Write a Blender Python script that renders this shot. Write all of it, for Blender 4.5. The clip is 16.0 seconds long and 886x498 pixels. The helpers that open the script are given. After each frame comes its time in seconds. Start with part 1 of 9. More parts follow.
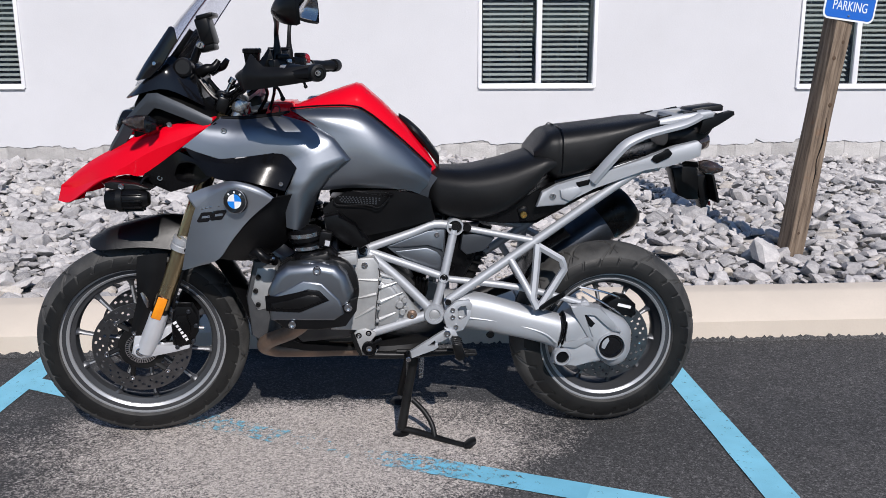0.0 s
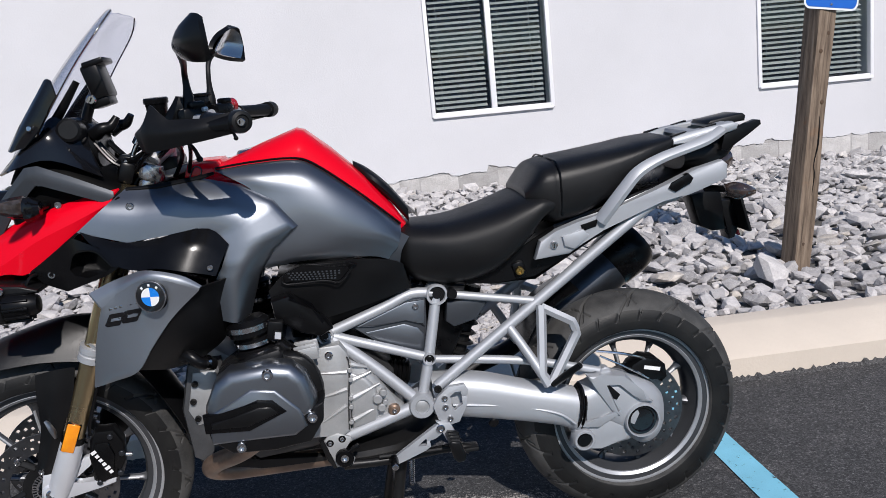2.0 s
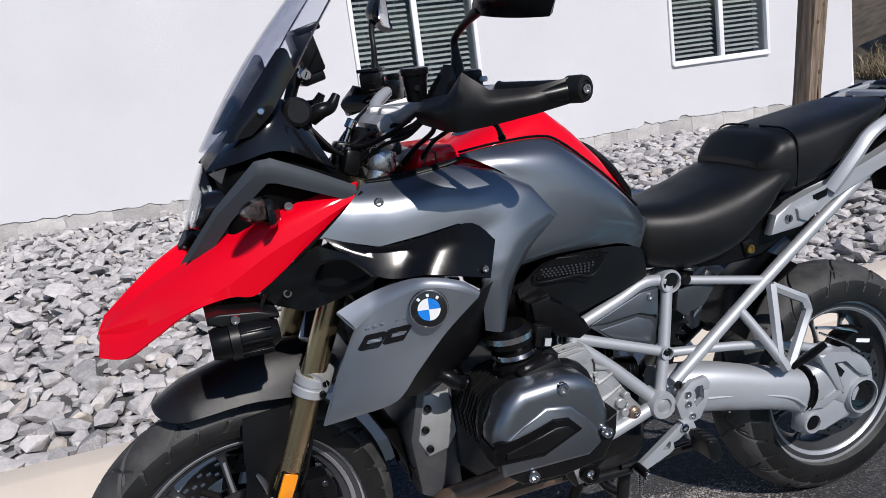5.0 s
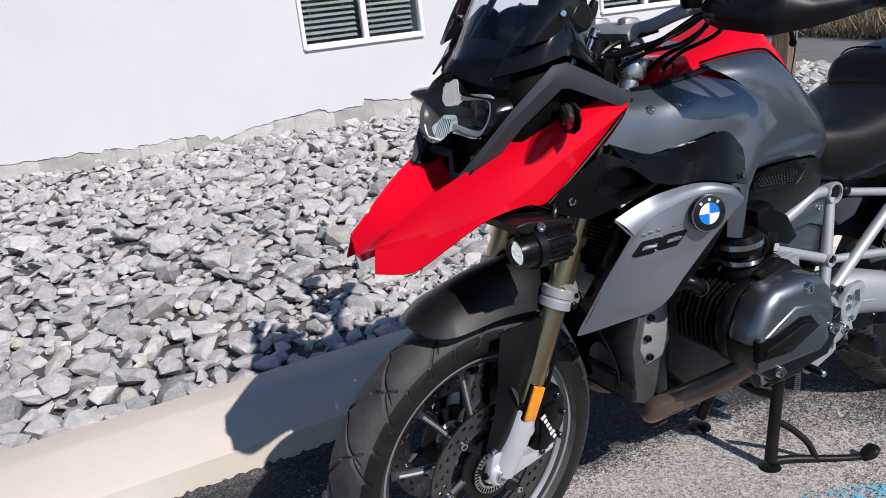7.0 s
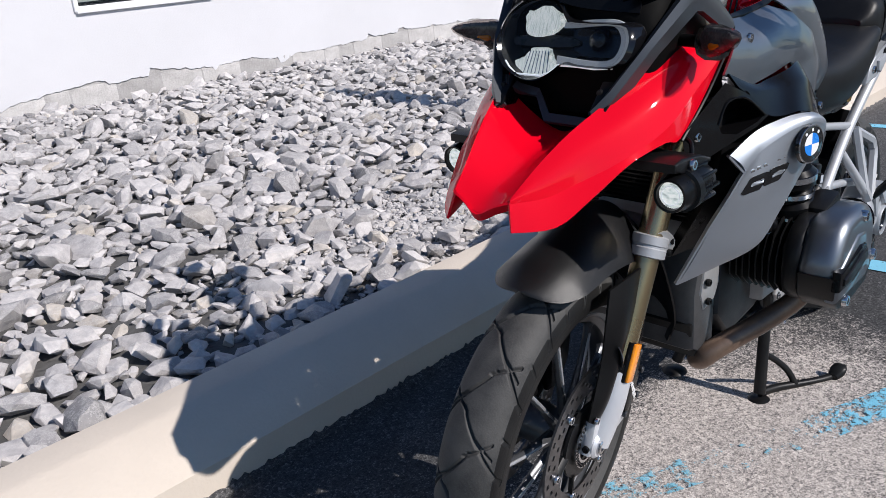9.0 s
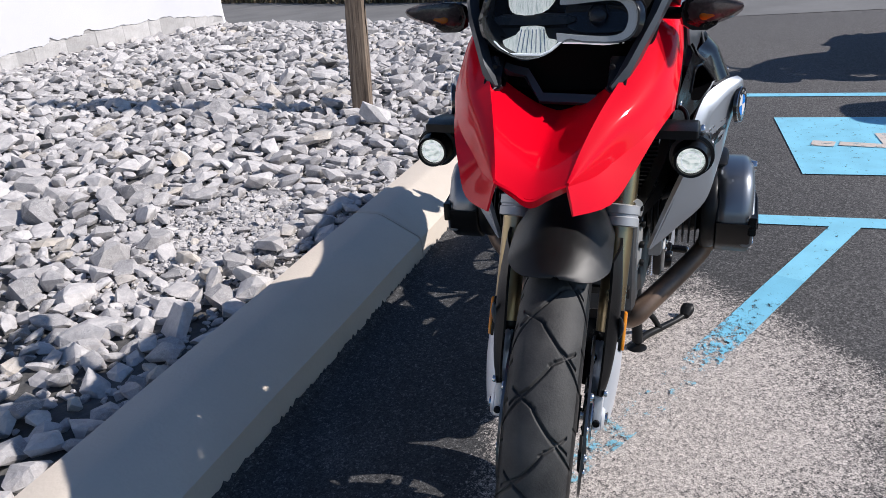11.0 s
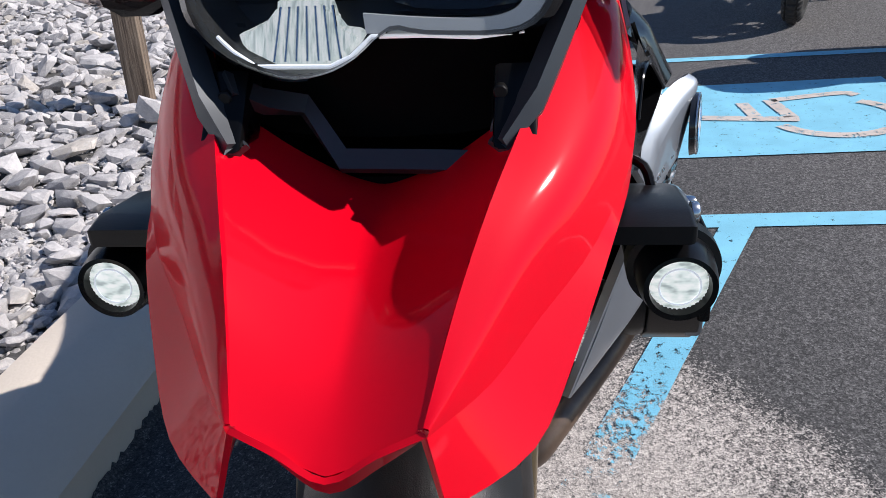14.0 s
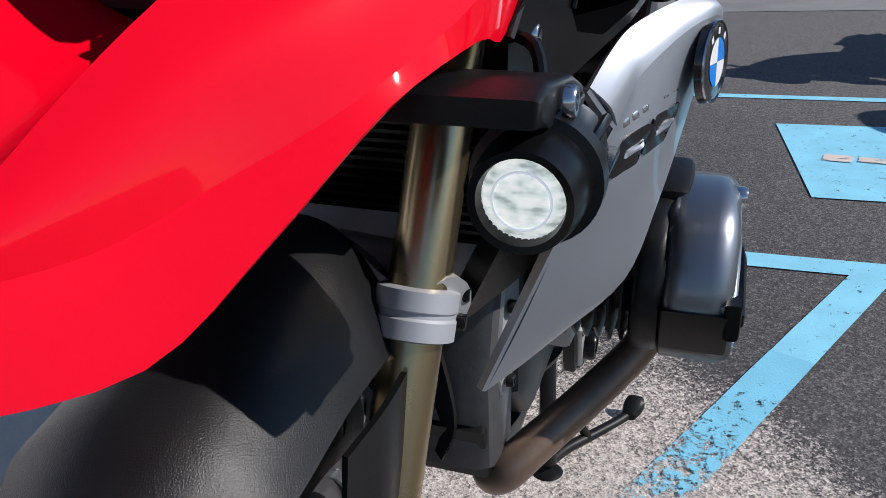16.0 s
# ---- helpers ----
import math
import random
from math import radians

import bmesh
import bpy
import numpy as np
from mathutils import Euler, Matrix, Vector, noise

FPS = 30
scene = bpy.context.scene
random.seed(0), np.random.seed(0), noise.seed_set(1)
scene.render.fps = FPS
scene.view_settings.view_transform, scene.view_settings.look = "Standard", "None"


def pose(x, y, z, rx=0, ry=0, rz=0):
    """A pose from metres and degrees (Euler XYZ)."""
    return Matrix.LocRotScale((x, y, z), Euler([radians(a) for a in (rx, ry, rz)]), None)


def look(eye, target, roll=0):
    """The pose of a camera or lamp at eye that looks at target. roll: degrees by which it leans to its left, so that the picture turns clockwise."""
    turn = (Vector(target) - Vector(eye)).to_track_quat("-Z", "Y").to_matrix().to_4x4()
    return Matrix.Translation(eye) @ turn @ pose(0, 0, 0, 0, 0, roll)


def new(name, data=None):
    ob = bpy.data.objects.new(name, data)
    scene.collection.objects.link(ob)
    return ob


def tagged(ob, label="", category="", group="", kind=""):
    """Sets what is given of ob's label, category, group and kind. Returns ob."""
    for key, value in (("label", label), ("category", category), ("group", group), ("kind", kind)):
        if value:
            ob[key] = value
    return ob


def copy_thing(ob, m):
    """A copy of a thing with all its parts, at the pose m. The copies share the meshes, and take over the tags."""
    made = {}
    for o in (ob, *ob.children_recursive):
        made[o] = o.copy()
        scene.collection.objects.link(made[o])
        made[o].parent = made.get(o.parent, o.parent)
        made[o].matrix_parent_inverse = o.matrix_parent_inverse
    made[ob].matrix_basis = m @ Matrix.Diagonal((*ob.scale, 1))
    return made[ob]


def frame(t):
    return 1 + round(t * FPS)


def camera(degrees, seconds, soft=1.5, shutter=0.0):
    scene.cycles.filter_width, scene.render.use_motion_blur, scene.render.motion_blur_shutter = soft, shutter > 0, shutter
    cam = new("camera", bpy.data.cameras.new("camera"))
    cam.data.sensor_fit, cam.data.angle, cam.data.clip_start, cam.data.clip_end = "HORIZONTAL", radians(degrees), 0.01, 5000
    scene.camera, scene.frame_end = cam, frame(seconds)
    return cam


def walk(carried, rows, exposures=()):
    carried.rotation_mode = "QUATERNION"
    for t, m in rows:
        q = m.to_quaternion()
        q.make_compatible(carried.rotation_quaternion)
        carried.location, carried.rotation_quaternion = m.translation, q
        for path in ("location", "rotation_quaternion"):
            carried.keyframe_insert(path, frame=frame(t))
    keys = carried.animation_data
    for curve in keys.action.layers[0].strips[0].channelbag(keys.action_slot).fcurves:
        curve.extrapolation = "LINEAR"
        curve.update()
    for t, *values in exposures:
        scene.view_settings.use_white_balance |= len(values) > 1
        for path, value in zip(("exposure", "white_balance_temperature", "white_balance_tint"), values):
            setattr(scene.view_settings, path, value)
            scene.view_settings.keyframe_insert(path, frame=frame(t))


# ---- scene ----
cam = camera(58.2, 16.0, soft=0.8)
PATH = [
    (0, (0.077, 0.442, 1.16), (0.141, 2.397, 0.746), -0.2),
    (0.5, (0.091, 0.535, 1.154), (0.159, 2.493, 0.747), -1.2),
    (1, (0.09, 0.662, 1.16), (0.174, 2.622, 0.775), -2.7),
    (1.5, (0.107, 0.813, 1.181), (0.22, 2.777, 0.815), -4.3),
    (2, (0.065, 0.947, 1.168), (0.223, 2.911, 0.822), -5.5),
    (2.5, (-0.035, 1.039, 1.177), (0.184, 3.0, 0.846), -6.3),
    (3, (-0.133, 1.116, 1.169), (0.148, 3.069, 0.841), -6.7),
    (3.5, (-0.265, 1.189, 1.183), (0.08, 3.13, 0.847), -7.0),
    (4, (-0.399, 1.267, 1.192), (0.008, 3.193, 0.837), -7.3),
    (4.5, (-0.561, 1.308, 1.205), (-0.095, 3.216, 0.825), -7.4),
    (5, (-0.763, 1.349, 1.219), (-0.236, 3.235, 0.811), -7.5),
    (5.2, (-0.824, 1.367, 1.22), (-0.276, 3.244, 0.8), -7.4),
    (7.3, (-1.555, 1.664, 1.23), (-0.685, 3.367, 0.645), -6.6),
    (7.5, (-1.608, 1.704, 1.234), (-0.694, 3.377, 0.629), -6.4),
    (8, (-1.706, 1.854, 1.222), (-0.683, 3.451, 0.586), -6.2),
    (8.2, (-1.738, 1.913, 1.215), (-0.66, 3.47, 0.572), -6.2),
    (10.3, (-1.99, 2.478, 1.194), (-0.406, 3.447, 0.45), -5.4),
    (10.5, (-2.004, 2.529, 1.196), (-0.382, 3.426, 0.445), -5.5),
    (11, (-2.072, 2.636, 1.221), (-0.371, 3.358, 0.456), -5.9),
    (11.5, (-2.126, 2.741, 1.254), (-0.363, 3.292, 0.486), -6.5),
    (12, (-2.052, 2.807, 1.273), (-0.252, 3.217, 0.504), -7.0),
    (12.5, (-1.881, 2.85, 1.244), (-0.065, 3.163, 0.466), -7.3),
    (13, (-1.74, 2.863, 1.207), (0.072, 3.13, 0.403), -7.1),
    (13.5, (-1.521, 2.835, 1.17), (0.273, 3.112, 0.33), -6.7),
    (14, (-1.329, 2.805, 1.121), (0.439, 3.141, 0.249), -5.9),
    (14.5, (-1.212, 2.745, 1.078), (0.532, 3.179, 0.201), -5.8),
    (15, (-1.14, 2.67, 1.045), (0.584, 3.215, 0.191), -5.3),
    (15.5, (-1.114, 2.646, 1.008), (0.594, 3.281, 0.185), -3.7),
    (16, (-1.155, 2.63, 0.957), (0.549, 3.34, 0.188), -3.4),
]
walk(cam, [(t, look(eye, target, roll)) for t, eye, target, roll in PATH], [(0, 0.0, 6450, 12.5), (5, 0.0, 6450, 12.5), (8, 0.15, 6450, 12.5), (11, 0.32, 6450, 12.5), (12.5, 0.45, 6450, 12.5), (14.5, 0.32, 6450, 12.5), (16, 0.28, 6450, 12.5)])

# ---- light ----
SUN_TO = Vector((0.306, -1.486, 1.164)).normalized()
world = bpy.data.worlds.new("sky")
scene.world = world
world.use_nodes = True
sky = world.node_tree.nodes.new("ShaderNodeTexSky")
sky.sky_type, sky.sun_disc = "NISHITA", False
sky.sun_elevation = math.asin(SUN_TO.z)
sky.sun_rotation = math.atan2(SUN_TO.x, SUN_TO.y)
sky.air_density, sky.dust_density, sky.ozone_density = 1.0, 0.0, 5.0
backdrop = world.node_tree.nodes["Background"]
backdrop.inputs["Strength"].default_value = 0.084
world.node_tree.links.new(sky.outputs["Color"], backdrop.inputs["Color"])
sun = new("sun", bpy.data.lights.new("sun", "SUN"))
sun.data.energy, sun.data.angle, sun.data.color = 4.45, radians(0.5), (1.0, 0.955, 0.9)
sun.matrix_world = look((0, 0, 20), Vector((0, 0, 20)) - SUN_TO)



# ---- materials ----
def nodes_of(m):
    m.use_nodes = True
    tree = m.node_tree
    return tree, tree.nodes, tree.links, tree.nodes["Principled BSDF"]


def noise_node(tree, coord, scale, detail=6, rough=0.55):
    n = tree.nodes.new("ShaderNodeTexNoise")
    n.inputs["Scale"].default_value, n.inputs["Detail"].default_value, n.inputs["Roughness"].default_value = scale, detail, rough
    tree.links.new(coord, n.inputs["Vector"])
    return n.outputs["Fac"]


def ramp_node(tree, fac, stops, ease="LINEAR"):
    n = tree.nodes.new("ShaderNodeValToRGB")
    n.color_ramp.interpolation = ease
    while len(n.color_ramp.elements) < len(stops):
        n.color_ramp.elements.new(0.5)
    for e, (at, c) in zip(n.color_ramp.elements, stops):
        e.position = at
        e.color = (*c, 1) if len(c) == 3 else c
    tree.links.new(fac, n.inputs["Fac"])
    return n.outputs["Color"]


def mix_node(tree, fac, a, b, how="MIX"):
    n = tree.nodes.new("ShaderNodeMix")
    n.data_type, n.blend_type = "RGBA", how
    for socket, value in ((n.inputs[0], fac), (n.inputs[6], a), (n.inputs[7], b)):
        if isinstance(value, (int, float)):
            socket.default_value = value
        elif isinstance(value, tuple):
            socket.default_value = (*value, 1)
        else:
            tree.links.new(value, socket)
    return n.outputs[2]


def bump_node(tree, height, strength, distance):
    n = tree.nodes.new("ShaderNodeBump")
    n.inputs["Strength"].default_value, n.inputs["Distance"].default_value = strength, distance
    tree.links.new(height, n.inputs["Height"])
    return n.outputs["Normal"]


def surface(name, c, c2=None, rough=0.5, metal=0.0, broad=6.0, fine=120.0, bump=0.0, depth=0.001, coat=0.0, vary=0.06, spec=0.5, random_tone=0.0):
    """A plain material with broad and fine variation of colour, gloss and relief."""
    m = bpy.data.materials.new(name)
    tree, nodes, links, b = nodes_of(m)
    coord = nodes.new("ShaderNodeTexCoord").outputs["Object"]
    c2 = c2 or tuple(v * 0.8 for v in c)
    wide, small = noise_node(tree, coord, broad, 5), noise_node(tree, coord, fine, 4)
    col = mix_node(tree, ramp_node(tree, wide, ((0.35, (0, 0, 0)), (0.68, (1, 1, 1)))), c, c2)
    col = mix_node(tree, ramp_node(tree, small, ((0.45, (0, 0, 0)), (0.75, (0.35, 0.35, 0.35)))), col, c2)
    if random_tone:
        info = nodes.new("ShaderNodeObjectInfo").outputs["Random"]
        col = mix_node(tree, 1.0, col, ramp_node(tree, info, ((0, (1 - random_tone,) * 3), (1, (1 + random_tone,) * 3))), "MULTIPLY")
    links.new(col, b.inputs["Base Color"])
    r = nodes.new("ShaderNodeMapRange")
    r.inputs["To Min"].default_value, r.inputs["To Max"].default_value = max(0.02, rough - vary), min(1, rough + vary)
    r.inputs["From Min"].default_value, r.inputs["From Max"].default_value = 0.3, 0.7
    links.new(wide, r.inputs["Value"])
    links.new(r.outputs["Result"], b.inputs["Roughness"])
    b.inputs["Metallic"].default_value = metal
    b.inputs["Coat Weight"].default_value, b.inputs["Coat Roughness"].default_value = coat, 0.04
    b.inputs["Specular IOR Level"].default_value = spec
    if bump:
        links.new(bump_node(tree, small, bump, depth), b.inputs["Normal"])
    return m


def glowing(name, c, strength):
    m = bpy.data.materials.new(name)
    _, _, _, b = nodes_of(m)
    b.inputs["Base Color"].default_value = (*c, 1)
    b.inputs["Emission Color"].default_value, b.inputs["Emission Strength"].default_value = (*c, 1), strength
    return m


def clear(name, c, rough=0.0, ior=1.45, alpha=1.0):
    """Thin clear plastic or glass: a see-through sheet with a glossy face."""
    m = bpy.data.materials.new(name)
    tree, nodes, links, b = nodes_of(m)
    see = nodes.new("ShaderNodeBsdfTransparent")
    see.inputs["Color"].default_value = (*c, 1)
    gloss = nodes.new("ShaderNodeBsdfGlossy")
    gloss.inputs["Roughness"].default_value = rough
    fres = nodes.new("ShaderNodeLayerWeight")
    curve = nodes.new("ShaderNodeMath")
    curve.operation, curve.inputs[1].default_value = "POWER", 4.0
    links.new(fres.outputs["Facing"], curve.inputs[0])
    lift = nodes.new("ShaderNodeMath")
    lift.operation, lift.inputs[1].default_value, lift.inputs[2].default_value = "MULTIPLY_ADD", 0.7, (ior - 1) ** 2 / (ior + 1) ** 2
    links.new(curve.outputs[0], lift.inputs[0])
    mixer = nodes.new("ShaderNodeMixShader")
    links.new(lift.outputs[0], mixer.inputs["Fac"])
    links.new(see.outputs["BSDF"], mixer.inputs[1])
    links.new(gloss.outputs["BSDF"], mixer.inputs[2])
    links.new(mixer.outputs["Shader"], nodes["Material Output"].inputs["Surface"])
    return m


RED = surface("red_paint", (0.71, 0.0016, 0.0145), (0.66, 0.0014, 0.0125), 0.42, 0.0, 3, 300, coat=0.50, vary=0.03, spec=0.02)
GREY = surface("grey_metallic_paint", (0.222, 0.238, 0.264), (0.205, 0.220, 0.244), 0.37, 0.96, 4, 900, 0.05, 0.0003, vary=0.04, coat=0.55)
FORK_STEEL = surface("turned_steel", (0.62, 0.62, 0.63), (0.46, 0.46, 0.47), 0.24, 0.9, 30, 300, 0.1, 0.0004)
ENGINE_GREY = surface("dark_cast_engine_paint", (0.050, 0.050, 0.052), (0.030, 0.030, 0.032), 0.45, 0.3, 12, 400, 0.3, 0.0006)
# Same paint as GREY, lightened to put the wing's sheen into its colour.
WING_GREY = surface("sheen_lightened_wing_paint", (0.38, 0.405, 0.445), (0.355, 0.378, 0.415), 0.54, 0.96, 4, 900, 0.05, 0.0003, vary=0.04, coat=0.55)
GREY_DARK = surface("dark_grey_matt_paint", (0.060, 0.066, 0.076), (0.047, 0.052, 0.060), 0.40, 0.45, 5, 700, 0.06, 0.0003)
SILVER = surface("silver_metallic_paint", (0.44, 0.455, 0.48), (0.38, 0.395, 0.42), 0.50, 0.45, 6, 500, 0.05, 0.0004)
CAST = surface("cast_aluminium", (0.46, 0.465, 0.47), (0.34, 0.345, 0.35), 0.48, 0.55, 14, 400, 0.25, 0.0006)
DULL_CAST = surface("dull_cast_aluminium", (0.105, 0.107, 0.112), (0.065, 0.066, 0.070), 0.44, 0.5, 14, 300, 0.3, 0.0008)
WHITE_METAL = surface("pale_silver_paint", (0.66, 0.67, 0.70), (0.58, 0.59, 0.62), 0.38, 0.4, 8, 300)
CHROME = surface("bright_steel", (0.62, 0.62, 0.63), (0.55, 0.55, 0.56), 0.18, 1.0, 10, 200)
MACHINED = surface("machined_wheel_edge", (0.44, 0.45, 0.47), (0.36, 0.37, 0.39), 0.44, 0.55, 14, 500)
BLACK = surface("black_plastic", (0.0025, 0.0025, 0.003), (0.0045, 0.0045, 0.005), 0.29, 0.0, 8, 500, 0.12, 0.0003, spec=0.20)
BLACK_MATT = surface("grained_black_plastic", (0.0035, 0.0035, 0.004), (0.0065, 0.0065, 0.007), 0.37, 0.0, 8, 700, 0.30, 0.0005, spec=0.26)
GUARD_PLASTIC = surface("sheen_black_plastic", (0.007, 0.007, 0.0075), (0.011, 0.011, 0.012), 0.36, 0.0, 8, 900, 0.6, 0.0006, spec=0.38)
DUCT_PLASTIC = surface("grained_duct_plastic", (0.003, 0.003, 0.0035), (0.005, 0.005, 0.0055), 0.15, 0.0, 8, 700, 0.12, 0.0003, spec=0.22)
# Blacker than the other plastics, to put the cowl cavity's shade into colour.
VOID_BLACK = surface("cavity_shade_black", (0.0018, 0.0018, 0.002), (0.003, 0.003, 0.003), 0.6, 0.0, 8, 500, 0.2, 0.0005, spec=0.06)
BLACK_GLOSS = surface("gloss_black", (0.004, 0.004, 0.005), (0.007, 0.007, 0.008), 0.14, 0.0, 8, 300, coat=0.35, vary=0.03, spec=0.3)
DARK_METAL = surface("black_metal", (0.008, 0.008, 0.009), (0.016, 0.016, 0.016), 0.42, 0.4, 12, 300, 0.2, 0.0005, spec=0.3)
DARK_STEEL = surface("dark_brushed_steel", (0.085, 0.092, 0.105), (0.055, 0.060, 0.070), 0.36, 0.9, 9, 260, 0.1, 0.0004)
VINYL = surface("black_vinyl", (0.0045, 0.0045, 0.005), (0.008, 0.008, 0.0085), 0.42, 0.0, 9, 800, 0.45, 0.0006, spec=0.28)
RIM_GREY = surface("grey_wheel_paint", (0.085, 0.088, 0.096), (0.065, 0.068, 0.074), 0.36, 0.60, 9, 500)
GOLD = surface("gold_anodised_tube", (0.42, 0.33, 0.20), (0.37, 0.29, 0.17), 0.28, 0.95, 5, 300, vary=0.05)
BRONZE = surface("heat_stained_steel", (0.26, 0.175, 0.125), (0.13, 0.095, 0.075), 0.42, 0.6, 9, 160, 0.15, 0.0008)
RUBBER = surface("tyre_rubber", (0.0065, 0.0065, 0.007), (0.0115, 0.0115, 0.0112), 0.50, 0.0, 16, 260, 0.4, 0.0009, spec=0.3)
TREAD = surface("dusty_tread_rubber", (0.026, 0.026, 0.0265), (0.066, 0.065, 0.063), 0.64, 0.0, 16, 300, 0.5, 0.0010, spec=0.35)
AMBER = surface("amber_reflector", (0.85, 0.30, 0.01), (0.75, 0.22, 0.01), 0.15, 0.0, 30, 400, 0.3, 0.001, coat=0.6)
SMOKE = surface("smoked_lens", (0.050, 0.030, 0.024), (0.022, 0.018, 0.017), 0.08, 0.0, 60, 500, 0.3, 0.001, coat=1.0)
SIGNAL_GLASS = clear("smoke_tinted_lens", (0.70, 0.66, 0.65), 0.06, 1.5)
SIGNAL_CORE = surface("smoky_reflector", (0.22, 0.20, 0.195), (0.06, 0.052, 0.050), 0.25, 0.3, 90, 500, 0.4, 0.001)
BRASS = surface("brass_plug", (0.55, 0.36, 0.12), (0.42, 0.27, 0.08), 0.3, 1.0, 40, 300)
MARK_WHITE = surface("white_enamel", (0.80, 0.80, 0.80), (0.74, 0.74, 0.74), 0.25, coat=0.5)
MARK_BLUE = surface("blue_enamel", (0.01, 0.22, 0.72), (0.01, 0.18, 0.62), 0.25, coat=0.5)
MARK_BLACK = surface("black_enamel", (0.008, 0.008, 0.009), (0.012, 0.012, 0.013), 0.2, coat=0.5)
RED_LENS = surface("red_lens", (0.35, 0.01, 0.012), (0.25, 0.008, 0.01), 0.12, coat=1.0)
LAMP_ON = glowing("lit_lamp", (0.88, 0.97, 0.90), 0.60)
STREAKED = glowing("streaked_lit_lamp", (0.88, 0.95, 0.93), 0.48)
for lit, stretch_ in ((LAMP_ON, (60, 70, 160)), (STREAKED, (55, 520, 60))):
    t_, n_, l_, b_ = nodes_of(lit)
    mp_ = n_.new("ShaderNodeMapping")
    mp_.inputs["Scale"].default_value = stretch_
    l_.new(n_.new("ShaderNodeTexCoord").outputs["Object"], mp_.inputs["Vector"])
    f_ = ramp_node(t_, noise_node(t_, mp_.outputs["Vector"], 1.0, 2, 0.6), ((0.33, (0.36, 0.42, 0.40)), (0.46, (0.74, 0.84, 0.79)), (0.58, (0.98, 1.0, 0.97))))
    l_.new(f_, b_.inputs["Emission Color"])
    b_.inputs["Base Color"].default_value = (0.30, 0.32, 0.32, 1)
LAMP_DIM = glowing("lit_guide", (0.90, 0.94, 0.97), 0.34)
GUIDE = glowing("frosted_guide", (0.30, 0.32, 0.33), 0.22)
REFLECTOR = surface("lamp_reflector", (0.75, 0.76, 0.77), (0.6, 0.61, 0.62), 0.12, 1.0, 90, 400, 0.3, 0.001)
LAMP_GREY = surface("smoky_lamp_bowl", (0.024, 0.025, 0.026), (0.012, 0.0125, 0.013), 0.30, 0.0, 40, 300, spec=0.25)
SCREEN = clear("clear_screen", (0.90, 0.91, 0.95), 0.0, 1.42)
LENS = clear("clear_lens", (0.93, 0.94, 0.95), 0.0, 1.22)
WINDOW_GLASS = clear("window_glass", (0.80, 0.84, 0.84), 0.0, 1.5)
WOOD = None


# ---- shapes ----
def mesh_from(name, verts, faces, angle=38):
    me = bpy.data.meshes.new(name)
    me.from_pydata([tuple(v) for v in verts], [], faces)
    me.validate()
    b = bmesh.new()
    b.from_mesh(me)
    bmesh.ops.recalc_face_normals(b, faces=b.faces)
    b.to_mesh(me)
    b.free()
    me.shade_smooth()
    me.set_sharp_from_angle(angle=radians(angle))
    return me


def part(name, shape, material, parent=None, label="", angle=38):
    """Links a shape (bmesh, or lists of vertices and faces) as one mesh object under a thing or part."""
    if isinstance(shape, bpy.types.Mesh):
        me = shape
    elif isinstance(shape, bmesh.types.BMesh):
        bmesh.ops.recalc_face_normals(shape, faces=shape.faces)
        me = bpy.data.meshes.new(name)
        shape.to_mesh(me)
        shape.free()
        me.shade_smooth()
        me.set_sharp_from_angle(angle=radians(angle))
    else:
        me = mesh_from(name, shape[0], shape[1], angle)
    if not me.materials:
        me.materials.append(material)
    ob = new(name, me)
    ob.parent = parent
    if label:
        tagged(ob, label)
    return ob


def thing(name, m, label, category, group="", kind=""):
    ob = new(name)
    ob.empty_display_size = 0.1
    ob.matrix_world = m
    return tagged(ob, label, category, group, kind)


def P(p):
    """(along, to the left, up) to the mesh's own axes."""
    return Vector((p[0], -p[1], p[2]))


def spline(values, n, smooth=True):
    """Values (tuples of numbers) with n steps from each to the next, by a smooth curve or straight."""
    a = [np.array(v, float) for v in values]
    out = []
    for i in range(len(a) - 1):
        p0, p1, p2, p3 = a[max(i - 1, 0)], a[i], a[i + 1], a[min(i + 2, len(a) - 1)]
        for k in range(n):
            t = k / n
            if smooth:
                out.append(0.5 * (2 * p1 + (p2 - p0) * t + (2 * p0 - 5 * p1 + 4 * p2 - p3) * t * t + (3 * p1 - p0 - 3 * p2 + p3) * t ** 3))
            else:
                out.append(p1 + (p2 - p1) * t)
    out.append(a[-1])
    return out


def join(*shapes):
    verts, faces = [], []
    for v, f in shapes:
        faces += [tuple(i + len(verts) for i in q) for q in f]
        verts += [tuple(p) for p in v]
    return verts, faces


def skin(rings, closed=True, caps=True):
    """Skins rings of equally many points."""
    n, verts, faces = len(rings[0]), [], []
    for r in rings:
        verts += [tuple(p) for p in r]
    for i in range(len(rings) - 1):
        for j in range(n if closed else n - 1):
            a, b = i * n + j, i * n + (j + 1) % n
            faces.append((a, b, b + n, a + n))
    if caps and closed:
        faces.append(tuple(range(n)))
        faces.append(tuple(range((len(rings) - 1) * n, len(rings) * n)))
    return verts, faces


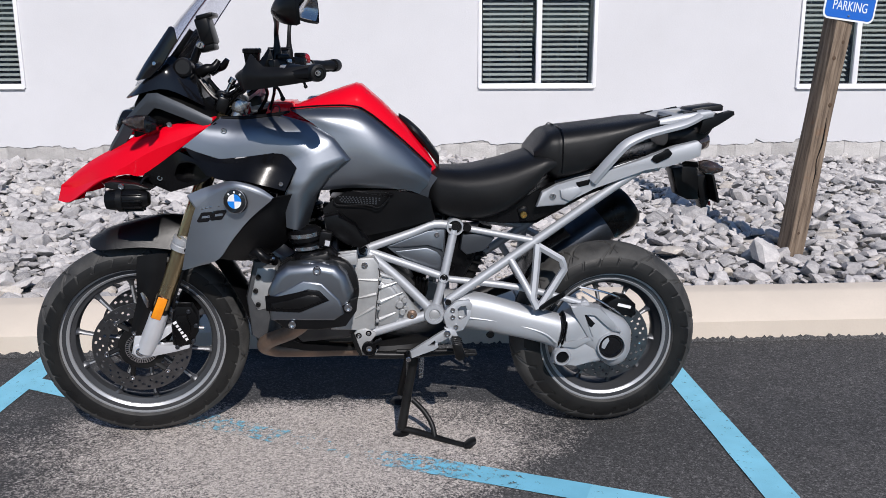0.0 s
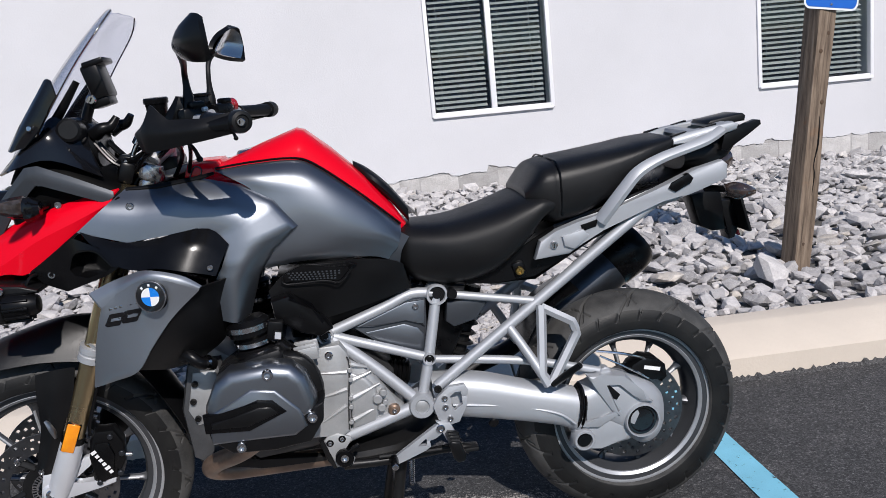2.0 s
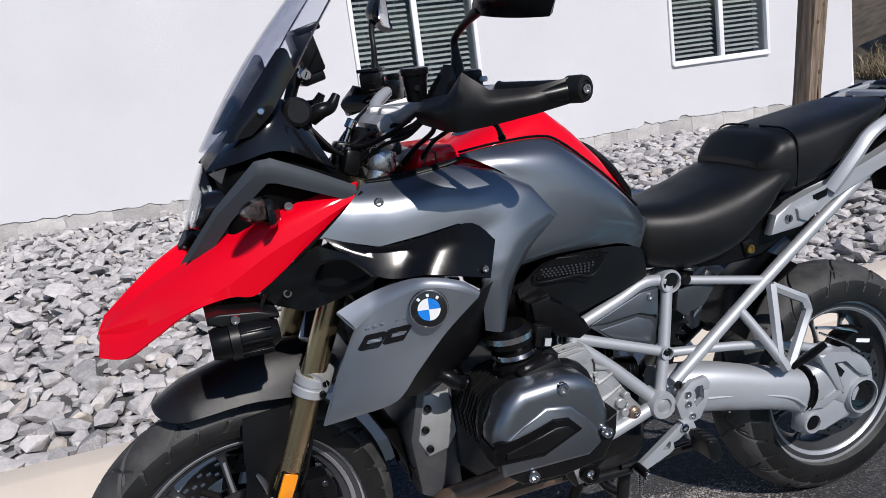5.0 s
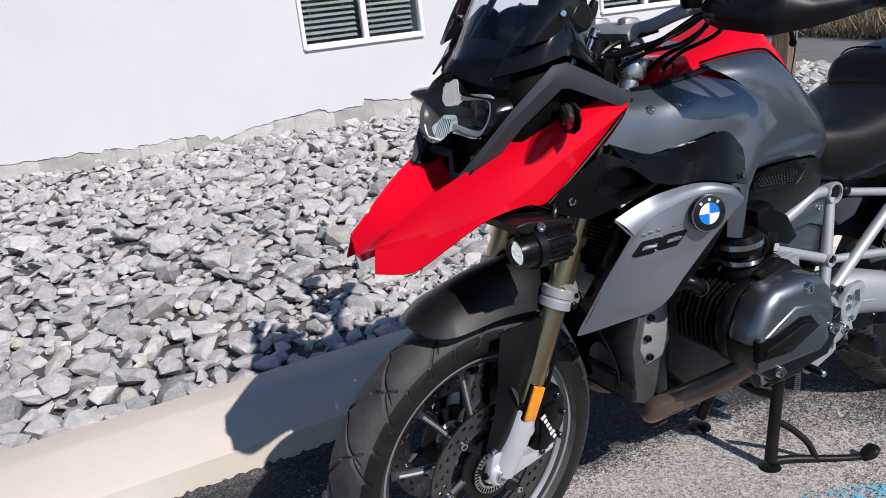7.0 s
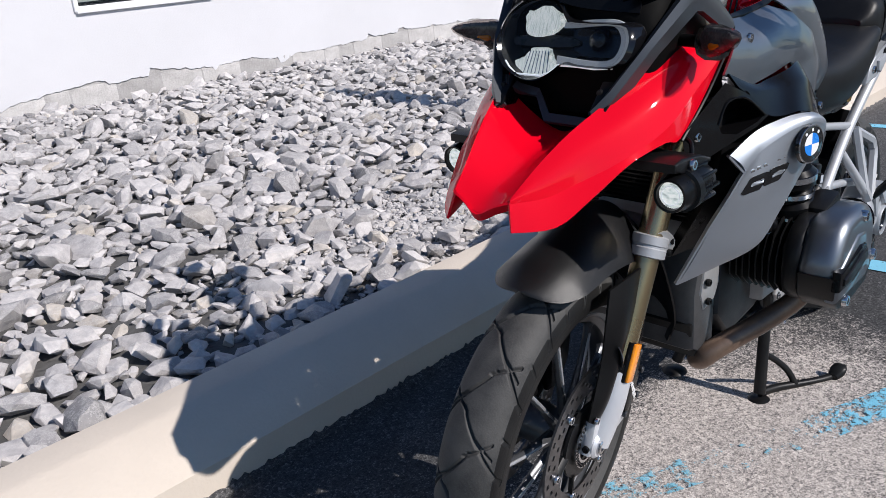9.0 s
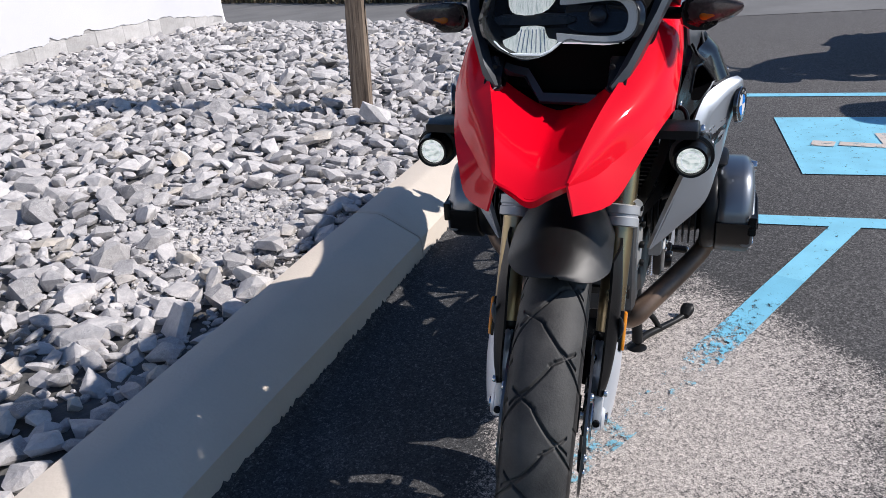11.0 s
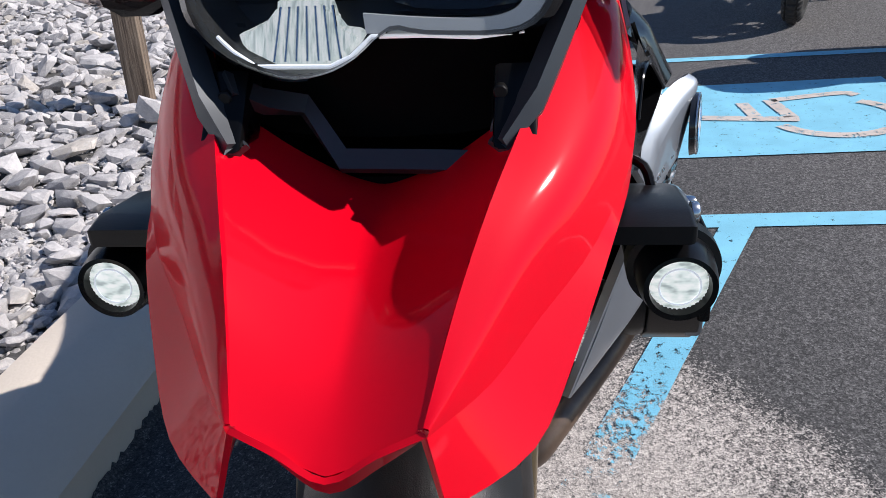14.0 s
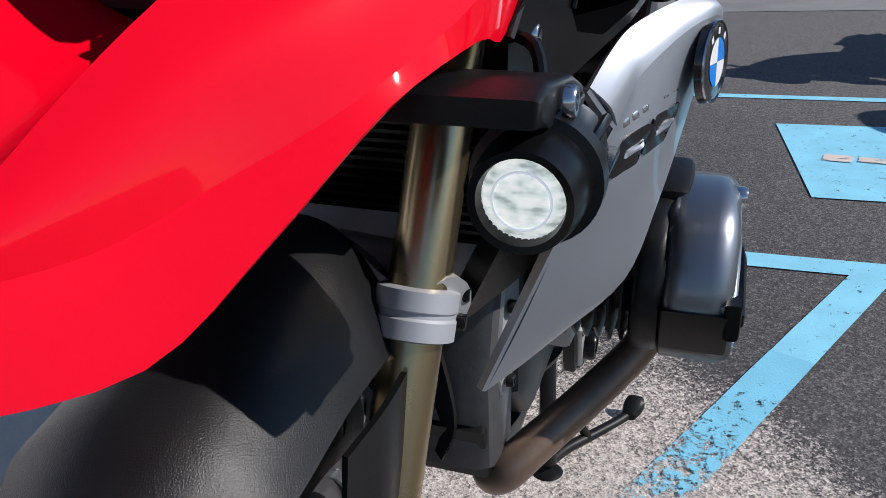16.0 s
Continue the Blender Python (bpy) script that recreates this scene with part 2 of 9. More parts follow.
def tube(points, r, seg=10, n=5, smooth=True, flat=1.0, loop=False):
    """A round bar through points (along, left, up); r: one radius or one for each point."""
    rs = r if isinstance(r, (list, tuple)) else [r] * len(points)
    raw = [(*p, q) for p, q in zip(points, rs)]
    if loop:
        raw.append(raw[0])
    line = spline(raw, n if len(raw) > 2 else 1, smooth)
    pos = [P(v[:3]) for v in line]
    rings, side = [], None
    for i, p in enumerate(pos):
        d = (pos[min(i + 1, len(pos) - 1)] - pos[max(i - 1, 0)]).normalized()
        if side is None:
            side = d.orthogonal().normalized()
        side = (side - d * side.dot(d)).normalized()
        up = d.cross(side)
        rings.append([p + (side * math.cos(a) + up * math.sin(a) * flat) * line[i][3] for a in (2 * math.pi * k / seg for k in range(seg))])
    return skin(rings)


def turned(profile, centre, axis=(0, 1, 0), seg=40, ring=False):
    """Turns a profile of (radius, along the axis) about the axis (along, left, up)."""
    c, d = P(centre), P(axis).normalized()
    s = d.orthogonal().normalized()
    u = d.cross(s)
    rings = []
    for k in range(seg):
        a = 2 * math.pi * k / seg
        rings.append([c + d * h + (s * math.cos(a) + u * math.sin(a)) * r for r, h in profile])
    n = len(profile)
    verts = [tuple(p) for q in rings for p in q]
    faces = []
    for k in range(seg):
        k2 = (k + 1) % seg
        for j in range(n if ring else n - 1):
            j2 = (j + 1) % n
            faces.append((k * n + j, k2 * n + j, k2 * n + j2, k * n + j2))
    if not ring:
        for j in (0, n - 1):
            if profile[j][0] > 1e-5:
                faces.append(tuple(k * n + j for k in range(seg)))
    return verts, faces


def cyl(a, b, r, seg=20, bevel=0.1):
    """A short round bar from a to b with softened ends."""
    pa, pb = Vector(a), Vector(b)
    d = pb - pa
    L, e = d.length, min(r * bevel * 2, d.length * 0.3)
    return turned([(0, 0), (r - e, 0), (r, e), (r, L - e), (r - e, L), (0, L)], a, d, seg)


def hull(stations, seg=20, n=4, power=2.6, smooth=True):
    """A body along the bike: stations of (along, left, up, half width, half height)."""
    rings = []
    for x, v, z, w, h in spline(stations, n, smooth):
        ring = []
        for k in range(seg):
            a = 2 * math.pi * k / seg
            c, s = math.cos(a), math.sin(a)
            ring.append(P((x, v + w * math.copysign(abs(c) ** (2 / power), c), z + h * math.copysign(abs(s) ** (2 / power), s))))
        rings.append(ring)
    return skin(rings)


def sheet(grid, nu=4, nv=4, thick=0.004, su=True, sv=True, inward=None):
    """A curved panel of some thickness through a grid of points (along, left, up)."""
    rows = [spline(r, nv, sv) for r in grid]
    cols = [spline([r[j] for r in rows], nu, su) for j in range(len(rows[0]))]
    m, n = len(cols[0]), len(cols)
    pts = np.array([[P(cols[j][i]) for j in range(n)] for i in range(m)])
    du, dv = np.gradient(pts, axis=0), np.gradient(pts, axis=1)
    nor = np.cross(du, dv)
    nor /= np.linalg.norm(nor, axis=2, keepdims=True) + 1e-12
    centre = np.array(P(inward)) if inward else np.array((pts[..., 0].mean(), 0, 0.75))
    if ((pts - centre) * nor).sum() < 0:
        nor = -nor
    back = pts - nor * thick
    verts = [tuple(p) for p in pts.reshape(-1, 3)] + [tuple(p) for p in back.reshape(-1, 3)]
    k, faces = m * n, []
    for i in range(m - 1):
        for j in range(n - 1):
            a = i * n + j
            faces.append((a, a + 1, a + n + 1, a + n))
            faces.append((k + a, k + a + n, k + a + n + 1, k + a + 1))
    rim = [j for j in range(n)] + [i * n + n - 1 for i in range(1, m)] + [(m - 1) * n + j for j in range(n - 2, -1, -1)] + [i * n for i in range(m - 2, 0, -1)]
    for a, b in zip(rim, rim[1:] + rim[:1]):
        faces.append((a, b, k + b, k + a))
    return verts, faces


def prism(outline, v0, v1, bevel=0.004, rounded=0, segments=2):
    """A plate cut to an outline of (along, up), from v0 to v1 to the left, with softened edges."""
    pts = [tuple(p) for p in (spline(outline + [outline[0]], rounded)[:-1] if rounded else outline)]
    b = bmesh.new()
    lo = [b.verts.new(P((x, v0, z))) for x, z in pts]
    hi = [b.verts.new(P((x, v1, z))) for x, z in pts]
    f0, f1 = b.faces.new(lo), b.faces.new(hi[::-1])
    for i in range(len(pts)):
        j = (i + 1) % len(pts)
        b.faces.new((lo[i], lo[j], hi[j], hi[i]))
    if bevel:
        bmesh.ops.bevel(b, geom=list({e for f in (f0, f1) for e in f.edges}), offset=bevel, segments=segments, affect="EDGES", profile=0.5, clamp_overlap=True)
    b.verts.index_update()
    out = [tuple(v.co) for v in b.verts], [tuple(v.index for v in f.verts) for f in b.faces]
    b.free()
    return out


def block(centre, size, turn=(0, 0, 0), bevel=0.004, segments=2):
    """A box of size (along, across, up) at (along, left, up), turned by degrees, with softened edges."""
    b = bmesh.new()
    bmesh.ops.create_cube(b, size=1)
    bmesh.ops.scale(b, vec=size, verts=b.verts)
    if bevel:
        bmesh.ops.bevel(b, geom=list(b.edges), offset=min(bevel, min(size) * 0.45), segments=segments, affect="EDGES", profile=0.5)
    bmesh.ops.transform(b, matrix=Matrix.Translation(P(centre)) @ Euler([radians(a) for a in turn]).to_matrix().to_4x4(), verts=b.verts)
    b.verts.index_update()
    out = [tuple(v.co) for v in b.verts], [tuple(v.index for v in f.verts) for f in b.faces]
    b.free()
    return out


# ---- ground materials ----
def asphalt_material():
    m = bpy.data.materials.new("worn_asphalt")
    tree, nodes, links, b = nodes_of(m)
    coord = nodes.new("ShaderNodeTexCoord").outputs["Object"]

    def chips(scale):
        """Broken aggregate: one random tone for each chip."""
        v = nodes.new("ShaderNodeTexVoronoi")
        v.inputs["Scale"].default_value = scale
        links.new(coord, v.inputs["Vector"])
        sep = nodes.new("ShaderNodeSeparateColor")
        links.new(v.outputs["Color"], sep.inputs[0])
        return sep.outputs[0], v.outputs["Distance"]

    def plus(a, k, c):
        n = nodes.new("ShaderNodeMath")
        n.operation, n.inputs[1].default_value = "MULTIPLY_ADD", k
        links.new(a, n.inputs[0])
        if isinstance(c, float):
            n.inputs[2].default_value = c
        else:
            links.new(c, n.inputs[2])
        return n.outputs[0]

    def span(a, f0, f1, t0, t1):
        n = nodes.new("ShaderNodeMapRange")
        for socket, value in zip(n.inputs[1:5], (f0, f1, t0, t1)):
            socket.default_value = value
        links.new(a, n.inputs[0])
        return n.outputs[0]

    small, small_d = chips(300)
    large, large_d = chips(130)
    tone = plus(small, 0.6, plus(large, 0.4, 0.0))
    # dark bitumen with a few pale chips
    stone = ramp_node(tree, tone, ((0.10, (0.032, 0.0325, 0.034)), (0.50, (0.056, 0.0565, 0.059)), (0.78, (0.086, 0.086, 0.088)), (0.95, (0.19, 0.188, 0.187))))
    # the worn, sandy patch in the bay, with ragged borders, cut short towards the kerb
    centre = nodes.new("ShaderNodeVectorMath")
    centre.operation = "SUBTRACT"
    centre.inputs[1].default_value = (-0.28, 2.80, 0)
    links.new(coord, centre.inputs[0])
    stretch = nodes.new("ShaderNodeVectorMath")
    stretch.operation = "MULTIPLY"
    stretch.inputs[1].default_value = (0.92, 1.15, 0)
    links.new(centre.outputs[0], stretch.inputs[0])
    far = nodes.new("ShaderNodeVectorMath")
    far.operation = "LENGTH"
    links.new(stretch.outputs[0], far.inputs[0])
    place = nodes.new("ShaderNodeSeparateXYZ")
    links.new(coord, place.inputs[0])
    near = plus(far.outputs["Value"], -0.58, 0.62)
    near = plus(noise_node(tree, coord, 4.0, 8, 0.7), 0.62, near)
    # cut where the bike's shadow lies, so the shaded ground is darker in colour
    near = plus(span(place.outputs["Y"], 3.16, 3.48, 0.0, -0.80), 1.0, near)
    near = plus(span(place.outputs["X"], 0.30, 1.20, 0.0, -0.22), 1.0, near)
    near = plus(span(place.outputs["Y"], 2.72, 2.40, 0.0, -0.06), 1.0, near)
    # darker again past the hatch line
    near = plus(span(plus(place.outputs["Y"], -1.2, plus(place.outputs["X"], 1.0, 3.12)), 0.28, 0.50, 0.0, -0.25), 1.0, near)
    near = plus(tone, 0.34, near)
    near = plus(noise_node(tree, coord, 60, 5, 0.8), 0.30, near)
    worn = span(near, 0.74, 1.02, 0.0, 1.0)
    grit = plus(noise_node(tree, coord, 150, 4, 0.9), 0.6, plus(tone, 0.55, -0.10))
    pale = ramp_node(tree, grit, ((0.20, (0.13, 0.122, 0.117)), (0.36, (0.30, 0.274, 0.257)), (0.52, (0.47, 0.424, 0.392)), (0.72, (0.70, 0.645, 0.60))))
    # bleached lane away from the bays
    bleach = span(plus(noise_node(tree, coord, 0.9, 6, 0.65), 2.2, place.outputs["X"]), 2.2, 5.6, 0.0, 0.85)
    old = ramp_node(tree, tone, ((0.15, (0.060, 0.058, 0.058)), (0.50, (0.118, 0.113, 0.112)), (0.90, (0.26, 0.25, 0.245))))
    col = mix_node(tree, bleach, stone, old)
    # drier towards the driving lane
    col = mix_node(tree, span(place.outputs["Y"], 2.9, 1.7, 0.0, 0.85), col, old)
    scuff = span(noise_node(tree, coord, 2.3, 9, 0.72), 0.52, 0.76, 0.0, 0.55)
    col = mix_node(tree, scuff, col, old)
    col = mix_node(tree, worn, col, pale)
    links.new(col, b.inputs["Base Color"])
    b.inputs["Roughness"].default_value = 0.85
    b.inputs["Specular IOR Level"].default_value = 0.12
    links.new(bump_node(tree, plus(small_d, 0.6, plus(large_d, 0.5, 0.0)), 0.55, 0.0022), b.inputs["Normal"])
    return m


def line_material(name, paint, wear, fade=0.0):
    """Road paint, chipped through to the asphalt in patches."""
    m = bpy.data.materials.new(name)
    tree, nodes, links, b = nodes_of(m)
    coord = nodes.new("ShaderNodeTexCoord").outputs["Object"]
    vor = nodes.new("ShaderNodeTexVoronoi")
    vor.inputs["Scale"].default_value = 210
    links.new(coord, vor.inputs["Vector"])
    tone = mix_node(tree, ramp_node(tree, noise_node(tree, coord, 7, 6), ((0.3, (0, 0, 0)), (0.7, (1, 1, 1)))), paint, tuple(v * 0.82 for v in paint))
    wear_map = noise_node(tree, coord, 48 if fade else 30, 9, 0.82)
    if fade:
        # worn away more and more towards the bay
        place = nodes.new("ShaderNodeSeparateXYZ")
        links.new(coord, place.inputs[0])
        slope_ = nodes.new("ShaderNodeMath")
        slope_.operation, slope_.inputs[1].default_value, slope_.inputs[2].default_value = "MULTIPLY_ADD", -fade, fade * 0.20
        links.new(place.outputs["X"], slope_.inputs[0])
        total = nodes.new("ShaderNodeMath")
        total.operation = "ADD"
        links.new(slope_.outputs[0], total.inputs[0])
        links.new(wear_map, total.inputs[1])
        wear_map = total.outputs[0]
    chips = ramp_node(tree, wear_map, ((wear, (0, 0, 0)), (wear + 0.02, (1, 1, 1))))
    links.new(tone, b.inputs["Base Color"])
    left_ = nodes.new("ShaderNodeMath")
    left_.operation, left_.inputs[0].default_value = "SUBTRACT", 1.0
    links.new(chips, left_.inputs[1])
    links.new(left_.outputs[0], b.inputs["Alpha"])
    b.inputs["Roughness"].default_value = 0.7
    links.new(bump_node(tree, vor.outputs["Distance"], 0.35, 0.0015), b.inputs["Normal"])
    return m


def stucco_material():
    m = bpy.data.materials.new("white_painted_render")
    tree, nodes, links, b = nodes_of(m)
    coord = nodes.new("ShaderNodeTexCoord").outputs["Object"]
    wide = noise_node(tree, coord, 0.9, 6, 0.6)
    fine = noise_node(tree, coord, 55, 6, 0.65)
    col = mix_node(tree, ramp_node(tree, wide, ((0.35, (0, 0, 0)), (0.7, (1, 1, 1)))), (0.60, 0.597, 0.618), (0.56, 0.557, 0.574))
    links.new(col, b.inputs["Base Color"])
    b.inputs["Roughness"].default_value = 0.8
    links.new(bump_node(tree, fine, 0.35, 0.004), b.inputs["Normal"])
    return m


def stone_material():
    """Broken limestone: each stone of its own tone, with veins and dust."""
    m = bpy.data.materials.new("broken_limestone")
    tree, nodes, links, b = nodes_of(m)
    coord = nodes.new("ShaderNodeNewGeometry").outputs["Position"]
    mix_ = nodes.new("ShaderNodeMath")
    mix_.operation = "ADD"
    links.new(nodes.new("ShaderNodeNewGeometry").outputs["Random Per Island"], mix_.inputs[0])
    links.new(nodes.new("ShaderNodeObjectInfo").outputs["Random"], mix_.inputs[1])
    wrap_ = nodes.new("ShaderNodeMath")
    wrap_.operation = "FRACT"
    links.new(mix_.outputs[0], wrap_.inputs[0])
    one = wrap_.outputs[0]
    tone = ramp_node(tree, one, ((0.0, (0.30, 0.291, 0.291)), (0.15, (0.44, 0.424, 0.422)), (0.45, (0.53, 0.507, 0.500)), (0.75, (0.60, 0.575, 0.565)), (0.93, (0.68, 0.652, 0.636)), (0.97, (0.60, 0.54, 0.465)), (1.0, (0.34, 0.328, 0.325))))
    grain = noise_node(tree, coord, 26, 8, 0.7)
    col = mix_node(tree, 1.0, tone, ramp_node(tree, grain, ((0.3, (0.66, 0.66, 0.68)), (0.72, (1.12, 1.11, 1.10)))), "MULTIPLY")
    vein = ramp_node(tree, noise_node(tree, coord, 11, 9, 0.8), ((0.485, (0, 0, 0)), (0.5, (0.7, 0.7, 0.7)), (0.515, (0, 0, 0))))
    col = mix_node(tree, vein, col, (0.60, 0.59, 0.58))
    links.new(col, b.inputs["Base Color"])
    b.inputs["Roughness"].default_value = 0.85
    b.inputs["Specular IOR Level"].default_value = 0.3
    links.new(bump_node(tree, noise_node(tree, coord, 30, 8, 0.7), 0.65, 0.014), b.inputs["Normal"])
    return m


def wood_material():
    m = bpy.data.materials.new("weathered_post_wood")
    tree, nodes, links, b = nodes_of(m)
    coord = nodes.new("ShaderNodeTexCoord").outputs["Object"]
    mp = nodes.new("ShaderNodeMapping")
    mp.inputs["Scale"].default_value = (26, 26, 1.6)
    links.new(coord, mp.inputs["Vector"])
    grain = noise_node(tree, mp.outputs["Vector"], 2.2, 8, 0.65)
    col = ramp_node(tree, grain, ((0.30, (0.035, 0.025, 0.018)), (0.44, (0.130, 0.092, 0.064)), (0.58, (0.215, 0.160, 0.115)), (0.75, (0.31, 0.245, 0.185))))
    knots = ramp_node(tree, noise_node(tree, coord, 4.5, 3), ((0.60, (0, 0, 0)), (0.72, (0.7, 0.7, 0.7))))
    col = mix_node(tree, knots, col, (0.24, 0.10, 0.035))
    links.new(col, b.inputs["Base Color"])
    b.inputs["Roughness"].default_value = 0.8
    links.new(bump_node(tree, grain, 0.8, 0.006), b.inputs["Normal"])
    return m


ASPHALT = asphalt_material()
BLUE_LINE = line_material("blue_road_paint", (0.24, 0.62, 0.80), 0.60)
BLUE_WORN = line_material("worn_blue_road_paint", (0.22, 0.50, 0.63), 0.405)
BLUE_TRACE = line_material("flaking_blue_road_paint", (0.22, 0.52, 0.66), 0.455)
BLUE_HALF = line_material("half_worn_blue_road_paint", (0.195, 0.55, 0.74), 0.52, 0.33)
CREAM_LINE = line_material("worn_cream_road_paint", (0.66, 0.58, 0.52), 0.55)
STUCCO = stucco_material()
STONE = stone_material()
WOOD = wood_material()
KERB = surface("pale_concrete", (0.62, 0.545, 0.465), (0.55, 0.485, 0.415), 0.85, 0, 2.5, 90, 0.35, 0.003)
BLOCKWORK = surface("rough_concrete_block", (0.36, 0.345, 0.335), (0.50, 0.485, 0.475), 0.9, 0, 7, 60, 0.8, 0.008, random_tone=0.2)
# Stone dust, darkened below its own tone for shade between the stones.
FINES = surface("gap_shaded_stone_dust", (0.125, 0.122, 0.120), (0.07, 0.068, 0.067), 0.95, 0, 5, 45, 1.0, 0.012)
VINYL_WHITE = surface("white_window_vinyl", (0.80, 0.80, 0.82), (0.76, 0.76, 0.78), 0.4, 0, 3, 90)
SLAT = surface("grey_blind_slat", (0.45, 0.46, 0.45), (0.40, 0.41, 0.40), 0.5, 0, 5, 90, random_tone=0.08)
# Near-black wall colour stands for the shade of the unlit room.
INSIDE = surface("shade_dark_room_lining", (0.035, 0.035, 0.036), (0.03, 0.03, 0.03), 0.9, 0, 3, 40)
SIGN_BLUE = surface("blue_sign_sheet", (0.012, 0.12, 0.52), (0.010, 0.11, 0.47), 0.35, 0, 6, 200)
SIGN_WHITE = surface("white_sign_sheet", (0.80, 0.81, 0.83), (0.76, 0.77, 0.79), 0.4, 0, 6, 200)
SOIL = surface("dry_bank_soil", (0.16, 0.125, 0.085), (0.08, 0.065, 0.045), 0.95, 0, 2.5, 30, 0.9, 0.03)
ROOF = surface("grey_roof_sheet", (0.30, 0.30, 0.31), (0.25, 0.25, 0.26), 0.6, 0.2, 2, 40)


def straw_material():
    m = bpy.data.materials.new("dry_brush")
    tree, nodes, links, b = nodes_of(m)
    mix_ = nodes.new("ShaderNodeMath")
    mix_.operation = "ADD"
    links.new(nodes.new("ShaderNodeNewGeometry").outputs["Random Per Island"], mix_.inputs[0])
    links.new(nodes.new("ShaderNodeObjectInfo").outputs["Random"], mix_.inputs[1])
    wrap_ = nodes.new("ShaderNodeMath")
    wrap_.operation = "FRACT"
    links.new(mix_.outputs[0], wrap_.inputs[0])
    one = wrap_.outputs[0]
    links.new(ramp_node(tree, one, ((0.0, (0.05, 0.038, 0.025)), (0.4, (0.15, 0.11, 0.065)), (0.75, (0.30, 0.23, 0.14)), (0.92, (0.42, 0.34, 0.22)), (1.0, (0.07, 0.09, 0.035)))), b.inputs["Base Color"])
    b.inputs["Roughness"].default_value = 0.85
    return m


STRAW = straw_material()
rng = np.random.default_rng(7)


# ---- ground ----
def flat_sheet(x0, x1, y0, y1, z, step):
    nx, ny = max(1, int((x1 - x0) / step)), max(1, int((y1 - y0) / step))
    xs, ys = np.linspace(x0, x1, nx + 1), np.linspace(y0, y1, ny + 1)
    verts = [(x, y, z) for x in xs for y in ys]
    return verts, [(i * (ny + 1) + j, (i + 1) * (ny + 1) + j, (i + 1) * (ny + 1) + j + 1, i * (ny + 1) + j + 1) for i in range(nx) for j in range(ny)]


OLD_ASPHALT = surface("pale_old_asphalt", (0.20, 0.196, 0.192), (0.15, 0.148, 0.146), 0.9, 0, 1.3, 60, 0.5, 0.004)
lane = part("road", flat_sheet(6.9, 12.4, -40, 60, 0.004, 4), OLD_ASPHALT)
tagged(lane, "pale old asphalt lane beyond the stone bed", "road", kind="structure")
ground = part("ground", flat_sheet(-300, 300, -300, 300, 0.0, 30), ASPHALT)
tagged(ground, "dark worn asphalt of the parking lot with a sandy patch", "asphalt", kind="structure")

KERB_SLOPE = 0.025


def kerb_y(x):
    return 3.815 + KERB_SLOPE * x


def gravel_z(x, y):
    """Height of the stone bed between kerb and wall."""
    t = min(max((y - kerb_y(x) - 0.26) / 4.6, 0), 1)
    back = 0.36 - 0.02 * max(0, x - 3.0) ** 1.4
    return 0.125 + (back - 0.125) * t + 0.015 * math.sin(x * 2.1 + y) * math.sin(y * 1.7 - x)


KERB_SECTION = [(0.0, -0.05), (0.0, 0.088), (0.012, 0.102), (0.150, 0.182), (0.172, 0.189), (0.262, 0.191), (0.272, 0.183), (0.272, -0.05)]


def kerb_piece(length):
    rings = []
    for x in (0.0, 0.008, *np.linspace(0.1, length - 0.1, int(length / 0.15)), length - 0.008, length):
        d = 0.006 if x in (0, length) else 0.0
        rings.append([Vector((x, s + 0.0015 * math.sin(7 * x + 9 * h), h - (d if h > 0.05 else 0))) for s, h in KERB_SECTION])
    return skin(rings)


kerb = tagged(new("kerb"), "pale concrete kerb with a chamfered face and joints", "kerb", kind="structure")
joints = [-8.4, -5.4, -2.44, 0.535, 3.5, 6.25]
for a, b_ in zip(joints, joints[1:]):
    ob = part("kerb_section", kerb_piece(b_ - a - 0.008), KERB, kerb, angle=30)
    ob.matrix_basis = pose(a + 0.004, kerb_y(a), 0, 0, 0, math.degrees(math.atan(KERB_SLOPE)))
for k, (x, y) in enumerate(((6.25, 4.25), (6.25, 6.55))):
    ob = part("kerb_section", kerb_piece(2.27 if k else 2.28), KERB, kerb, angle=30)
    ob.matrix_basis = pose(x + 0.24, y - 0.02, -0.02, 0, 0, 90)

# ragged tar and crumbs along the kerb's foot
verts, faces = [], []
for k, x in enumerate(np.arange(-4.0, 4.5, 0.012)):
    out_, high = 0.010 + 0.014 * rng.random() ** 2, 0.006 + 0.016 * rng.random() ** 2
    verts += [(x, kerb_y(x) - 0.012 - out_, 0.0015), (x, kerb_y(x) - 0.006 - out_ * 0.4, 0.003 + high * 0.5), (x, kerb_y(x) - 0.002, 0.003 + high), (x, kerb_y(x) + 0.006, 0.002)]
    if k:
        q = 4 * k
        faces += [(q - 4 + j, q + j, q + j + 1, q - 3 + j) for j in range(3)]
tagged(part("kerb_joint", (verts, faces), ASPHALT), "ragged dark asphalt edge along the foot of the kerb", "kerb joint", kind="structure")

# bed under the stones, its colour darkened to deepen the gaps
xs, ys = np.linspace(-9, 6.3, 62), np.linspace(0, 1, 22)
verts, faces = [], []
for x in xs:
    for t in ys:
        y = kerb_y(x) + 0.262 + t * (8.78 - kerb_y(x) - 0.262)
        verts.append((x, y, gravel_z(x, y) - 0.005 + 0.006 * rng.standard_normal()))
for i in range(len(xs) - 1):
    for j in range(len(ys) - 1):
        a = i * len(ys) + j
        faces.append((a, a + len(ys), a + len(ys) + 1, a + 1))
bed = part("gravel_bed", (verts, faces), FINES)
tagged(bed, "grey stone dust and fine chippings, darkened to stand for shade between the broken stones", "gravel bed", kind="structure")


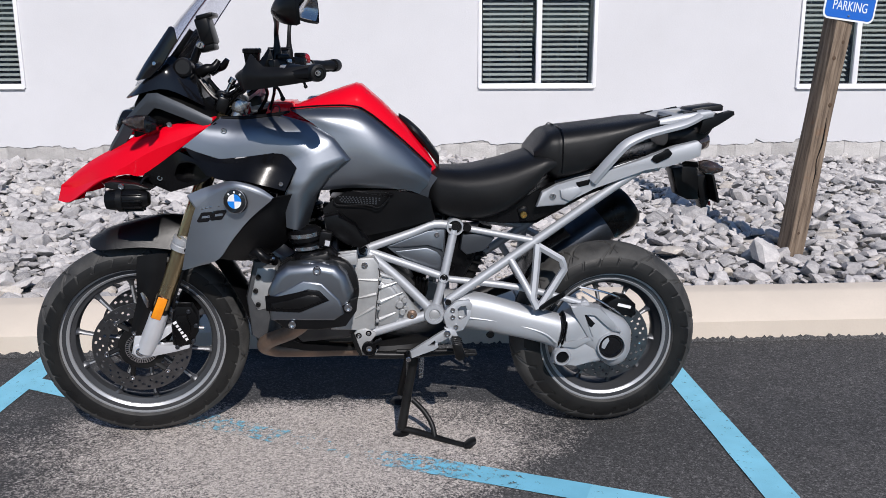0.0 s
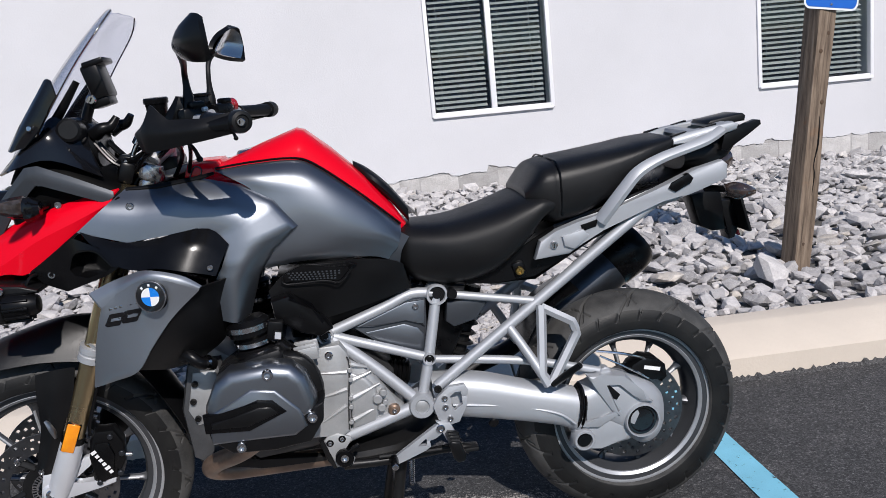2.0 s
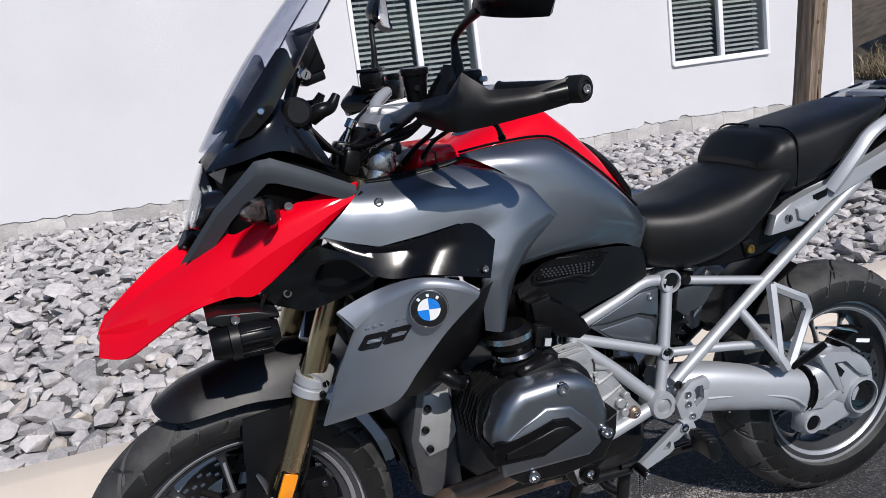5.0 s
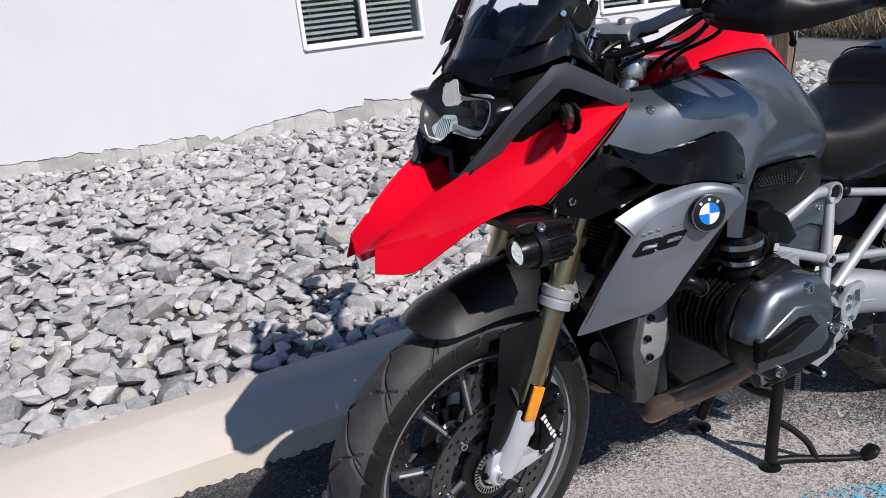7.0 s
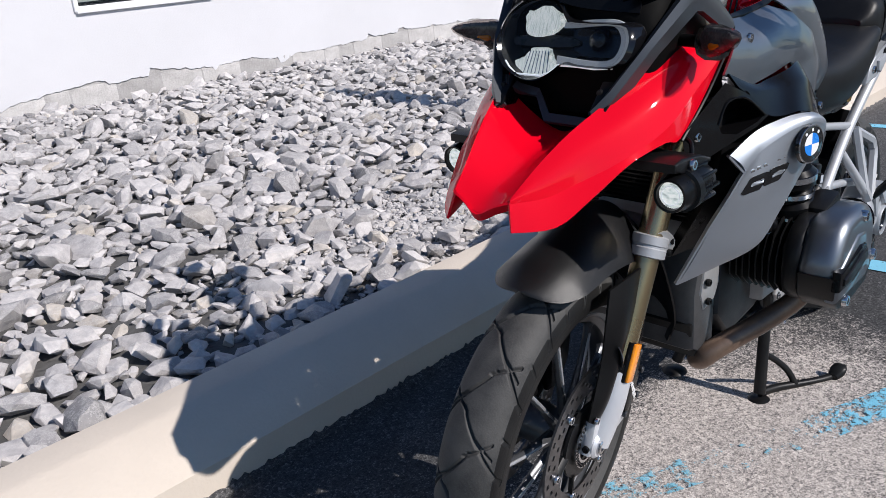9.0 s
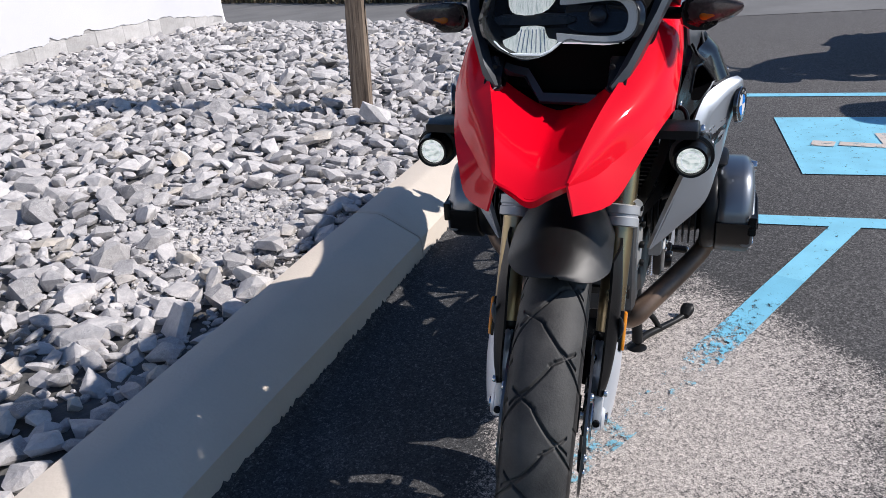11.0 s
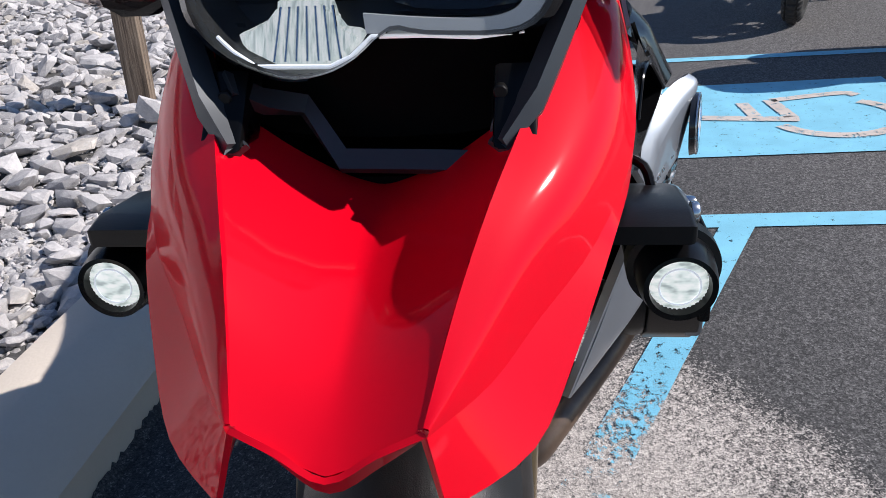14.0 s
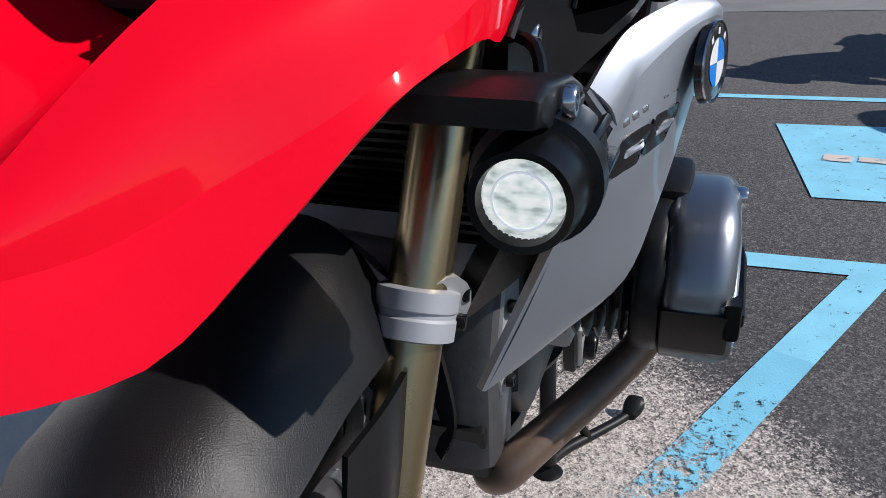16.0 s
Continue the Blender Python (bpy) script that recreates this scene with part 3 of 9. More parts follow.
def rock_shape(seed):
    r = np.random.default_rng(seed)
    b = bmesh.new()
    flat_ = r.uniform(0.34, 0.56)
    for p in r.normal(0, 1, (21, 3)):
        p = p / (np.sum(np.abs(p) ** 4.0) ** (1 / 4.0)) * (0.78 + 0.26 * r.random())
        b.verts.new((p[0] * 1.02, p[1] * 0.80, p[2] * flat_))
    bmesh.ops.convex_hull(b, input=b.verts)
    loose = [v for v in b.verts if not v.link_faces]
    bmesh.ops.delete(b, geom=loose, context="VERTS")
    bmesh.ops.triangulate(b, faces=b.faces)
    b.verts.index_update()
    out = np.array([v.co[:] for v in b.verts]), np.array([[v.index for v in f.verts] for f in b.faces])
    b.free()
    return out


ROCKS = [rock_shape(100 + k) for k in range(28)]


def scatter(places):
    """Places of (x, y, z, size): one mesh of turned stones."""
    vs, fs, base = [], [], 0
    for x, y, z, s in places:
        v, f = ROCKS[rng.integers(len(ROCKS))]
        e = Euler((rng.normal(0, 0.30), rng.normal(0, 0.30), rng.random() * 6.28)).to_matrix()
        k = np.array(s * np.array((1, rng.uniform(0.75, 1.1), rng.uniform(0.75, 1.15))))
        vs.append((v * k) @ np.array(e).T + (x, y, z))
        fs.append(f + base)
        base += len(v)
    me = bpy.data.meshes.new("stones")
    V, F = np.concatenate(vs), np.concatenate(fs)
    me.vertices.add(len(V))
    me.vertices.foreach_set("co", V.ravel())
    me.loops.add(F.size)
    me.loops.foreach_set("vertex_index", F.ravel().astype(np.int32))
    me.polygons.add(len(F))
    me.polygons.foreach_set("loop_start", np.arange(0, F.size, 3, dtype=np.int32))
    me.update()
    me.validate()
    me.shade_flat()
    return me


def stone_places():
    out, grid = [], {}
    def free(x, y, s):
        cx, cy = int(x / 0.17), int(y / 0.17)
        for i in (-1, 0, 1):
            for j in (-1, 0, 1):
                for px, py, ps in grid.get((cx + i, cy + j), ()):
                    if (px - x) ** 2 + (py - y) ** 2 < ((ps + s) * 0.70) ** 2:
                        return False
        grid.setdefault((cx, cy), []).append((x, y, s))
        return True
    for count, lo, hi in ((420, 0.070, 0.098), (4500, 0.048, 0.068), (36000, 0.032, 0.048), (50000, 0.018, 0.032)):
        for _ in range(count):
            x, y = rng.uniform(-8.5, 6.35), rng.uniform(4.0, 8.8)
            s = rng.uniform(lo, hi)
            if not kerb_y(x) + 0.265 + s < y < 8.77 - s * 0.6:
                continue
            bare = ((x - 0.45) / 0.35) ** 2 + ((y - 4.6) / 0.22) ** 2
            if s > 0.03 and bare < 1:
                continue
            if (x - 2.27) ** 2 + (y - 4.9) ** 2 < (0.075 + s) ** 2:
                continue
            if free(x, y, s):
                out.append((x, y, gravel_z(x, y) + s * rng.uniform(-0.15, 0.65), s * 1.12))
    for _ in range(5000):
        x, y = rng.normal(0.45, 0.5), rng.normal(4.6, 0.3)
        if kerb_y(x) + 0.28 < y < 6:
            out.append((x, y, gravel_z(x, y) + 0.004, rng.uniform(0.006, 0.018)))
    return out


PLACES = stone_places()
near_ = sorted((p for p in PLACES if p[3] > 0.038), key=lambda p: (p[0] + 0.2) ** 2 * 0.4 + (p[1] - 4.1) ** 2)[:290]
picked = set(near_)
stones = new("stones", scatter([p for p in PLACES if p not in picked]))
ROCK_MESHES = []
for k, (v, f) in enumerate(ROCKS):
    me = bpy.data.meshes.new("stone")
    me.from_pydata(v.tolist(), [], f.tolist())
    me.materials.append(STONE)
    ROCK_MESHES.append(me)
stones.data.materials.append(STONE)
for x, y, z, s in near_:
    ob = new("stone", ROCK_MESHES[rng.integers(len(ROCK_MESHES))])
    ob.parent = bed
    ob.matrix_basis = Matrix.Translation((x, y, z)) @ Euler((rng.normal(0, 0.30), rng.normal(0, 0.30), rng.random() * 6.28)).to_matrix().to_4x4() @ Matrix.Diagonal((s, s * rng.uniform(0.75, 1.1), s * rng.uniform(0.75, 1.15), 1))
tagged(stones, "loose grey broken limestone filling the bed by the wall", "stones", kind="stuff")


# ---- painted lines ----
def strip(name, a, b, w, material, label, z=0.004):
    a, b = Vector((*a, z)), Vector((*b, z))
    d = (b - a)
    s = Vector((-d.y, d.x, 0)).normalized() * w / 2
    n = max(2, int(d.length / 0.12))
    verts, faces = [], []
    for i in range(n + 1):
        p = a + d * i / n
        e = 0.004 * (rng.random(2) - 0.5)
        verts += [p - s * (1 + e[0] * 10), p + s * (1 + e[1] * 10)]
    for i in range(n):
        faces.append((2 * i, 2 * i + 2, 2 * i + 3, 2 * i + 1))
    ob = part(name, (verts, faces), material)
    return tagged(ob, label, "road marking", kind="structure")


strip("line_1", (1.11, 3.83), (1.05, -6.0), 0.10, BLUE_LINE, "light blue painted bay line running from the kerb")
strip("line_2", (1.08, 2.30), (0.56, 2.512), 0.10, BLUE_LINE, "light blue diagonal hatch line meeting the bay line", 0.005)
strip("line_6", (0.56, 2.512), (-0.05, 2.76), 0.10, BLUE_HALF, "half worn end of the blue diagonal hatch line", 0.005)
strip("line_7", (-1.10, 3.270), (-1.45, 3.445), 0.10, BLUE_LINE, "light blue start of the diagonal hatch line", 0.005)
strip("line_8", (-0.38, 2.919), (-0.70, 3.075), 0.10, BLUE_TRACE, "flaking blue rest of the diagonal hatch line", 0.005)
strip("line_9", (-0.70, 3.075), (-1.10, 3.270), 0.10, BLUE_WORN, "nearly worn away blue diagonal hatch line", 0.005)
strip("line_3", (-0.05, 2.76), (-0.38, 2.919), 0.10, BLUE_WORN, "nearly worn away blue diagonal hatch line", 0.005)
strip("line_4", (-1.487, 3.80), (-1.40, -6.0), 0.120, BLUE_LINE, "light blue painted bay line running from the kerb")
strip("line_5", (3.33, 3.88), (2.95, -6.0), 0.085, BLUE_LINE, "light blue painted line of the next bay")

square_shape = flat_sheet(0, 1.0, 0, 1.1, 0.0045, 0.1)
square = part("painted_square", ([(1.69 + 1.02 * x, 1.36 + y + 0.09 * x * y - 0.02 * (1 - x), z) for x, y, z in square_shape[0]], square_shape[1]), BLUE_LINE)
tagged(square, "light blue painted square for a bay symbol, chipped", "road marking", kind="structure")


def painted_stroke(name, points, w, label):
    """A flat painted stroke along points on the ground."""
    line = [Vector((*p[:2], 0.0085)) for p in spline(points, 6 if len(points) > 2 else 4)]
    verts, faces = [], []
    for i, p in enumerate(line):
        d = line[min(i + 1, len(line) - 1)] - line[max(i - 1, 0)]
        s = Vector((-d.y, d.x, 0)).normalized() * w / 2
        verts += [p - s, p + s]
    for i in range(len(line) - 1):
        faces.append((2 * i, 2 * i + 1, 2 * i + 3, 2 * i + 2))
    return tagged(part(name, (verts, faces), CREAM_LINE), label, "road marking", kind="structure")


painted_stroke("symbol_wheel", [(2.12 + 0.25 * math.cos(radians(a)), 1.73 + 0.25 * math.sin(radians(a))) for a in range(112, 330, 15)], 0.06, "worn cream arc of the painted wheelchair symbol")
painted_stroke("symbol_back", [(2.175, 2.26), (2.10, 1.875)], 0.065, "worn cream stroke of the painted wheelchair symbol")
painted_stroke("symbol_arm", [(2.17, 2.04), (2.37, 2.06)], 0.055, "worn cream stroke of the painted wheelchair symbol")
painted_stroke("symbol_thigh", [(2.13, 1.90), (2.40, 1.935)], 0.06, "worn cream stroke of the painted wheelchair symbol")
painted_stroke("symbol_leg", [(2.39, 1.93), (2.455, 1.62), (2.41, 1.56)], 0.055, "worn cream stroke of the painted wheelchair symbol")
painted_stroke("symbol_head", [(2.165, 2.28), (2.185, 2.385)], 0.09, "worn cream spot of the painted wheelchair symbol")

# ---- building ----
WALL_Y, WALL_X1, WALL_X0, WALL_TOP = 8.763, 6.32, -12.0, 3.3
WINDOWS = [(-5.06, 1.10), (0.712, 1.087), (4.014, 1.072)]
WIN_W, WIN_H = 1.215, 1.32


def wall_face():
    """The front wall in pieces round the window openings, its lower edge broken off unevenly."""
    shapes = []
    y0, y1 = WALL_Y, WALL_Y + 0.22
    def slab(x0, x1, z0, z1):
        shapes.append(block(((x0 + x1) / 2, -(y0 + y1) / 2, (z0 + z1) / 2), (x1 - x0, y1 - y0, z1 - z0), bevel=0))
    edges = [WALL_X0]
    for x, z in WINDOWS:
        edges += [x + 0.03, x + WIN_W - 0.03]
    edges.append(WALL_X1)
    for i in range(0, len(edges), 2):
        slab(edges[i], edges[i + 1], 0.62, WALL_TOP)
    for x, z in WINDOWS:
        slab(x + 0.03, x + WIN_W - 0.03, 0.62, z + 0.03)
        slab(x + 0.03, x + WIN_W - 0.03, z + WIN_H - 0.03, WALL_TOP)
    return shapes


building = tagged(new("building"), "low white rendered building with sliding windows and a block base", "building")
for piece in wall_face():
    part("wall_section", piece, STUCCO, building, "white painted rough render", angle=30)
part("base_core", block(((WALL_X0 + WALL_X1) / 2, -(WALL_Y + 0.108), 0.30), (WALL_X1 - WALL_X0 - 0.02, 0.19, 0.62), bevel=0), BLOCKWORK, building, "rough grey mortar of the base")


def base_block(length, seed):
    r = np.random.default_rng(seed)
    b = bmesh.new()
    bmesh.ops.create_grid(b, x_segments=8, y_segments=4, size=0.5)
    for v in b.verts:
        edge_ = min(0.5 - abs(v.co.x), 0.5 - abs(v.co.y)) < 0.01
        v.co = Vector((v.co.x * length, 0.008 if edge_ else r.normal(0, 0.0035), v.co.y * 0.19))
    return b


x, k = WALL_X0 + 0.1, 0
while x < WALL_X1 - 0.3:
    L = rng.choice((0.39, 0.39, 0.39, 0.19))
    for row, z in ((0, 0.425), (1, 0.228)):
        ob = part("block", base_block(L - 0.012, k), BLOCKWORK, building, angle=60)
        ob.matrix_basis = pose(min(x + L / 2 + 0.19 * row, WALL_X1 - L / 2), WALL_Y + 0.003 + 0.003 * rng.random(), z + 0.004 * rng.normal())
        k += 1
    x += L
# ragged lower hem of the render
verts, faces = [], []
hem = np.arange(WALL_X0, WALL_X1 + 0.001, 0.025)
low = 0.5
for k, x in enumerate(hem):
    low += rng.normal(0, 0.006) + (0.505 + 0.02 * math.sin(x * 1.7) - low) * 0.12 + (0.03 * rng.normal() if rng.random() < 0.04 else 0)
    z = low - 0.11 * max(0, (x - 4.6) / 1.7) ** 1.3 * (1 if x > 4.6 else 0)
    for y in (WALL_Y, WALL_Y + 0.2):
        verts += [(x, y, z), (x, y, 0.62)]
for k in range(len(hem) - 1):
    a = 4 * k
    faces += [(a, a + 4, a + 5, a + 1), (a, a + 2, a + 6, a + 4)]
faces += [(a + 4, a + 6, a + 7, a + 5)]
part("render_hem", (verts, faces), STUCCO, building, "broken lower edge of the white render")
part("side_wall", block((WALL_X1 - 0.11, -(WALL_Y + 3.62), WALL_TOP / 2), (0.22, 6.8, WALL_TOP), bevel=0), STUCCO, building)
part("far_wall", block((WALL_X0 + 0.11, -(WALL_Y + 3.62), WALL_TOP / 2), (0.22, 6.8, WALL_TOP), bevel=0), STUCCO, building)
part("back_wall", block(((WALL_X0 + WALL_X1) / 2, -(WALL_Y + 7.13), WALL_TOP / 2), (WALL_X1 - WALL_X0, 0.22, WALL_TOP), bevel=0), STUCCO, building)
part("roof", block(((WALL_X0 + WALL_X1) / 2, -(WALL_Y + 3.55), WALL_TOP + 0.12), (WALL_X1 - WALL_X0 + 0.5, 7.9, 0.22), bevel=0.02), ROOF, building)
part("downpipe_foot", join(tube([(WALL_X1 + 0.03, -(WALL_Y + 0.06), 3.2), (WALL_X1 + 0.03, -(WALL_Y + 0.06), 0.42), (WALL_X1 + 0.09, -(WALL_Y - 0.02), 0.24)], 0.035, 12, 4)), VINYL_WHITE, building, "white downpipe at the corner")


def window(x, z):
    """A sliding window with two lights and blinds; made at x, z on the wall."""
    w = new("window")
    w.parent = building
    w.matrix_basis = Matrix.Translation((x, WALL_Y, z))
    frame_y = -0.022
    def bar(x0, x1, z0, z1, ya, yb):
        return block(((x0 + x1) / 2, -(ya + yb) / 2, (z0 + z1) / 2), (x1 - x0, yb - ya, z1 - z0), bevel=0.005)
    part("window_frame", join(bar(0, 0.038, 0, WIN_H, frame_y, 0.06), bar(WIN_W - 0.038, WIN_W, 0, WIN_H, frame_y, 0.06), bar(0.038, WIN_W - 0.038, 0, 0.042, frame_y, 0.06), bar(0.038, WIN_W - 0.038, WIN_H - 0.05, WIN_H, frame_y, 0.06), bar(0.593, 0.648, 0.042, WIN_H - 0.05, frame_y + 0.008, 0.05)), VINYL_WHITE, w)
    part("window_sill", bar(0.012, WIN_W - 0.012, -0.012, 0.014, frame_y - 0.012, 0.0), VINYL_WHITE, w)
    for x0, x1, y in ((0.038, 0.593, 0.012), (0.648, WIN_W - 0.038, 0.03)):
        g = part("pane", bar(x0, x1, 0.042, WIN_H - 0.05, y, y + 0.004), WINDOW_GLASS, w)
        g.visible_shadow = False
    one = None
    for x0, x1 in ((0.056, 0.565), (0.655, 1.135)):
        n = int((WIN_H - 0.12) / 0.05)
        slat = block((0, 0, 0), (x1 - x0, 0.05, 0.003), (32, 0, 0), bevel=0)
        me = mesh_from("slat", *slat)
        me.materials.append(SLAT)
        for k in range(n):
            ob = part("slat", me, SLAT, w)
            ob.matrix_basis = pose((x0 + x1) / 2, 0.085, 0.085 + k * 0.05, rng.normal(0, 1.2), rng.normal(0, 0.12), 0)
        part("blind_cord", join(*[cyl((x0 + f * (x1 - x0), -0.06, 0.07), (x0 + f * (x1 - x0), -0.06, WIN_H - 0.06), 0.0013, 6) for f in (0.14, 0.78)]), SLAT, w)
    # Closed box whose dark colour makes the room's shade behind the blinds.
    part("room_lining", join(bar(0.0, WIN_W, -0.1, WIN_H + 0.1, 0.9, 0.92), bar(-0.02, 0.0, -0.1, WIN_H + 0.1, 0.22, 0.9), bar(WIN_W, WIN_W + 0.02, -0.1, WIN_H + 0.1, 0.22, 0.9), bar(0, WIN_W, -0.12, -0.1, 0.22, 0.9), bar(0, WIN_W, WIN_H + 0.1, WIN_H + 0.12, 0.22, 0.9)), INSIDE, w, "near-black box standing for the unlit room behind the blinds")
    return w


for x, z in WINDOWS:
    window(x, z)

# ---- sign post ----
post = thing("sign_post", pose(2.230, 4.90, 0.10, 0, 7.0, 0) @ pose(0, 0, 0, 0, 0, 13.3), "leaning weathered square timber post standing in the stones", "sign post")
rings = []
for k in range(24):
    z = k * 0.09
    ring = []
    for cx, cy in ((-1, -1), (-0.86, -1.03), (0.86, -1.03), (1, -1), (1.02, -0.86), (1.02, 0.86), (1, 1), (0, 1.02), (-1, 1), (-1.03, 0.86), (-1.03, -0.86)):
        w = 0.051 + 0.0025 * noise.noise((cx * 2, cy * 2, z * 3)) + 0.002 * math.sin(z * 5)
        ring.append(Vector((cx * w, cy * w, z)))
    rings.append(ring)
part("post", skin(rings), WOOD, post, angle=45)
part("crack", join(tube([(0.01, 0.0525, 0.42), (0.016, 0.054, 0.55), (0.006, 0.054, 0.62), (0.02, 0.054, 0.72), (0.014, 0.0525, 0.86)], [0.001, 0.004, 0.0022, 0.0045, 0.001], 6, 4)), BLACK_MATT, post, "dark split in the grain")
for z, x in ((1.27, 0.015), (1.18, -0.02), (0.93, 0.02), (0.2, -0.01)):
    part("knot", turned([(0, 0.002), (0.009, 0.0015), (0.013, -0.002)], (x, 0.053, z), (0, 1, 0), 12), surface("knot_wood", (0.06, 0.035, 0.02), (0.1, 0.06, 0.035), 0.8) if z == 1.27 else bpy.data.materials["knot_wood"], post, "dark knot")

sign = thing("parking_sign", pose(2.392, 4.90, 1.385, 0, 7.0, 0) @ pose(0.012, -0.062, 0.085, 0, 0, 6), "blue metal parking sign with a white border, bolted to the post", "sign")


def rounded(w, h, r, x=0.0, z=0.0):
    return [(x + sx * (w / 2 - r) + r * math.cos(a), z + h / 2 + sz * (h / 2 - r) + r * math.sin(a)) for sx, sz, a0 in ((1, 1, 0), (-1, 1, 90), (-1, -1, 180), (1, -1, 270)) for a in (radians(a0 + k * 15) for k in range(7))]


part("plate", prism(rounded(0.305, 0.457, 0.036), -0.001, 0.001, 0), SIGN_WHITE, sign)
part("face", prism(rounded(0.285, 0.437, 0.028, 0, 0.010), 0.0012, 0.0022, 0), SIGN_BLUE, sign)
part("bolt", turned([(0, 0.006), (0.005, 0.005), (0.007, 0.002), (0.007, 0)], (0, 0.0022, 0.026), (0, 1, 0), 12), CHROME, sign)
font = bpy.data.curves.new("parking_word", "FONT")
font.body, font.size, font.align_x, font.extrude = "PARKING", 0.062, "CENTER", 0.0006
word = new("lettering", font)
dg = bpy.context.evaluated_depsgraph_get()
word_mesh = bpy.data.meshes.new_from_object(word.evaluated_get(dg))
bpy.data.objects.remove(word)
word_mesh.materials.clear()
word_mesh.materials.append(SIGN_WHITE)
lettering = part("lettering", word_mesh, SIGN_WHITE, sign, "white lettering PARKING")
lettering.matrix_basis = pose(0, -0.0032, 0.052, 90, 0, 0) @ Matrix.Diagonal((0.80, 1.15, 1, 1))


# ---- bank with dry brush beyond the road ----
edge = spline([(30, 1.0), (17, 1.8), (11.2, 3.4), (9.6, 5.4), (10.6, 9.0), (12.6, 13.4), (15, 20), (14, 34)], 8)
verts, faces = [], []
for i, p in enumerate(edge):
    q = edge[min(i + 1, len(edge) - 1)] - edge[max(i - 1, 0)]
    nx, ny = -q[1], q[0]
    L = math.hypot(nx, ny)
    nx, ny = nx / L, ny / L
    if nx < 0:
        nx, ny = -nx, -ny
    for j, (d, h) in enumerate(((0, 0.0), (0.5, 0.10), (1.5, 0.55), (3.5, 1.5), (7, 2.6), (14, 3.4))):
        verts.append((p[0] + nx * d, p[1] + ny * d, h + (0.08 * rng.standard_normal() if j else -0.02)))
for i in range(len(edge) - 1):
    for j in range(5):
        a = i * 6 + j
        faces.append((a, a + 6, a + 7, a + 1))
bank = part("bank", (verts, faces), SOIL)
tagged(bank, "brown earth bank beyond the road", "bank", kind="structure")
BANK = [Vector(v) for v in verts]


def brush():
    vs, fs = [], []
    for _ in range(15000):
        i, j = rng.integers(8, len(edge) - 10), min(int(rng.exponential(1.3)), 3)
        a, b, c, d = BANK[i * 6 + j], BANK[(i + 1) * 6 + j], BANK[i * 6 + j + 1], BANK[(i + 1) * 6 + j + 1]
        u, v = rng.random(2)
        p = a.lerp(b, u).lerp(c.lerp(d, u), v)
        h, w = rng.uniform(0.12, 0.55) * (1 + 0.5 * (rng.random() < 0.1)), rng.uniform(0.006, 0.016)
        lean = Vector((rng.normal(0, 0.35), rng.normal(0, 0.35), 1)) * h
        s = Vector((rng.normal(), rng.normal(), 0)).normalized() * w
        bend = Vector((rng.normal(0, 0.1), rng.normal(0, 0.1), -0.05))
        k = len(vs)
        mid = p + lean * 0.55
        vs += [p - s, p + s, mid + s * 0.7, mid - s * 0.7, p + lean + bend]
        fs += [(k, k + 1, k + 2, k + 3), (k + 3, k + 2, k + 4)]
    return vs, fs


me = bpy.data.meshes.new("dry_grass")
v_, f_ = brush()
me.from_pydata([tuple(v) for v in v_], [], f_)
me.materials.append(STRAW)
tagged(new("dry_grass", me), "dry brown grass and brush on the bank", "dry brush", kind="stuff")


# ---- motorcycle ----
bike = thing("motorcycle", pose(0, 3.019, 0, 2.3, 0, 2.5), "red and grey touring enduro motorcycle parked on its centre stand", "motorcycle")
LEFT, RIGHT = 1, -1
F_AXLE, R_AXLE = (-0.812, 0.0, 0.322), (0.702, 0.0, 0.319)


def bolt(name, at, r, parent, material=None, out=1, depth=0.006):
    """A socket-head bolt that looks out to the side."""
    rim = turned([(r * 0.5, 0), (r, 0), (r, depth * 0.7), (r * 0.85, depth), (r * 0.55, depth), (r * 0.5, depth * 0.35), (0, depth * 0.35)], at, (0, out, 0), 14)
    return part(name, rim, material or CHROME, parent)


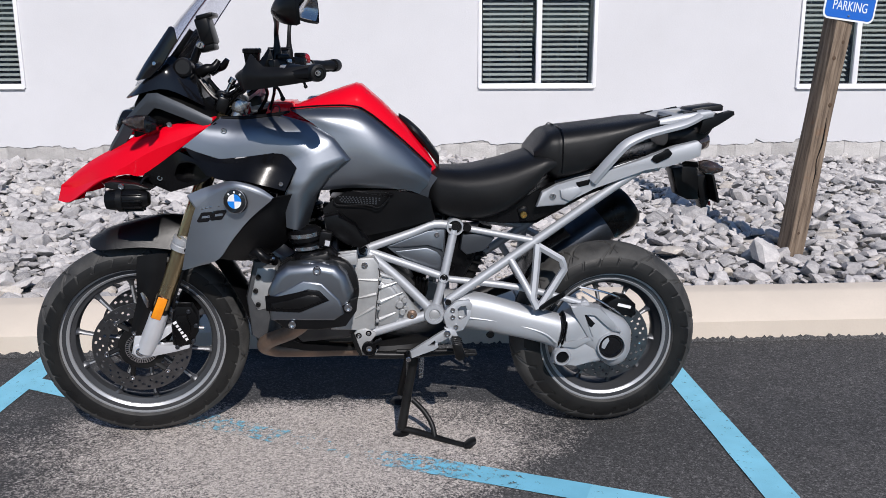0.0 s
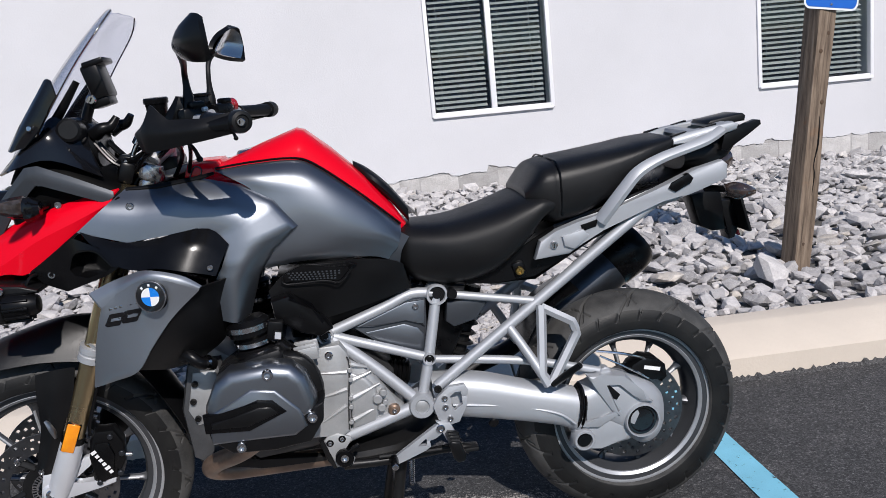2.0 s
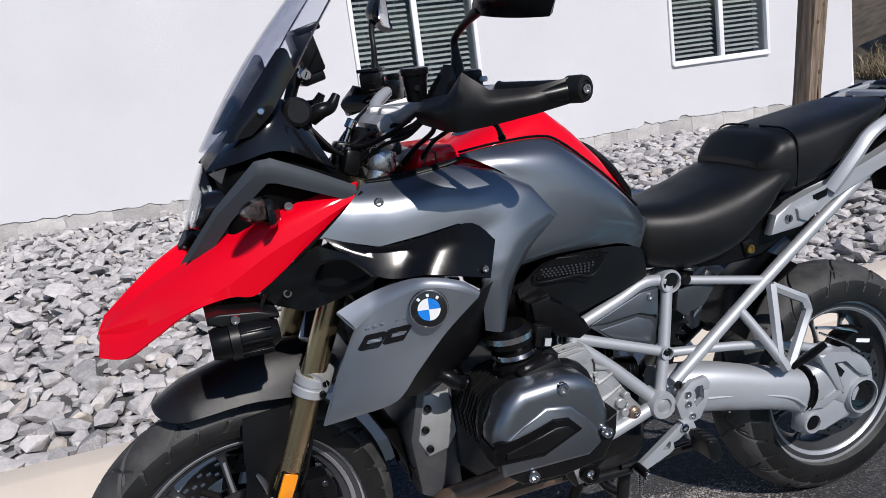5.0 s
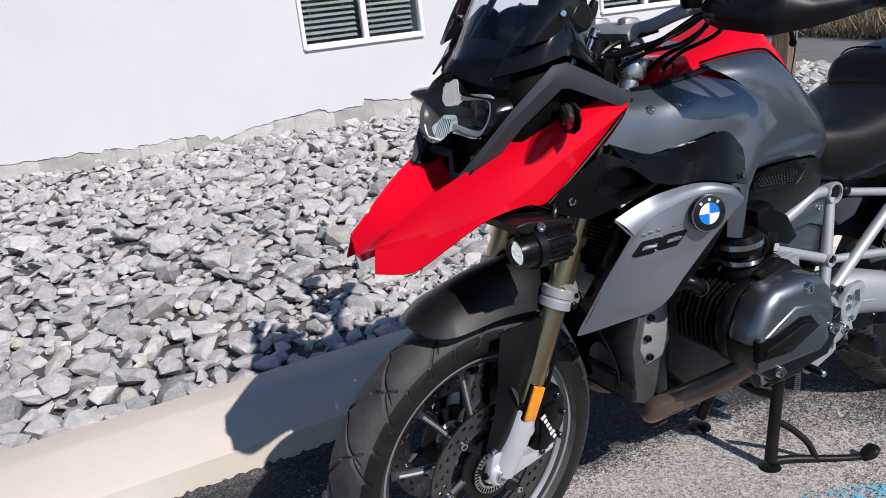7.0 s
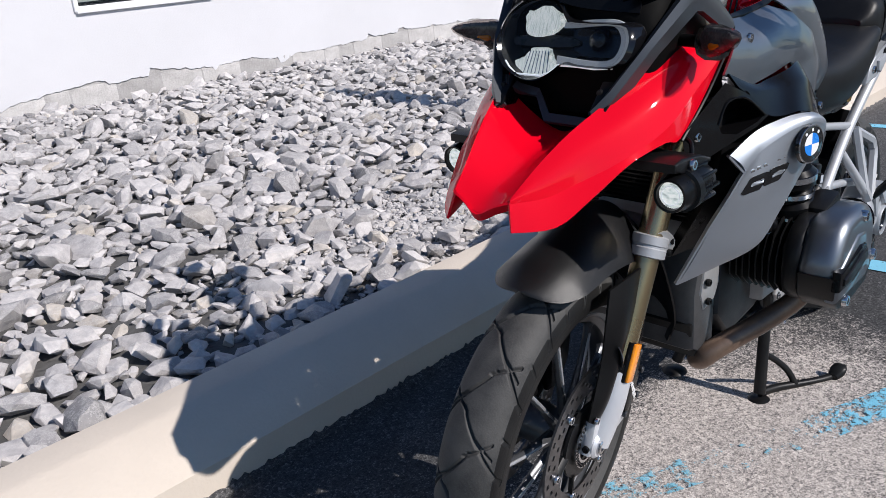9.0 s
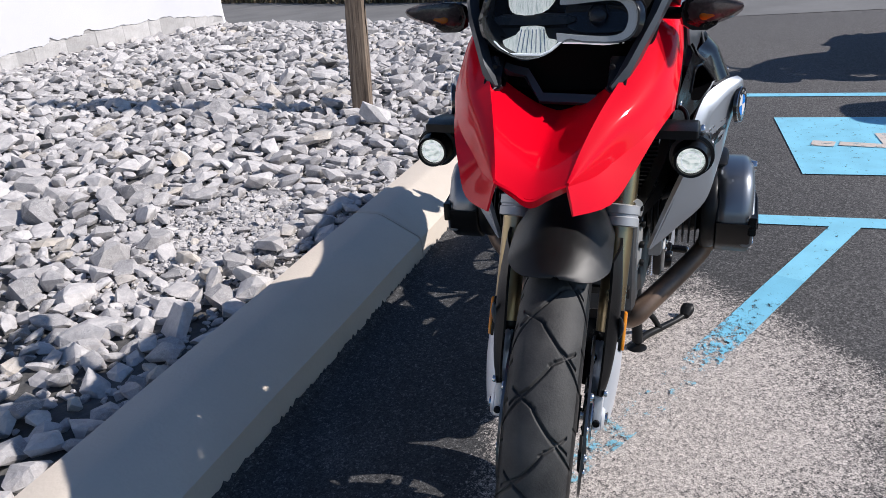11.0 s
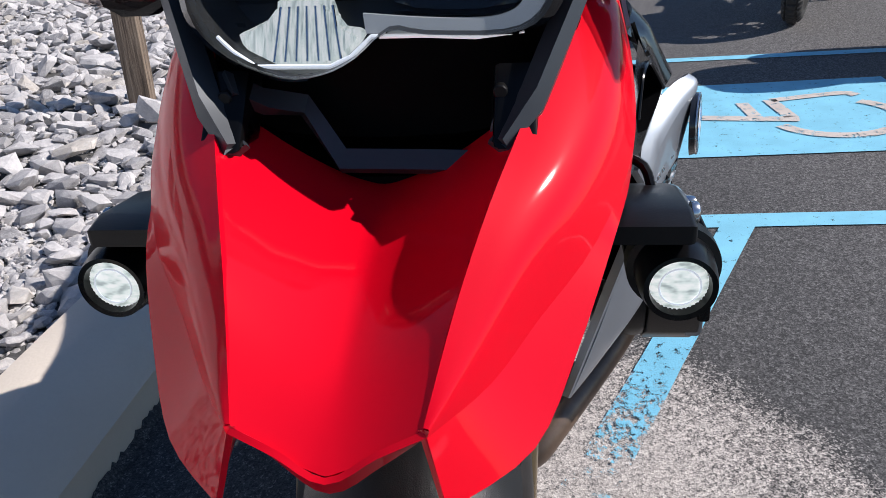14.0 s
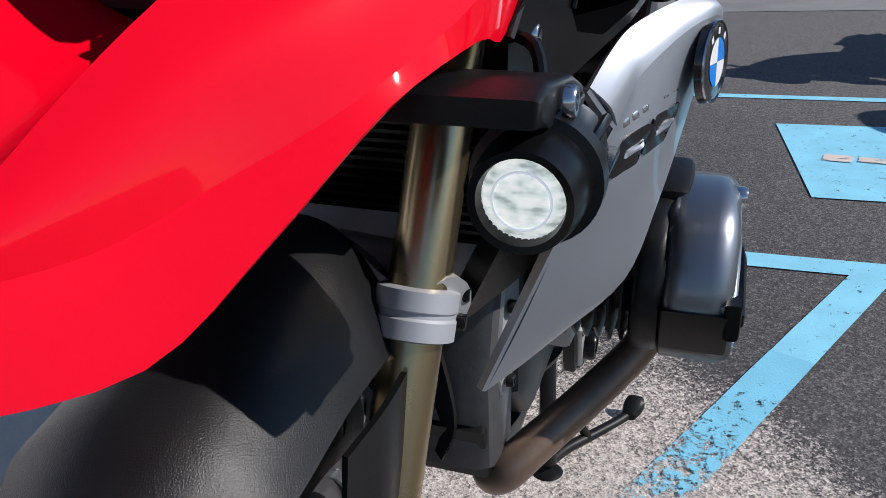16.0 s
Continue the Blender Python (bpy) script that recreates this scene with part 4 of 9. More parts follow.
def tyre(centre, R, width, ply, parent, groups, label):
    """A tyre with sidewalls and cut grooves."""
    na, nu = 1600, 112
    th = np.linspace(0, 2 * math.pi, na, endpoint=False)[:, None]
    u = np.linspace(-1, 1, nu)[None, :]
    crown = width / 2
    ang = u * radians(104)
    lat = crown * np.sin(ang) * (1 + 0.03 * np.cos(2 * ang))
    rad = R - ply * (1 - np.cos(ang * 0.86)) - 0 * th
    lat = lat + 0 * th
    depth = np.zeros((na, nu))
    pitch = 2 * math.pi / groups
    for s, shift in ((1, 0.0), (-1, 0.5)):
        uu = s * u + 0 * th
        ph = (s * 0 + th / pitch + shift - 0.95 * np.clip(uu + 0.12, 0, 1) ** 0.85)
        d = np.abs((ph + 0.5) % 1 - 0.5) * pitch * R
        depth = np.maximum(depth, np.where((uu > -0.14) & (uu < 0.77), np.clip(1.35 - d / 0.0040, 0, 1), 0))
        ph2 = th / pitch + shift + 0.42 + 0.55 * uu
        d2 = np.abs((ph2 + 0.5) % 1 - 0.5) * pitch * R
        depth = np.maximum(depth, np.where((uu > 0.06) & (uu < 0.46), np.clip(1.35 - d2 / 0.0030, 0, 1), 0))
        ph4 = th / pitch + shift + 0.42 + 0.06 - 0.60 * (uu - 0.26)
        d4 = np.abs((ph4 + 0.143 + 0.5) % 1 - 0.5) * pitch * R
        depth = np.maximum(depth, np.where((uu > 0.18) & (uu < 0.50), np.clip(1.35 - d4 / 0.0030, 0, 1), 0))
        ph3 = th / pitch * 2 + shift - 0.8 * uu
        d3 = np.abs((ph3 + 0.5) % 1 - 0.5) * pitch * R / 2
        depth = np.maximum(depth, np.where((uu > 0.58) & (uu < 0.79), np.clip(1.35 - d3 / 0.0040, 0, 1), 0))
    rad = rad - 0.0065 * depth
    rad = rad - 0.0015 * np.exp(-((np.abs(u) - 0.80) / 0.015) ** 2)
    x = centre[0] + rad * np.cos(th)
    z = centre[2] + rad * np.sin(th)
    y = -(centre[1] + lat)
    V = np.stack([x, y, z], axis=2).reshape(-1, 3)
    i = np.arange(na)[:, None] * nu + np.arange(nu - 1)[None, :]
    j = ((np.arange(na)[:, None] + 1) % na) * nu + np.arange(nu - 1)[None, :]
    Fq = np.stack([i, i + 1, j + 1, j], axis=2).reshape(-1, 4)
    inner = []
    for k in range(na):
        k2 = (k + 1) % na
        inner.append((k * nu, k2 * nu, k2 * nu + nu - 1, k * nu + nu - 1))
    me = bpy.data.meshes.new("tyre")
    me.from_pydata(V.tolist(), [], Fq.tolist() + inner)
    me.shade_smooth()
    me.materials.append(TREAD)
    me.materials.append(RUBBER)
    side = np.zeros(len(me.polygons), dtype=np.int32)
    cell = np.tile(np.abs(np.linspace(-1, 1, nu - 1)) > 0.60, na)
    side[:na * (nu - 1)] = cell
    me.polygons.foreach_set("material_index", side)
    ob = new("tyre", me)
    ob.parent = parent
    return tagged(ob, label)


def drilled_disc(centre, r0, r1, v, parent, name="brake_disc"):
    """A thin disc with rings of holes."""
    na, nr, t = 168, 13, 0.0045
    verts, faces, keep = [], [], {}
    for side in (-t / 2, t / 2):
        for k in range(na):
            a = 2 * math.pi * k / na
            for j in range(nr + 1):
                r = r0 + (r1 - r0) * j / nr
                verts.append(P((centre[0] + r * math.cos(a), v + side, centre[2] + r * math.sin(a))))
    n = nr + 1
    hole = lambda k, j: ((j in (3, 4) and k % 8 in (0, 1)) or (j in (6, 7) and k % 8 in (3, 4)) or (j in (9, 10) and k % 8 in (6, 7)))
    solid = {(k, j) for k in range(na) for j in range(nr) if not hole(k, j)}
    top = na * n
    for k, j in solid:
        k2 = (k + 1) % na
        a, b, c, d = k * n + j, k2 * n + j, k2 * n + j + 1, k * n + j + 1
        faces += [(a, b, c, d), (top + d, top + c, top + b, top + a)]
        for (k3, j3), (p, q) in (((k, j - 1), (a, b)), ((k, j + 1), (c, d)), (((k - 1) % na, j), (d, a)), ((k2, j), (b, c))):
            if (k3, j3) not in solid:
                faces.append((p, q, top + q, top + p))
    return part(name, (verts, faces), DISC, parent, "drilled steel brake disc", 60)


DISC = surface("brake_steel", (0.20, 0.20, 0.205), (0.12, 0.12, 0.125), 0.35, 1.0, 30, 400)


def wheel(name, c, r_rim, half, spokes, hub_r, hub_half, label, first, spread):
    """A cast wheel: hub, rim, pairs of spokes."""
    w = part(name, turned([(0, -hub_half), (hub_r * 0.6, -hub_half), (hub_r * 0.75, -hub_half * 0.8), (hub_r * 0.7, 0), (hub_r * 0.75, hub_half * 0.8), (hub_r * 0.6, hub_half), (0, hub_half)], c), RIM_GREY, bike, label)
    R = r_rim
    prof = [(R, -half), (R + 0.006, -half), (R + 0.010, -half + 0.003), (R + 0.008, -half + 0.008), (R - 0.006, -half + 0.014), (R - 0.018, -half * 0.55), (R - 0.024, -half * 0.2), (R - 0.024, half * 0.2), (R - 0.018, half * 0.55), (R - 0.006, half - 0.014), (R + 0.008, half - 0.008), (R + 0.010, half - 0.003), (R + 0.006, half), (R, half),
            (R - 0.012, half - 0.001), (R - 0.016, half - 0.012), (R - 0.034, half * 0.5), (R - 0.040, half * 0.2), (R - 0.040, -half * 0.2), (R - 0.034, -half * 0.5), (R - 0.016, -half + 0.012), (R - 0.012, -half + 0.001)]
    part("rim", turned(prof, c, seg=96, ring=True), RIM_GREY, w)
    for s in (1, -1):
        part("rim_edge", turned([(R + 0.002, s * half), (R + 0.0095, s * (half - 0.001)), (R + 0.0095, s * (half + 0.002)), (R + 0.006, s * (half + 0.003)), (R + 0.002, s * (half + 0.002))], c, seg=96, ring=True), MACHINED, w, "bright rim flange")
        part("rim_bead", turned([(R - 0.020, s * (half - 0.010)), (R - 0.012, s * (half - 0.0045)), (R - 0.008, s * (half - 0.0015)), (R - 0.0115, s * (half - 0.0005)), (R - 0.019, s * (half - 0.006))], c, seg=96, ring=True), MACHINED, w, "bright inner rim step")
    for k in range(spokes):
        a = 2 * math.pi * k / spokes + radians(first)
        for s in (1, -1):
            b = a + s * radians(spread)
            p = [(hub_r * 0.62, a + s * 0.42, 0.60), ((hub_r + R) * 0.42, b, 0.45), (R - 0.055, b, 0.30), (R - 0.037, b, 0.25)]
            pts = [(c[0] + r * math.cos(t), c[1] + hub_half * 0.75 * f, c[2] + r * math.sin(t)) for r, t, f in p]
            part("spoke", tube(pts, [0.014, 0.0080, 0.0085, 0.015], 8, 4, flat=0.8), RIM_GREY, w)
            # Pale raised strip stands in for the highlight along the spoke.
            top = [(x, v + 0.0065, z) for x, v, z in pts[:3]]
            part("spoke_ridge", tube(top, [0.003, 0.0035, 0.0035], 6, 4), MACHINED, w)
    return w


front_wheel = wheel("front_wheel", F_AXLE, 0.2488, 0.038, 5, 0.058, 0.062, "grey cast front wheel with paired spokes", 41, 16.5)
tyre(F_AXLE, 0.332, 0.121, 0.074, front_wheel, 15, "black road tyre with curved cut grooves, dusty")
for s in (1, -1):
    disc = drilled_disc(F_AXLE, 0.105, 0.1525, s * 0.074, front_wheel)
    part("disc_carrier", turned([(0.040, -0.003), (0.075, -0.003), (0.075, 0.003), (0.040, 0.003)], (F_AXLE[0], s * 0.072, F_AXLE[2]), seg=40, ring=True), DARK_METAL, front_wheel)
    for k in range(6):
        a = k * math.pi / 3 + 0.15
        part("carrier_arm", tube([(F_AXLE[0] + 0.07 * math.cos(a - 0.15), s * 0.072, F_AXLE[2] + 0.07 * math.sin(a - 0.15)), (F_AXLE[0] + 0.112 * math.cos(a), s * 0.074, F_AXLE[2] + 0.112 * math.sin(a))], 0.009, 8, flat=0.5), DARK_METAL, front_wheel)
        bolt("disc_bolt", (F_AXLE[0] + 0.112 * math.cos(a), s * 0.076, F_AXLE[2] + 0.112 * math.sin(a)), 0.009, front_wheel, CHROME, s)
part("speed_sensor_ring", turned([(0.036, 0.082), (0.052, 0.082), (0.052, 0.085), (0.036, 0.085)], F_AXLE, seg=60, ring=True), CHROME, front_wheel, "slotted steel sensor ring")
for k in range(40):
    a = 2 * math.pi * k / 40
    part("sensor_slot", block((F_AXLE[0] + 0.046 * math.cos(a), 0.0853, F_AXLE[2] + 0.046 * math.sin(a)), (0.009, 0.001, 0.003), (0, -math.degrees(a), 0), 0), BLACK, front_wheel)

rear_wheel = wheel("rear_wheel", R_AXLE, 0.216, 0.062, 5, 0.075, 0.07, "grey cast rear wheel with paired spokes", 10, 18)
tyre(R_AXLE, 0.317, 0.170, 0.092, rear_wheel, 14, "wide black road tyre with curved cut grooves, dusty")
drilled_disc(R_AXLE, 0.085, 0.138, 0.078, rear_wheel)


# front fork and its guards
def fork_x(z):
    return -0.7345 + (z - 0.47) * 0.41


for s in (1, -1):
    v = s * 0.099
    leg = part("fork_leg", tube([(fork_x(0.43), v, 0.43), (fork_x(1.06), v, 1.06)], 0.0250, 28), GOLD, bike, "gold anodised fork tube")
    part("slider", tube([(fork_x(0.322) - 0.006, v * 0.93, 0.318), (fork_x(0.35), v * 0.97, 0.355), (fork_x(0.40), v, 0.40), (fork_x(0.452), v, 0.452)], [0.027, 0.0285, 0.0295, 0.0285], 20, 4), WHITE_METAL, leg, "pale silver fork slider")
    part("axle_clamp", join(cyl((F_AXLE[0], s * 0.078, F_AXLE[2]), (F_AXLE[0], s * 0.108, F_AXLE[2]), 0.026), prism([(-0.842, 0.312), (-0.815, 0.292), (-0.700, 0.312), (-0.664, 0.318), (-0.660, 0.332), (-0.690, 0.336), (-0.745, 0.330), (-0.780, 0.342), (-0.790, 0.372), (-0.826, 0.376)], s * 0.080, s * 0.102, 0.005), prism([(-0.790, 0.350), (-0.768, 0.372), (-0.728, 0.398), (-0.700, 0.404), (-0.690, 0.392), (-0.720, 0.378), (-0.748, 0.352), (-0.764, 0.335)], s * 0.076, s * 0.096, 0.005)), WHITE_METAL, leg, "pale cast axle clamp reaching back to the calliper")
    bolt("axle_bolt", (F_AXLE[0], s * 0.108, F_AXLE[2]), 0.015, leg, CHROME, s)
    part("pinch_bolt", cyl((-0.846, s * 0.093, 0.326), (-0.838, s * 0.093, 0.326), 0.007, 12), BLACK, leg)
    part("dust_seal", tube([(fork_x(0.450), v, 0.450), (fork_x(0.466), v, 0.466)], 0.0285, 20), BLACK, leg)
    # clamp of the lower bridge
    part("bridge_clamp", tube([(fork_x(z), v, z) for z in (0.652, 0.654, 0.668, 0.670, 0.673, 0.675, 0.689, 0.691)], [0.027, 0.0335, 0.0335, 0.0312, 0.0312, 0.0335, 0.0335, 0.027], 28, 1, False), SILVER, leg, "pale fork bridge clamp")
    part("clamp_lug", block((fork_x(0.672) + 0.016, v + s * 0.022, 0.672), (0.024, 0.018, 0.038), (0, 23.6, 0), 0.006), SILVER, leg)
    for z in (0.661, 0.682):
        part("clamp_bolt", cyl((fork_x(z) + 0.018, v + s * 0.031, z), (fork_x(z) + 0.018, v + s * 0.039, z), 0.007, 12), BLACK, leg)
    # guard beside the tube, black
    part("fork_guard", sheet([[(-0.792, s * 0.092, 0.635), (-0.745, s * 0.104, 0.645), (-0.698, s * 0.106, 0.645)], [(-0.800, s * 0.094, 0.58), (-0.762, s * 0.113, 0.57), (-0.720, s * 0.110, 0.56)], [(-0.806, s * 0.094, 0.50), (-0.780, s * 0.115, 0.49), (-0.757, s * 0.110, 0.485)], [(-0.826, s * 0.094, 0.43), (-0.806, s * 0.110, 0.42), (-0.783, s * 0.106, 0.41)], [(-0.838, s * 0.092, 0.385), (-0.825, s * 0.100, 0.375), (-0.808, s * 0.098, 0.37)]], 4, 4, 0.005), BLACK_MATT, bike, "black plastic fork guard")
    bolt("guard_bolt", (-0.826, s * 0.101, 0.385), 0.007, bike, CHROME, s)
    part("guard_recess", tube([(-0.787, s * 0.1165, 0.525), (-0.775, s * 0.118, 0.50), (-0.772, s * 0.1165, 0.475)], [0.004, 0.009, 0.004], 10, 4, flat=0.3), GREY, bike, "grey oval inlay")
    holder = part("reflector_holder", block((fork_x(0.472) - 0.004, s * 0.118, 0.472), (0.034, 0.012, 0.078), (0, 23.6, 0), 0.003), BLACK, leg)
    part("reflector", block((fork_x(0.472) - 0.004, s * 0.126, 0.472), (0.030, 0.008, 0.074), (0, 23.6, 0), 0.003), AMBER, holder, "amber side reflector")
    # brake calliper behind the leg
    cal = part("brake_calliper", join(prism([(-0.715, 0.325), (-0.690, 0.318), (-0.655, 0.330), (-0.632, 0.372), (-0.628, 0.425), (-0.645, 0.462), (-0.69, 0.465), (-0.705, 0.44), (-0.712, 0.40)], s * 0.054, s * 0.102, 0.008), prism([(-0.706, 0.335), (-0.688, 0.328), (-0.664, 0.345), (-0.652, 0.395), (-0.662, 0.436), (-0.692, 0.436), (-0.702, 0.40)], s * 0.098, s * 0.109, 0.005)), BLACK, bike, "black four-piston brake calliper")
    for k in range(6):
        part("calliper_mark", block((-0.699 + 0.0062 * k, s * 0.1095, 0.414 - 0.0118 * k), (0.013 if k in (0, 4) else 0.009, 0.001, 0.0085), (0, -28, 0), 0), MARK_WHITE, cal, "white bar of lettering")
    for x, z in ((-0.648, 0.345), (-0.636, 0.398), (-0.655, 0.448), (-0.70, 0.328)):
        part("calliper_bolt", cyl((x, s * 0.099, z), (x, s * 0.110, z), 0.007, 12), DARK_STEEL, cal)
    part("pad_pin", cyl((-0.615, s * 0.085, 0.380), (-0.640, s * 0.085, 0.384), 0.006, 12), CHROME, cal)
    part("brake_hose", tube([(-0.70, s * 0.10, 0.46), (-0.69, s * 0.115, 0.50), (-0.668, s * 0.11, 0.56), (-0.640, s * 0.10, 0.64), (-0.60, s * 0.09, 0.75)], 0.0042, 8), BLACK, bike, "black brake hose")
part("axle", cyl((F_AXLE[0], 0.109, F_AXLE[2]), (F_AXLE[0], -0.109, F_AXLE[2]), 0.012), CHROME, bike)
part("fork_bridge", join(tube([(fork_x(0.68) + 0.005, 0.12, 0.682), (fork_x(0.68) + 0.04, 0.06, 0.690), (fork_x(0.68) + 0.045, 0.0, 0.692), (fork_x(0.68) + 0.04, -0.06, 0.690), (fork_x(0.68) + 0.005, -0.12, 0.682)], 0.022, 14, 4, flat=1.2), prism([(-0.61, 0.67), (-0.56, 0.72), (-0.40, 0.66), (-0.32, 0.60), (-0.33, 0.57), (-0.42, 0.61), (-0.55, 0.64)], -0.07, 0.07, 0.012)), CAST, bike, "cast aluminium fork bridge and wishbone")
part("spring_strut", join(tube([(-0.47, 0, 0.68), (-0.42, 0, 0.95)], 0.03, 16)), BLACK, bike)

# front mudguard
arch = []
spine = ((-0.960, 0.657), (-0.940, 0.674), (-0.885, 0.704), (-0.80, 0.728), (-0.72, 0.742), (-0.64, 0.735))
stations = [(-0.850 - 0.094 * math.cos(radians(a)), 0.088 * math.sin(radians(a)) ** 0.9, 0.004 + 0.046 * math.sin(radians(a)) ** 1.6) for a in (3, 14, 28, 44, 62, 80)] + [(-0.78, 0.089, 0.068), (-0.71, 0.090, 0.086), (-0.64, 0.088, 0.095)]
for x, w, drop in stations:
    z = float(np.interp(x, [p[0] for p in spine], [p[1] for p in spine]))
    arch.append([(x, w * f, z - drop * abs(f) ** 2.2) for f in (-1, -0.8, -0.55, -0.3, -0.1, 0, 0.1, 0.3, 0.55, 0.8, 1)])
part("front_mudguard", sheet(arch, 3, 3, 0.004, inward=(-0.78, 0, 0.4)), GUARD_PLASTIC, bike, "grained black plastic front mudguard")
rear_arch = []
for x, z, w in ((-0.64, 0.735, 0.07), (-0.56, 0.66, 0.075), (-0.50, 0.56, 0.075), (-0.455, 0.46, 0.07), (-0.445, 0.40, 0.05)):
    rear_arch.append([(x - 0.02 * abs(f) ** 2, w * f, z - 0.02 * abs(f) ** 2) for f in (-1, -0.6, 0, 0.6, 1)])
part("rear_mudguard_section", sheet(rear_arch, 4, 3, 0.004, inward=(-0.78, 0, 0.4)), BLACK, bike, "black spray guard behind the front wheel")

# the bars are turned a little to the left: all that hangs on the fork follows
STEERED = ("front_wheel", "fork_leg", "fork_guard", "guard_bolt", "guard_recess", "brake_calliper", "brake_hose", "axle", "front_mudguard")
STEER = Matrix.Translation((-0.821, 0.0150, 0.3334)) @ Matrix.Rotation(radians(2.0), 4, "X") @ Matrix.Rotation(radians(6.3), 4, Vector((0.4, 0.0, 0.9165))) @ Matrix.Translation(-Vector(P(F_AXLE)))
for ob in list(bike.children):
    if ob.name.split(".")[0] in STEERED:
        ob.matrix_basis = STEER

# ---- beak ----
for s in (1, -1):
    # inner crest, upper face, ridge and lower edge of each wing
    up = [(-1.006, 0.053, 0.857), (-0.950, 0.068, 0.900), (-0.895, 0.085, 0.937), (-0.835, 0.104, 0.968), (-0.765, 0.125, 1.005), (-0.690, 0.142, 1.034), (-0.600, 0.150, 1.052), (-0.512, 0.150, 1.068)]
    ridge = [(-1.008, 0.055, 0.852), (-0.960, 0.087, 0.853), (-0.915, 0.114, 0.868), (-0.855, 0.153, 0.893), (-0.775, 0.184, 0.928), (-0.695, 0.190, 0.972), (-0.612, 0.186, 1.005), (-0.528, 0.176, 1.040)]
    bulge = (0.003, 0.008, 0.012, 0.013, 0.013, 0.013, 0.010, 0.006)
    mid = [((a[0] + r[0]) / 2, (a[1] + r[1]) / 2 + k * 0.75, (a[2] + r[2]) / 2 + k * 0.65) for a, r, k in zip(up, ridge, bulge)]
    lo = [(-1.018, 0.065, 0.811), (-0.969, 0.112, 0.814), (-0.915, 0.139, 0.848), (-0.850, 0.164, 0.888), (-0.775, 0.183, 0.906), (-0.724, 0.184, 0.903), (-0.640, 0.184, 0.962), (-0.545, 0.174, 1.028)]
    turned_ = lambda row: [(x, s * v, z) for x, v, z in row]
    part("beak_side", join(sheet([turned_(up), turned_(mid), turned_(ridge)], 5, 4, 0.004), sheet([turned_(ridge), turned_(lo)], 2, 4, 0.004, su=False)), RED, bike, "glossy red beak wing with a creased lower facet", 30)
    part("beak_seam", tube([(x, s * (v + 0.002), z - 0.002) for x, v, z in ((-0.724, 0.184, 0.901), (-0.64, 0.184, 0.96), (-0.545, 0.175, 1.026), (-0.51, 0.166, 1.052))], 0.0028, 6, 4), BLACK, bike)
    # inner cheek of each wing tip
    part("beak_cheek", sheet([[(-1.006, s * 0.053, 0.856), (-0.97, s * 0.052, 0.862), (-0.93, s * 0.052, 0.868)], [(-1.012, s * 0.059, 0.834), (-0.97, s * 0.064, 0.836), (-0.93, s * 0.068, 0.845)], [(-1.018, s * 0.065, 0.811), (-0.97, s * 0.082, 0.814), (-0.93, s * 0.097, 0.826)]], 3, 2, 0.003), RED, bike)
centre_rows = []
for x, nose, we, ze, zm in ((-0.785, 0, 0.118, 0.980, 0.908), (-0.850, 0, 0.100, 0.958, 0.893), (-0.929, 0.002, 0.074, 0.913, 0.869), (-0.972, 0.007, 0.062, 0.882, 0.855), (-1.006, 0.012, 0.053, 0.856, 0.833)):
    half_row = [(we * f, zm + (ze - zm) * f ** 1.5, nose * (1 - f)) for f in (1, 0.8, 0.55, 0.3, 0.12)]
    centre_rows.append([(x - n, -w, z) for w, z, n in half_row] + [(x - nose, 0, zm)] + [(x - n, w, z) for w, z, n in half_row[::-1]])
part("beak_top", sheet(centre_rows, 4, 3, 0.004, inward=(-0.9, 0, 0.5)), RED, bike, "glossy red beak centre with a shallow valley", 40)
part("beak_lip", sheet([[(-1.006, 0.053, 0.855), (-1.012, 0.027, 0.845), (-1.018, 0, 0.832), (-1.012, -0.027, 0.845), (-1.006, -0.053, 0.855)], [(-0.990, 0.050, 0.842), (-1.004, 0.026, 0.832), (-1.012, 0, 0.820), (-1.004, -0.026, 0.832), (-0.990, -0.050, 0.842)]], 3, 4, 0.004), RED, bike)

# ---- headlight and its surround ----
part("cowl_backing", join(hull([(-0.755, 0, 1.02, 0.13, 0.085), (-0.74, 0, 1.03, 0.145, 0.10), (-0.70, 0, 1.06, 0.152, 0.10), (-0.62, 0, 1.07, 0.15, 0.075), (-0.50, 0, 1.03, 0.12, 0.04)], 24, 3, 3.2)), VOID_BLACK, bike, "black inner cowl")
LAMP_X = -0.818
lamp_outline = [(-0.121, 1.057), (-0.111, 1.092), (-0.088, 1.112), (-0.047, 1.121), (-0.012, 1.111), (0.006, 1.090), (0.03, 1.085), (0.104, 1.083), (0.120, 1.072), (0.124, 1.054), (0.116, 1.033), (0.093, 1.023), (0.04, 1.024), (0.016, 1.027), (-0.006, 1.011), (-0.028, 1.002), (-0.055, 1.001), (-0.090, 1.014), (-0.113, 1.034)]


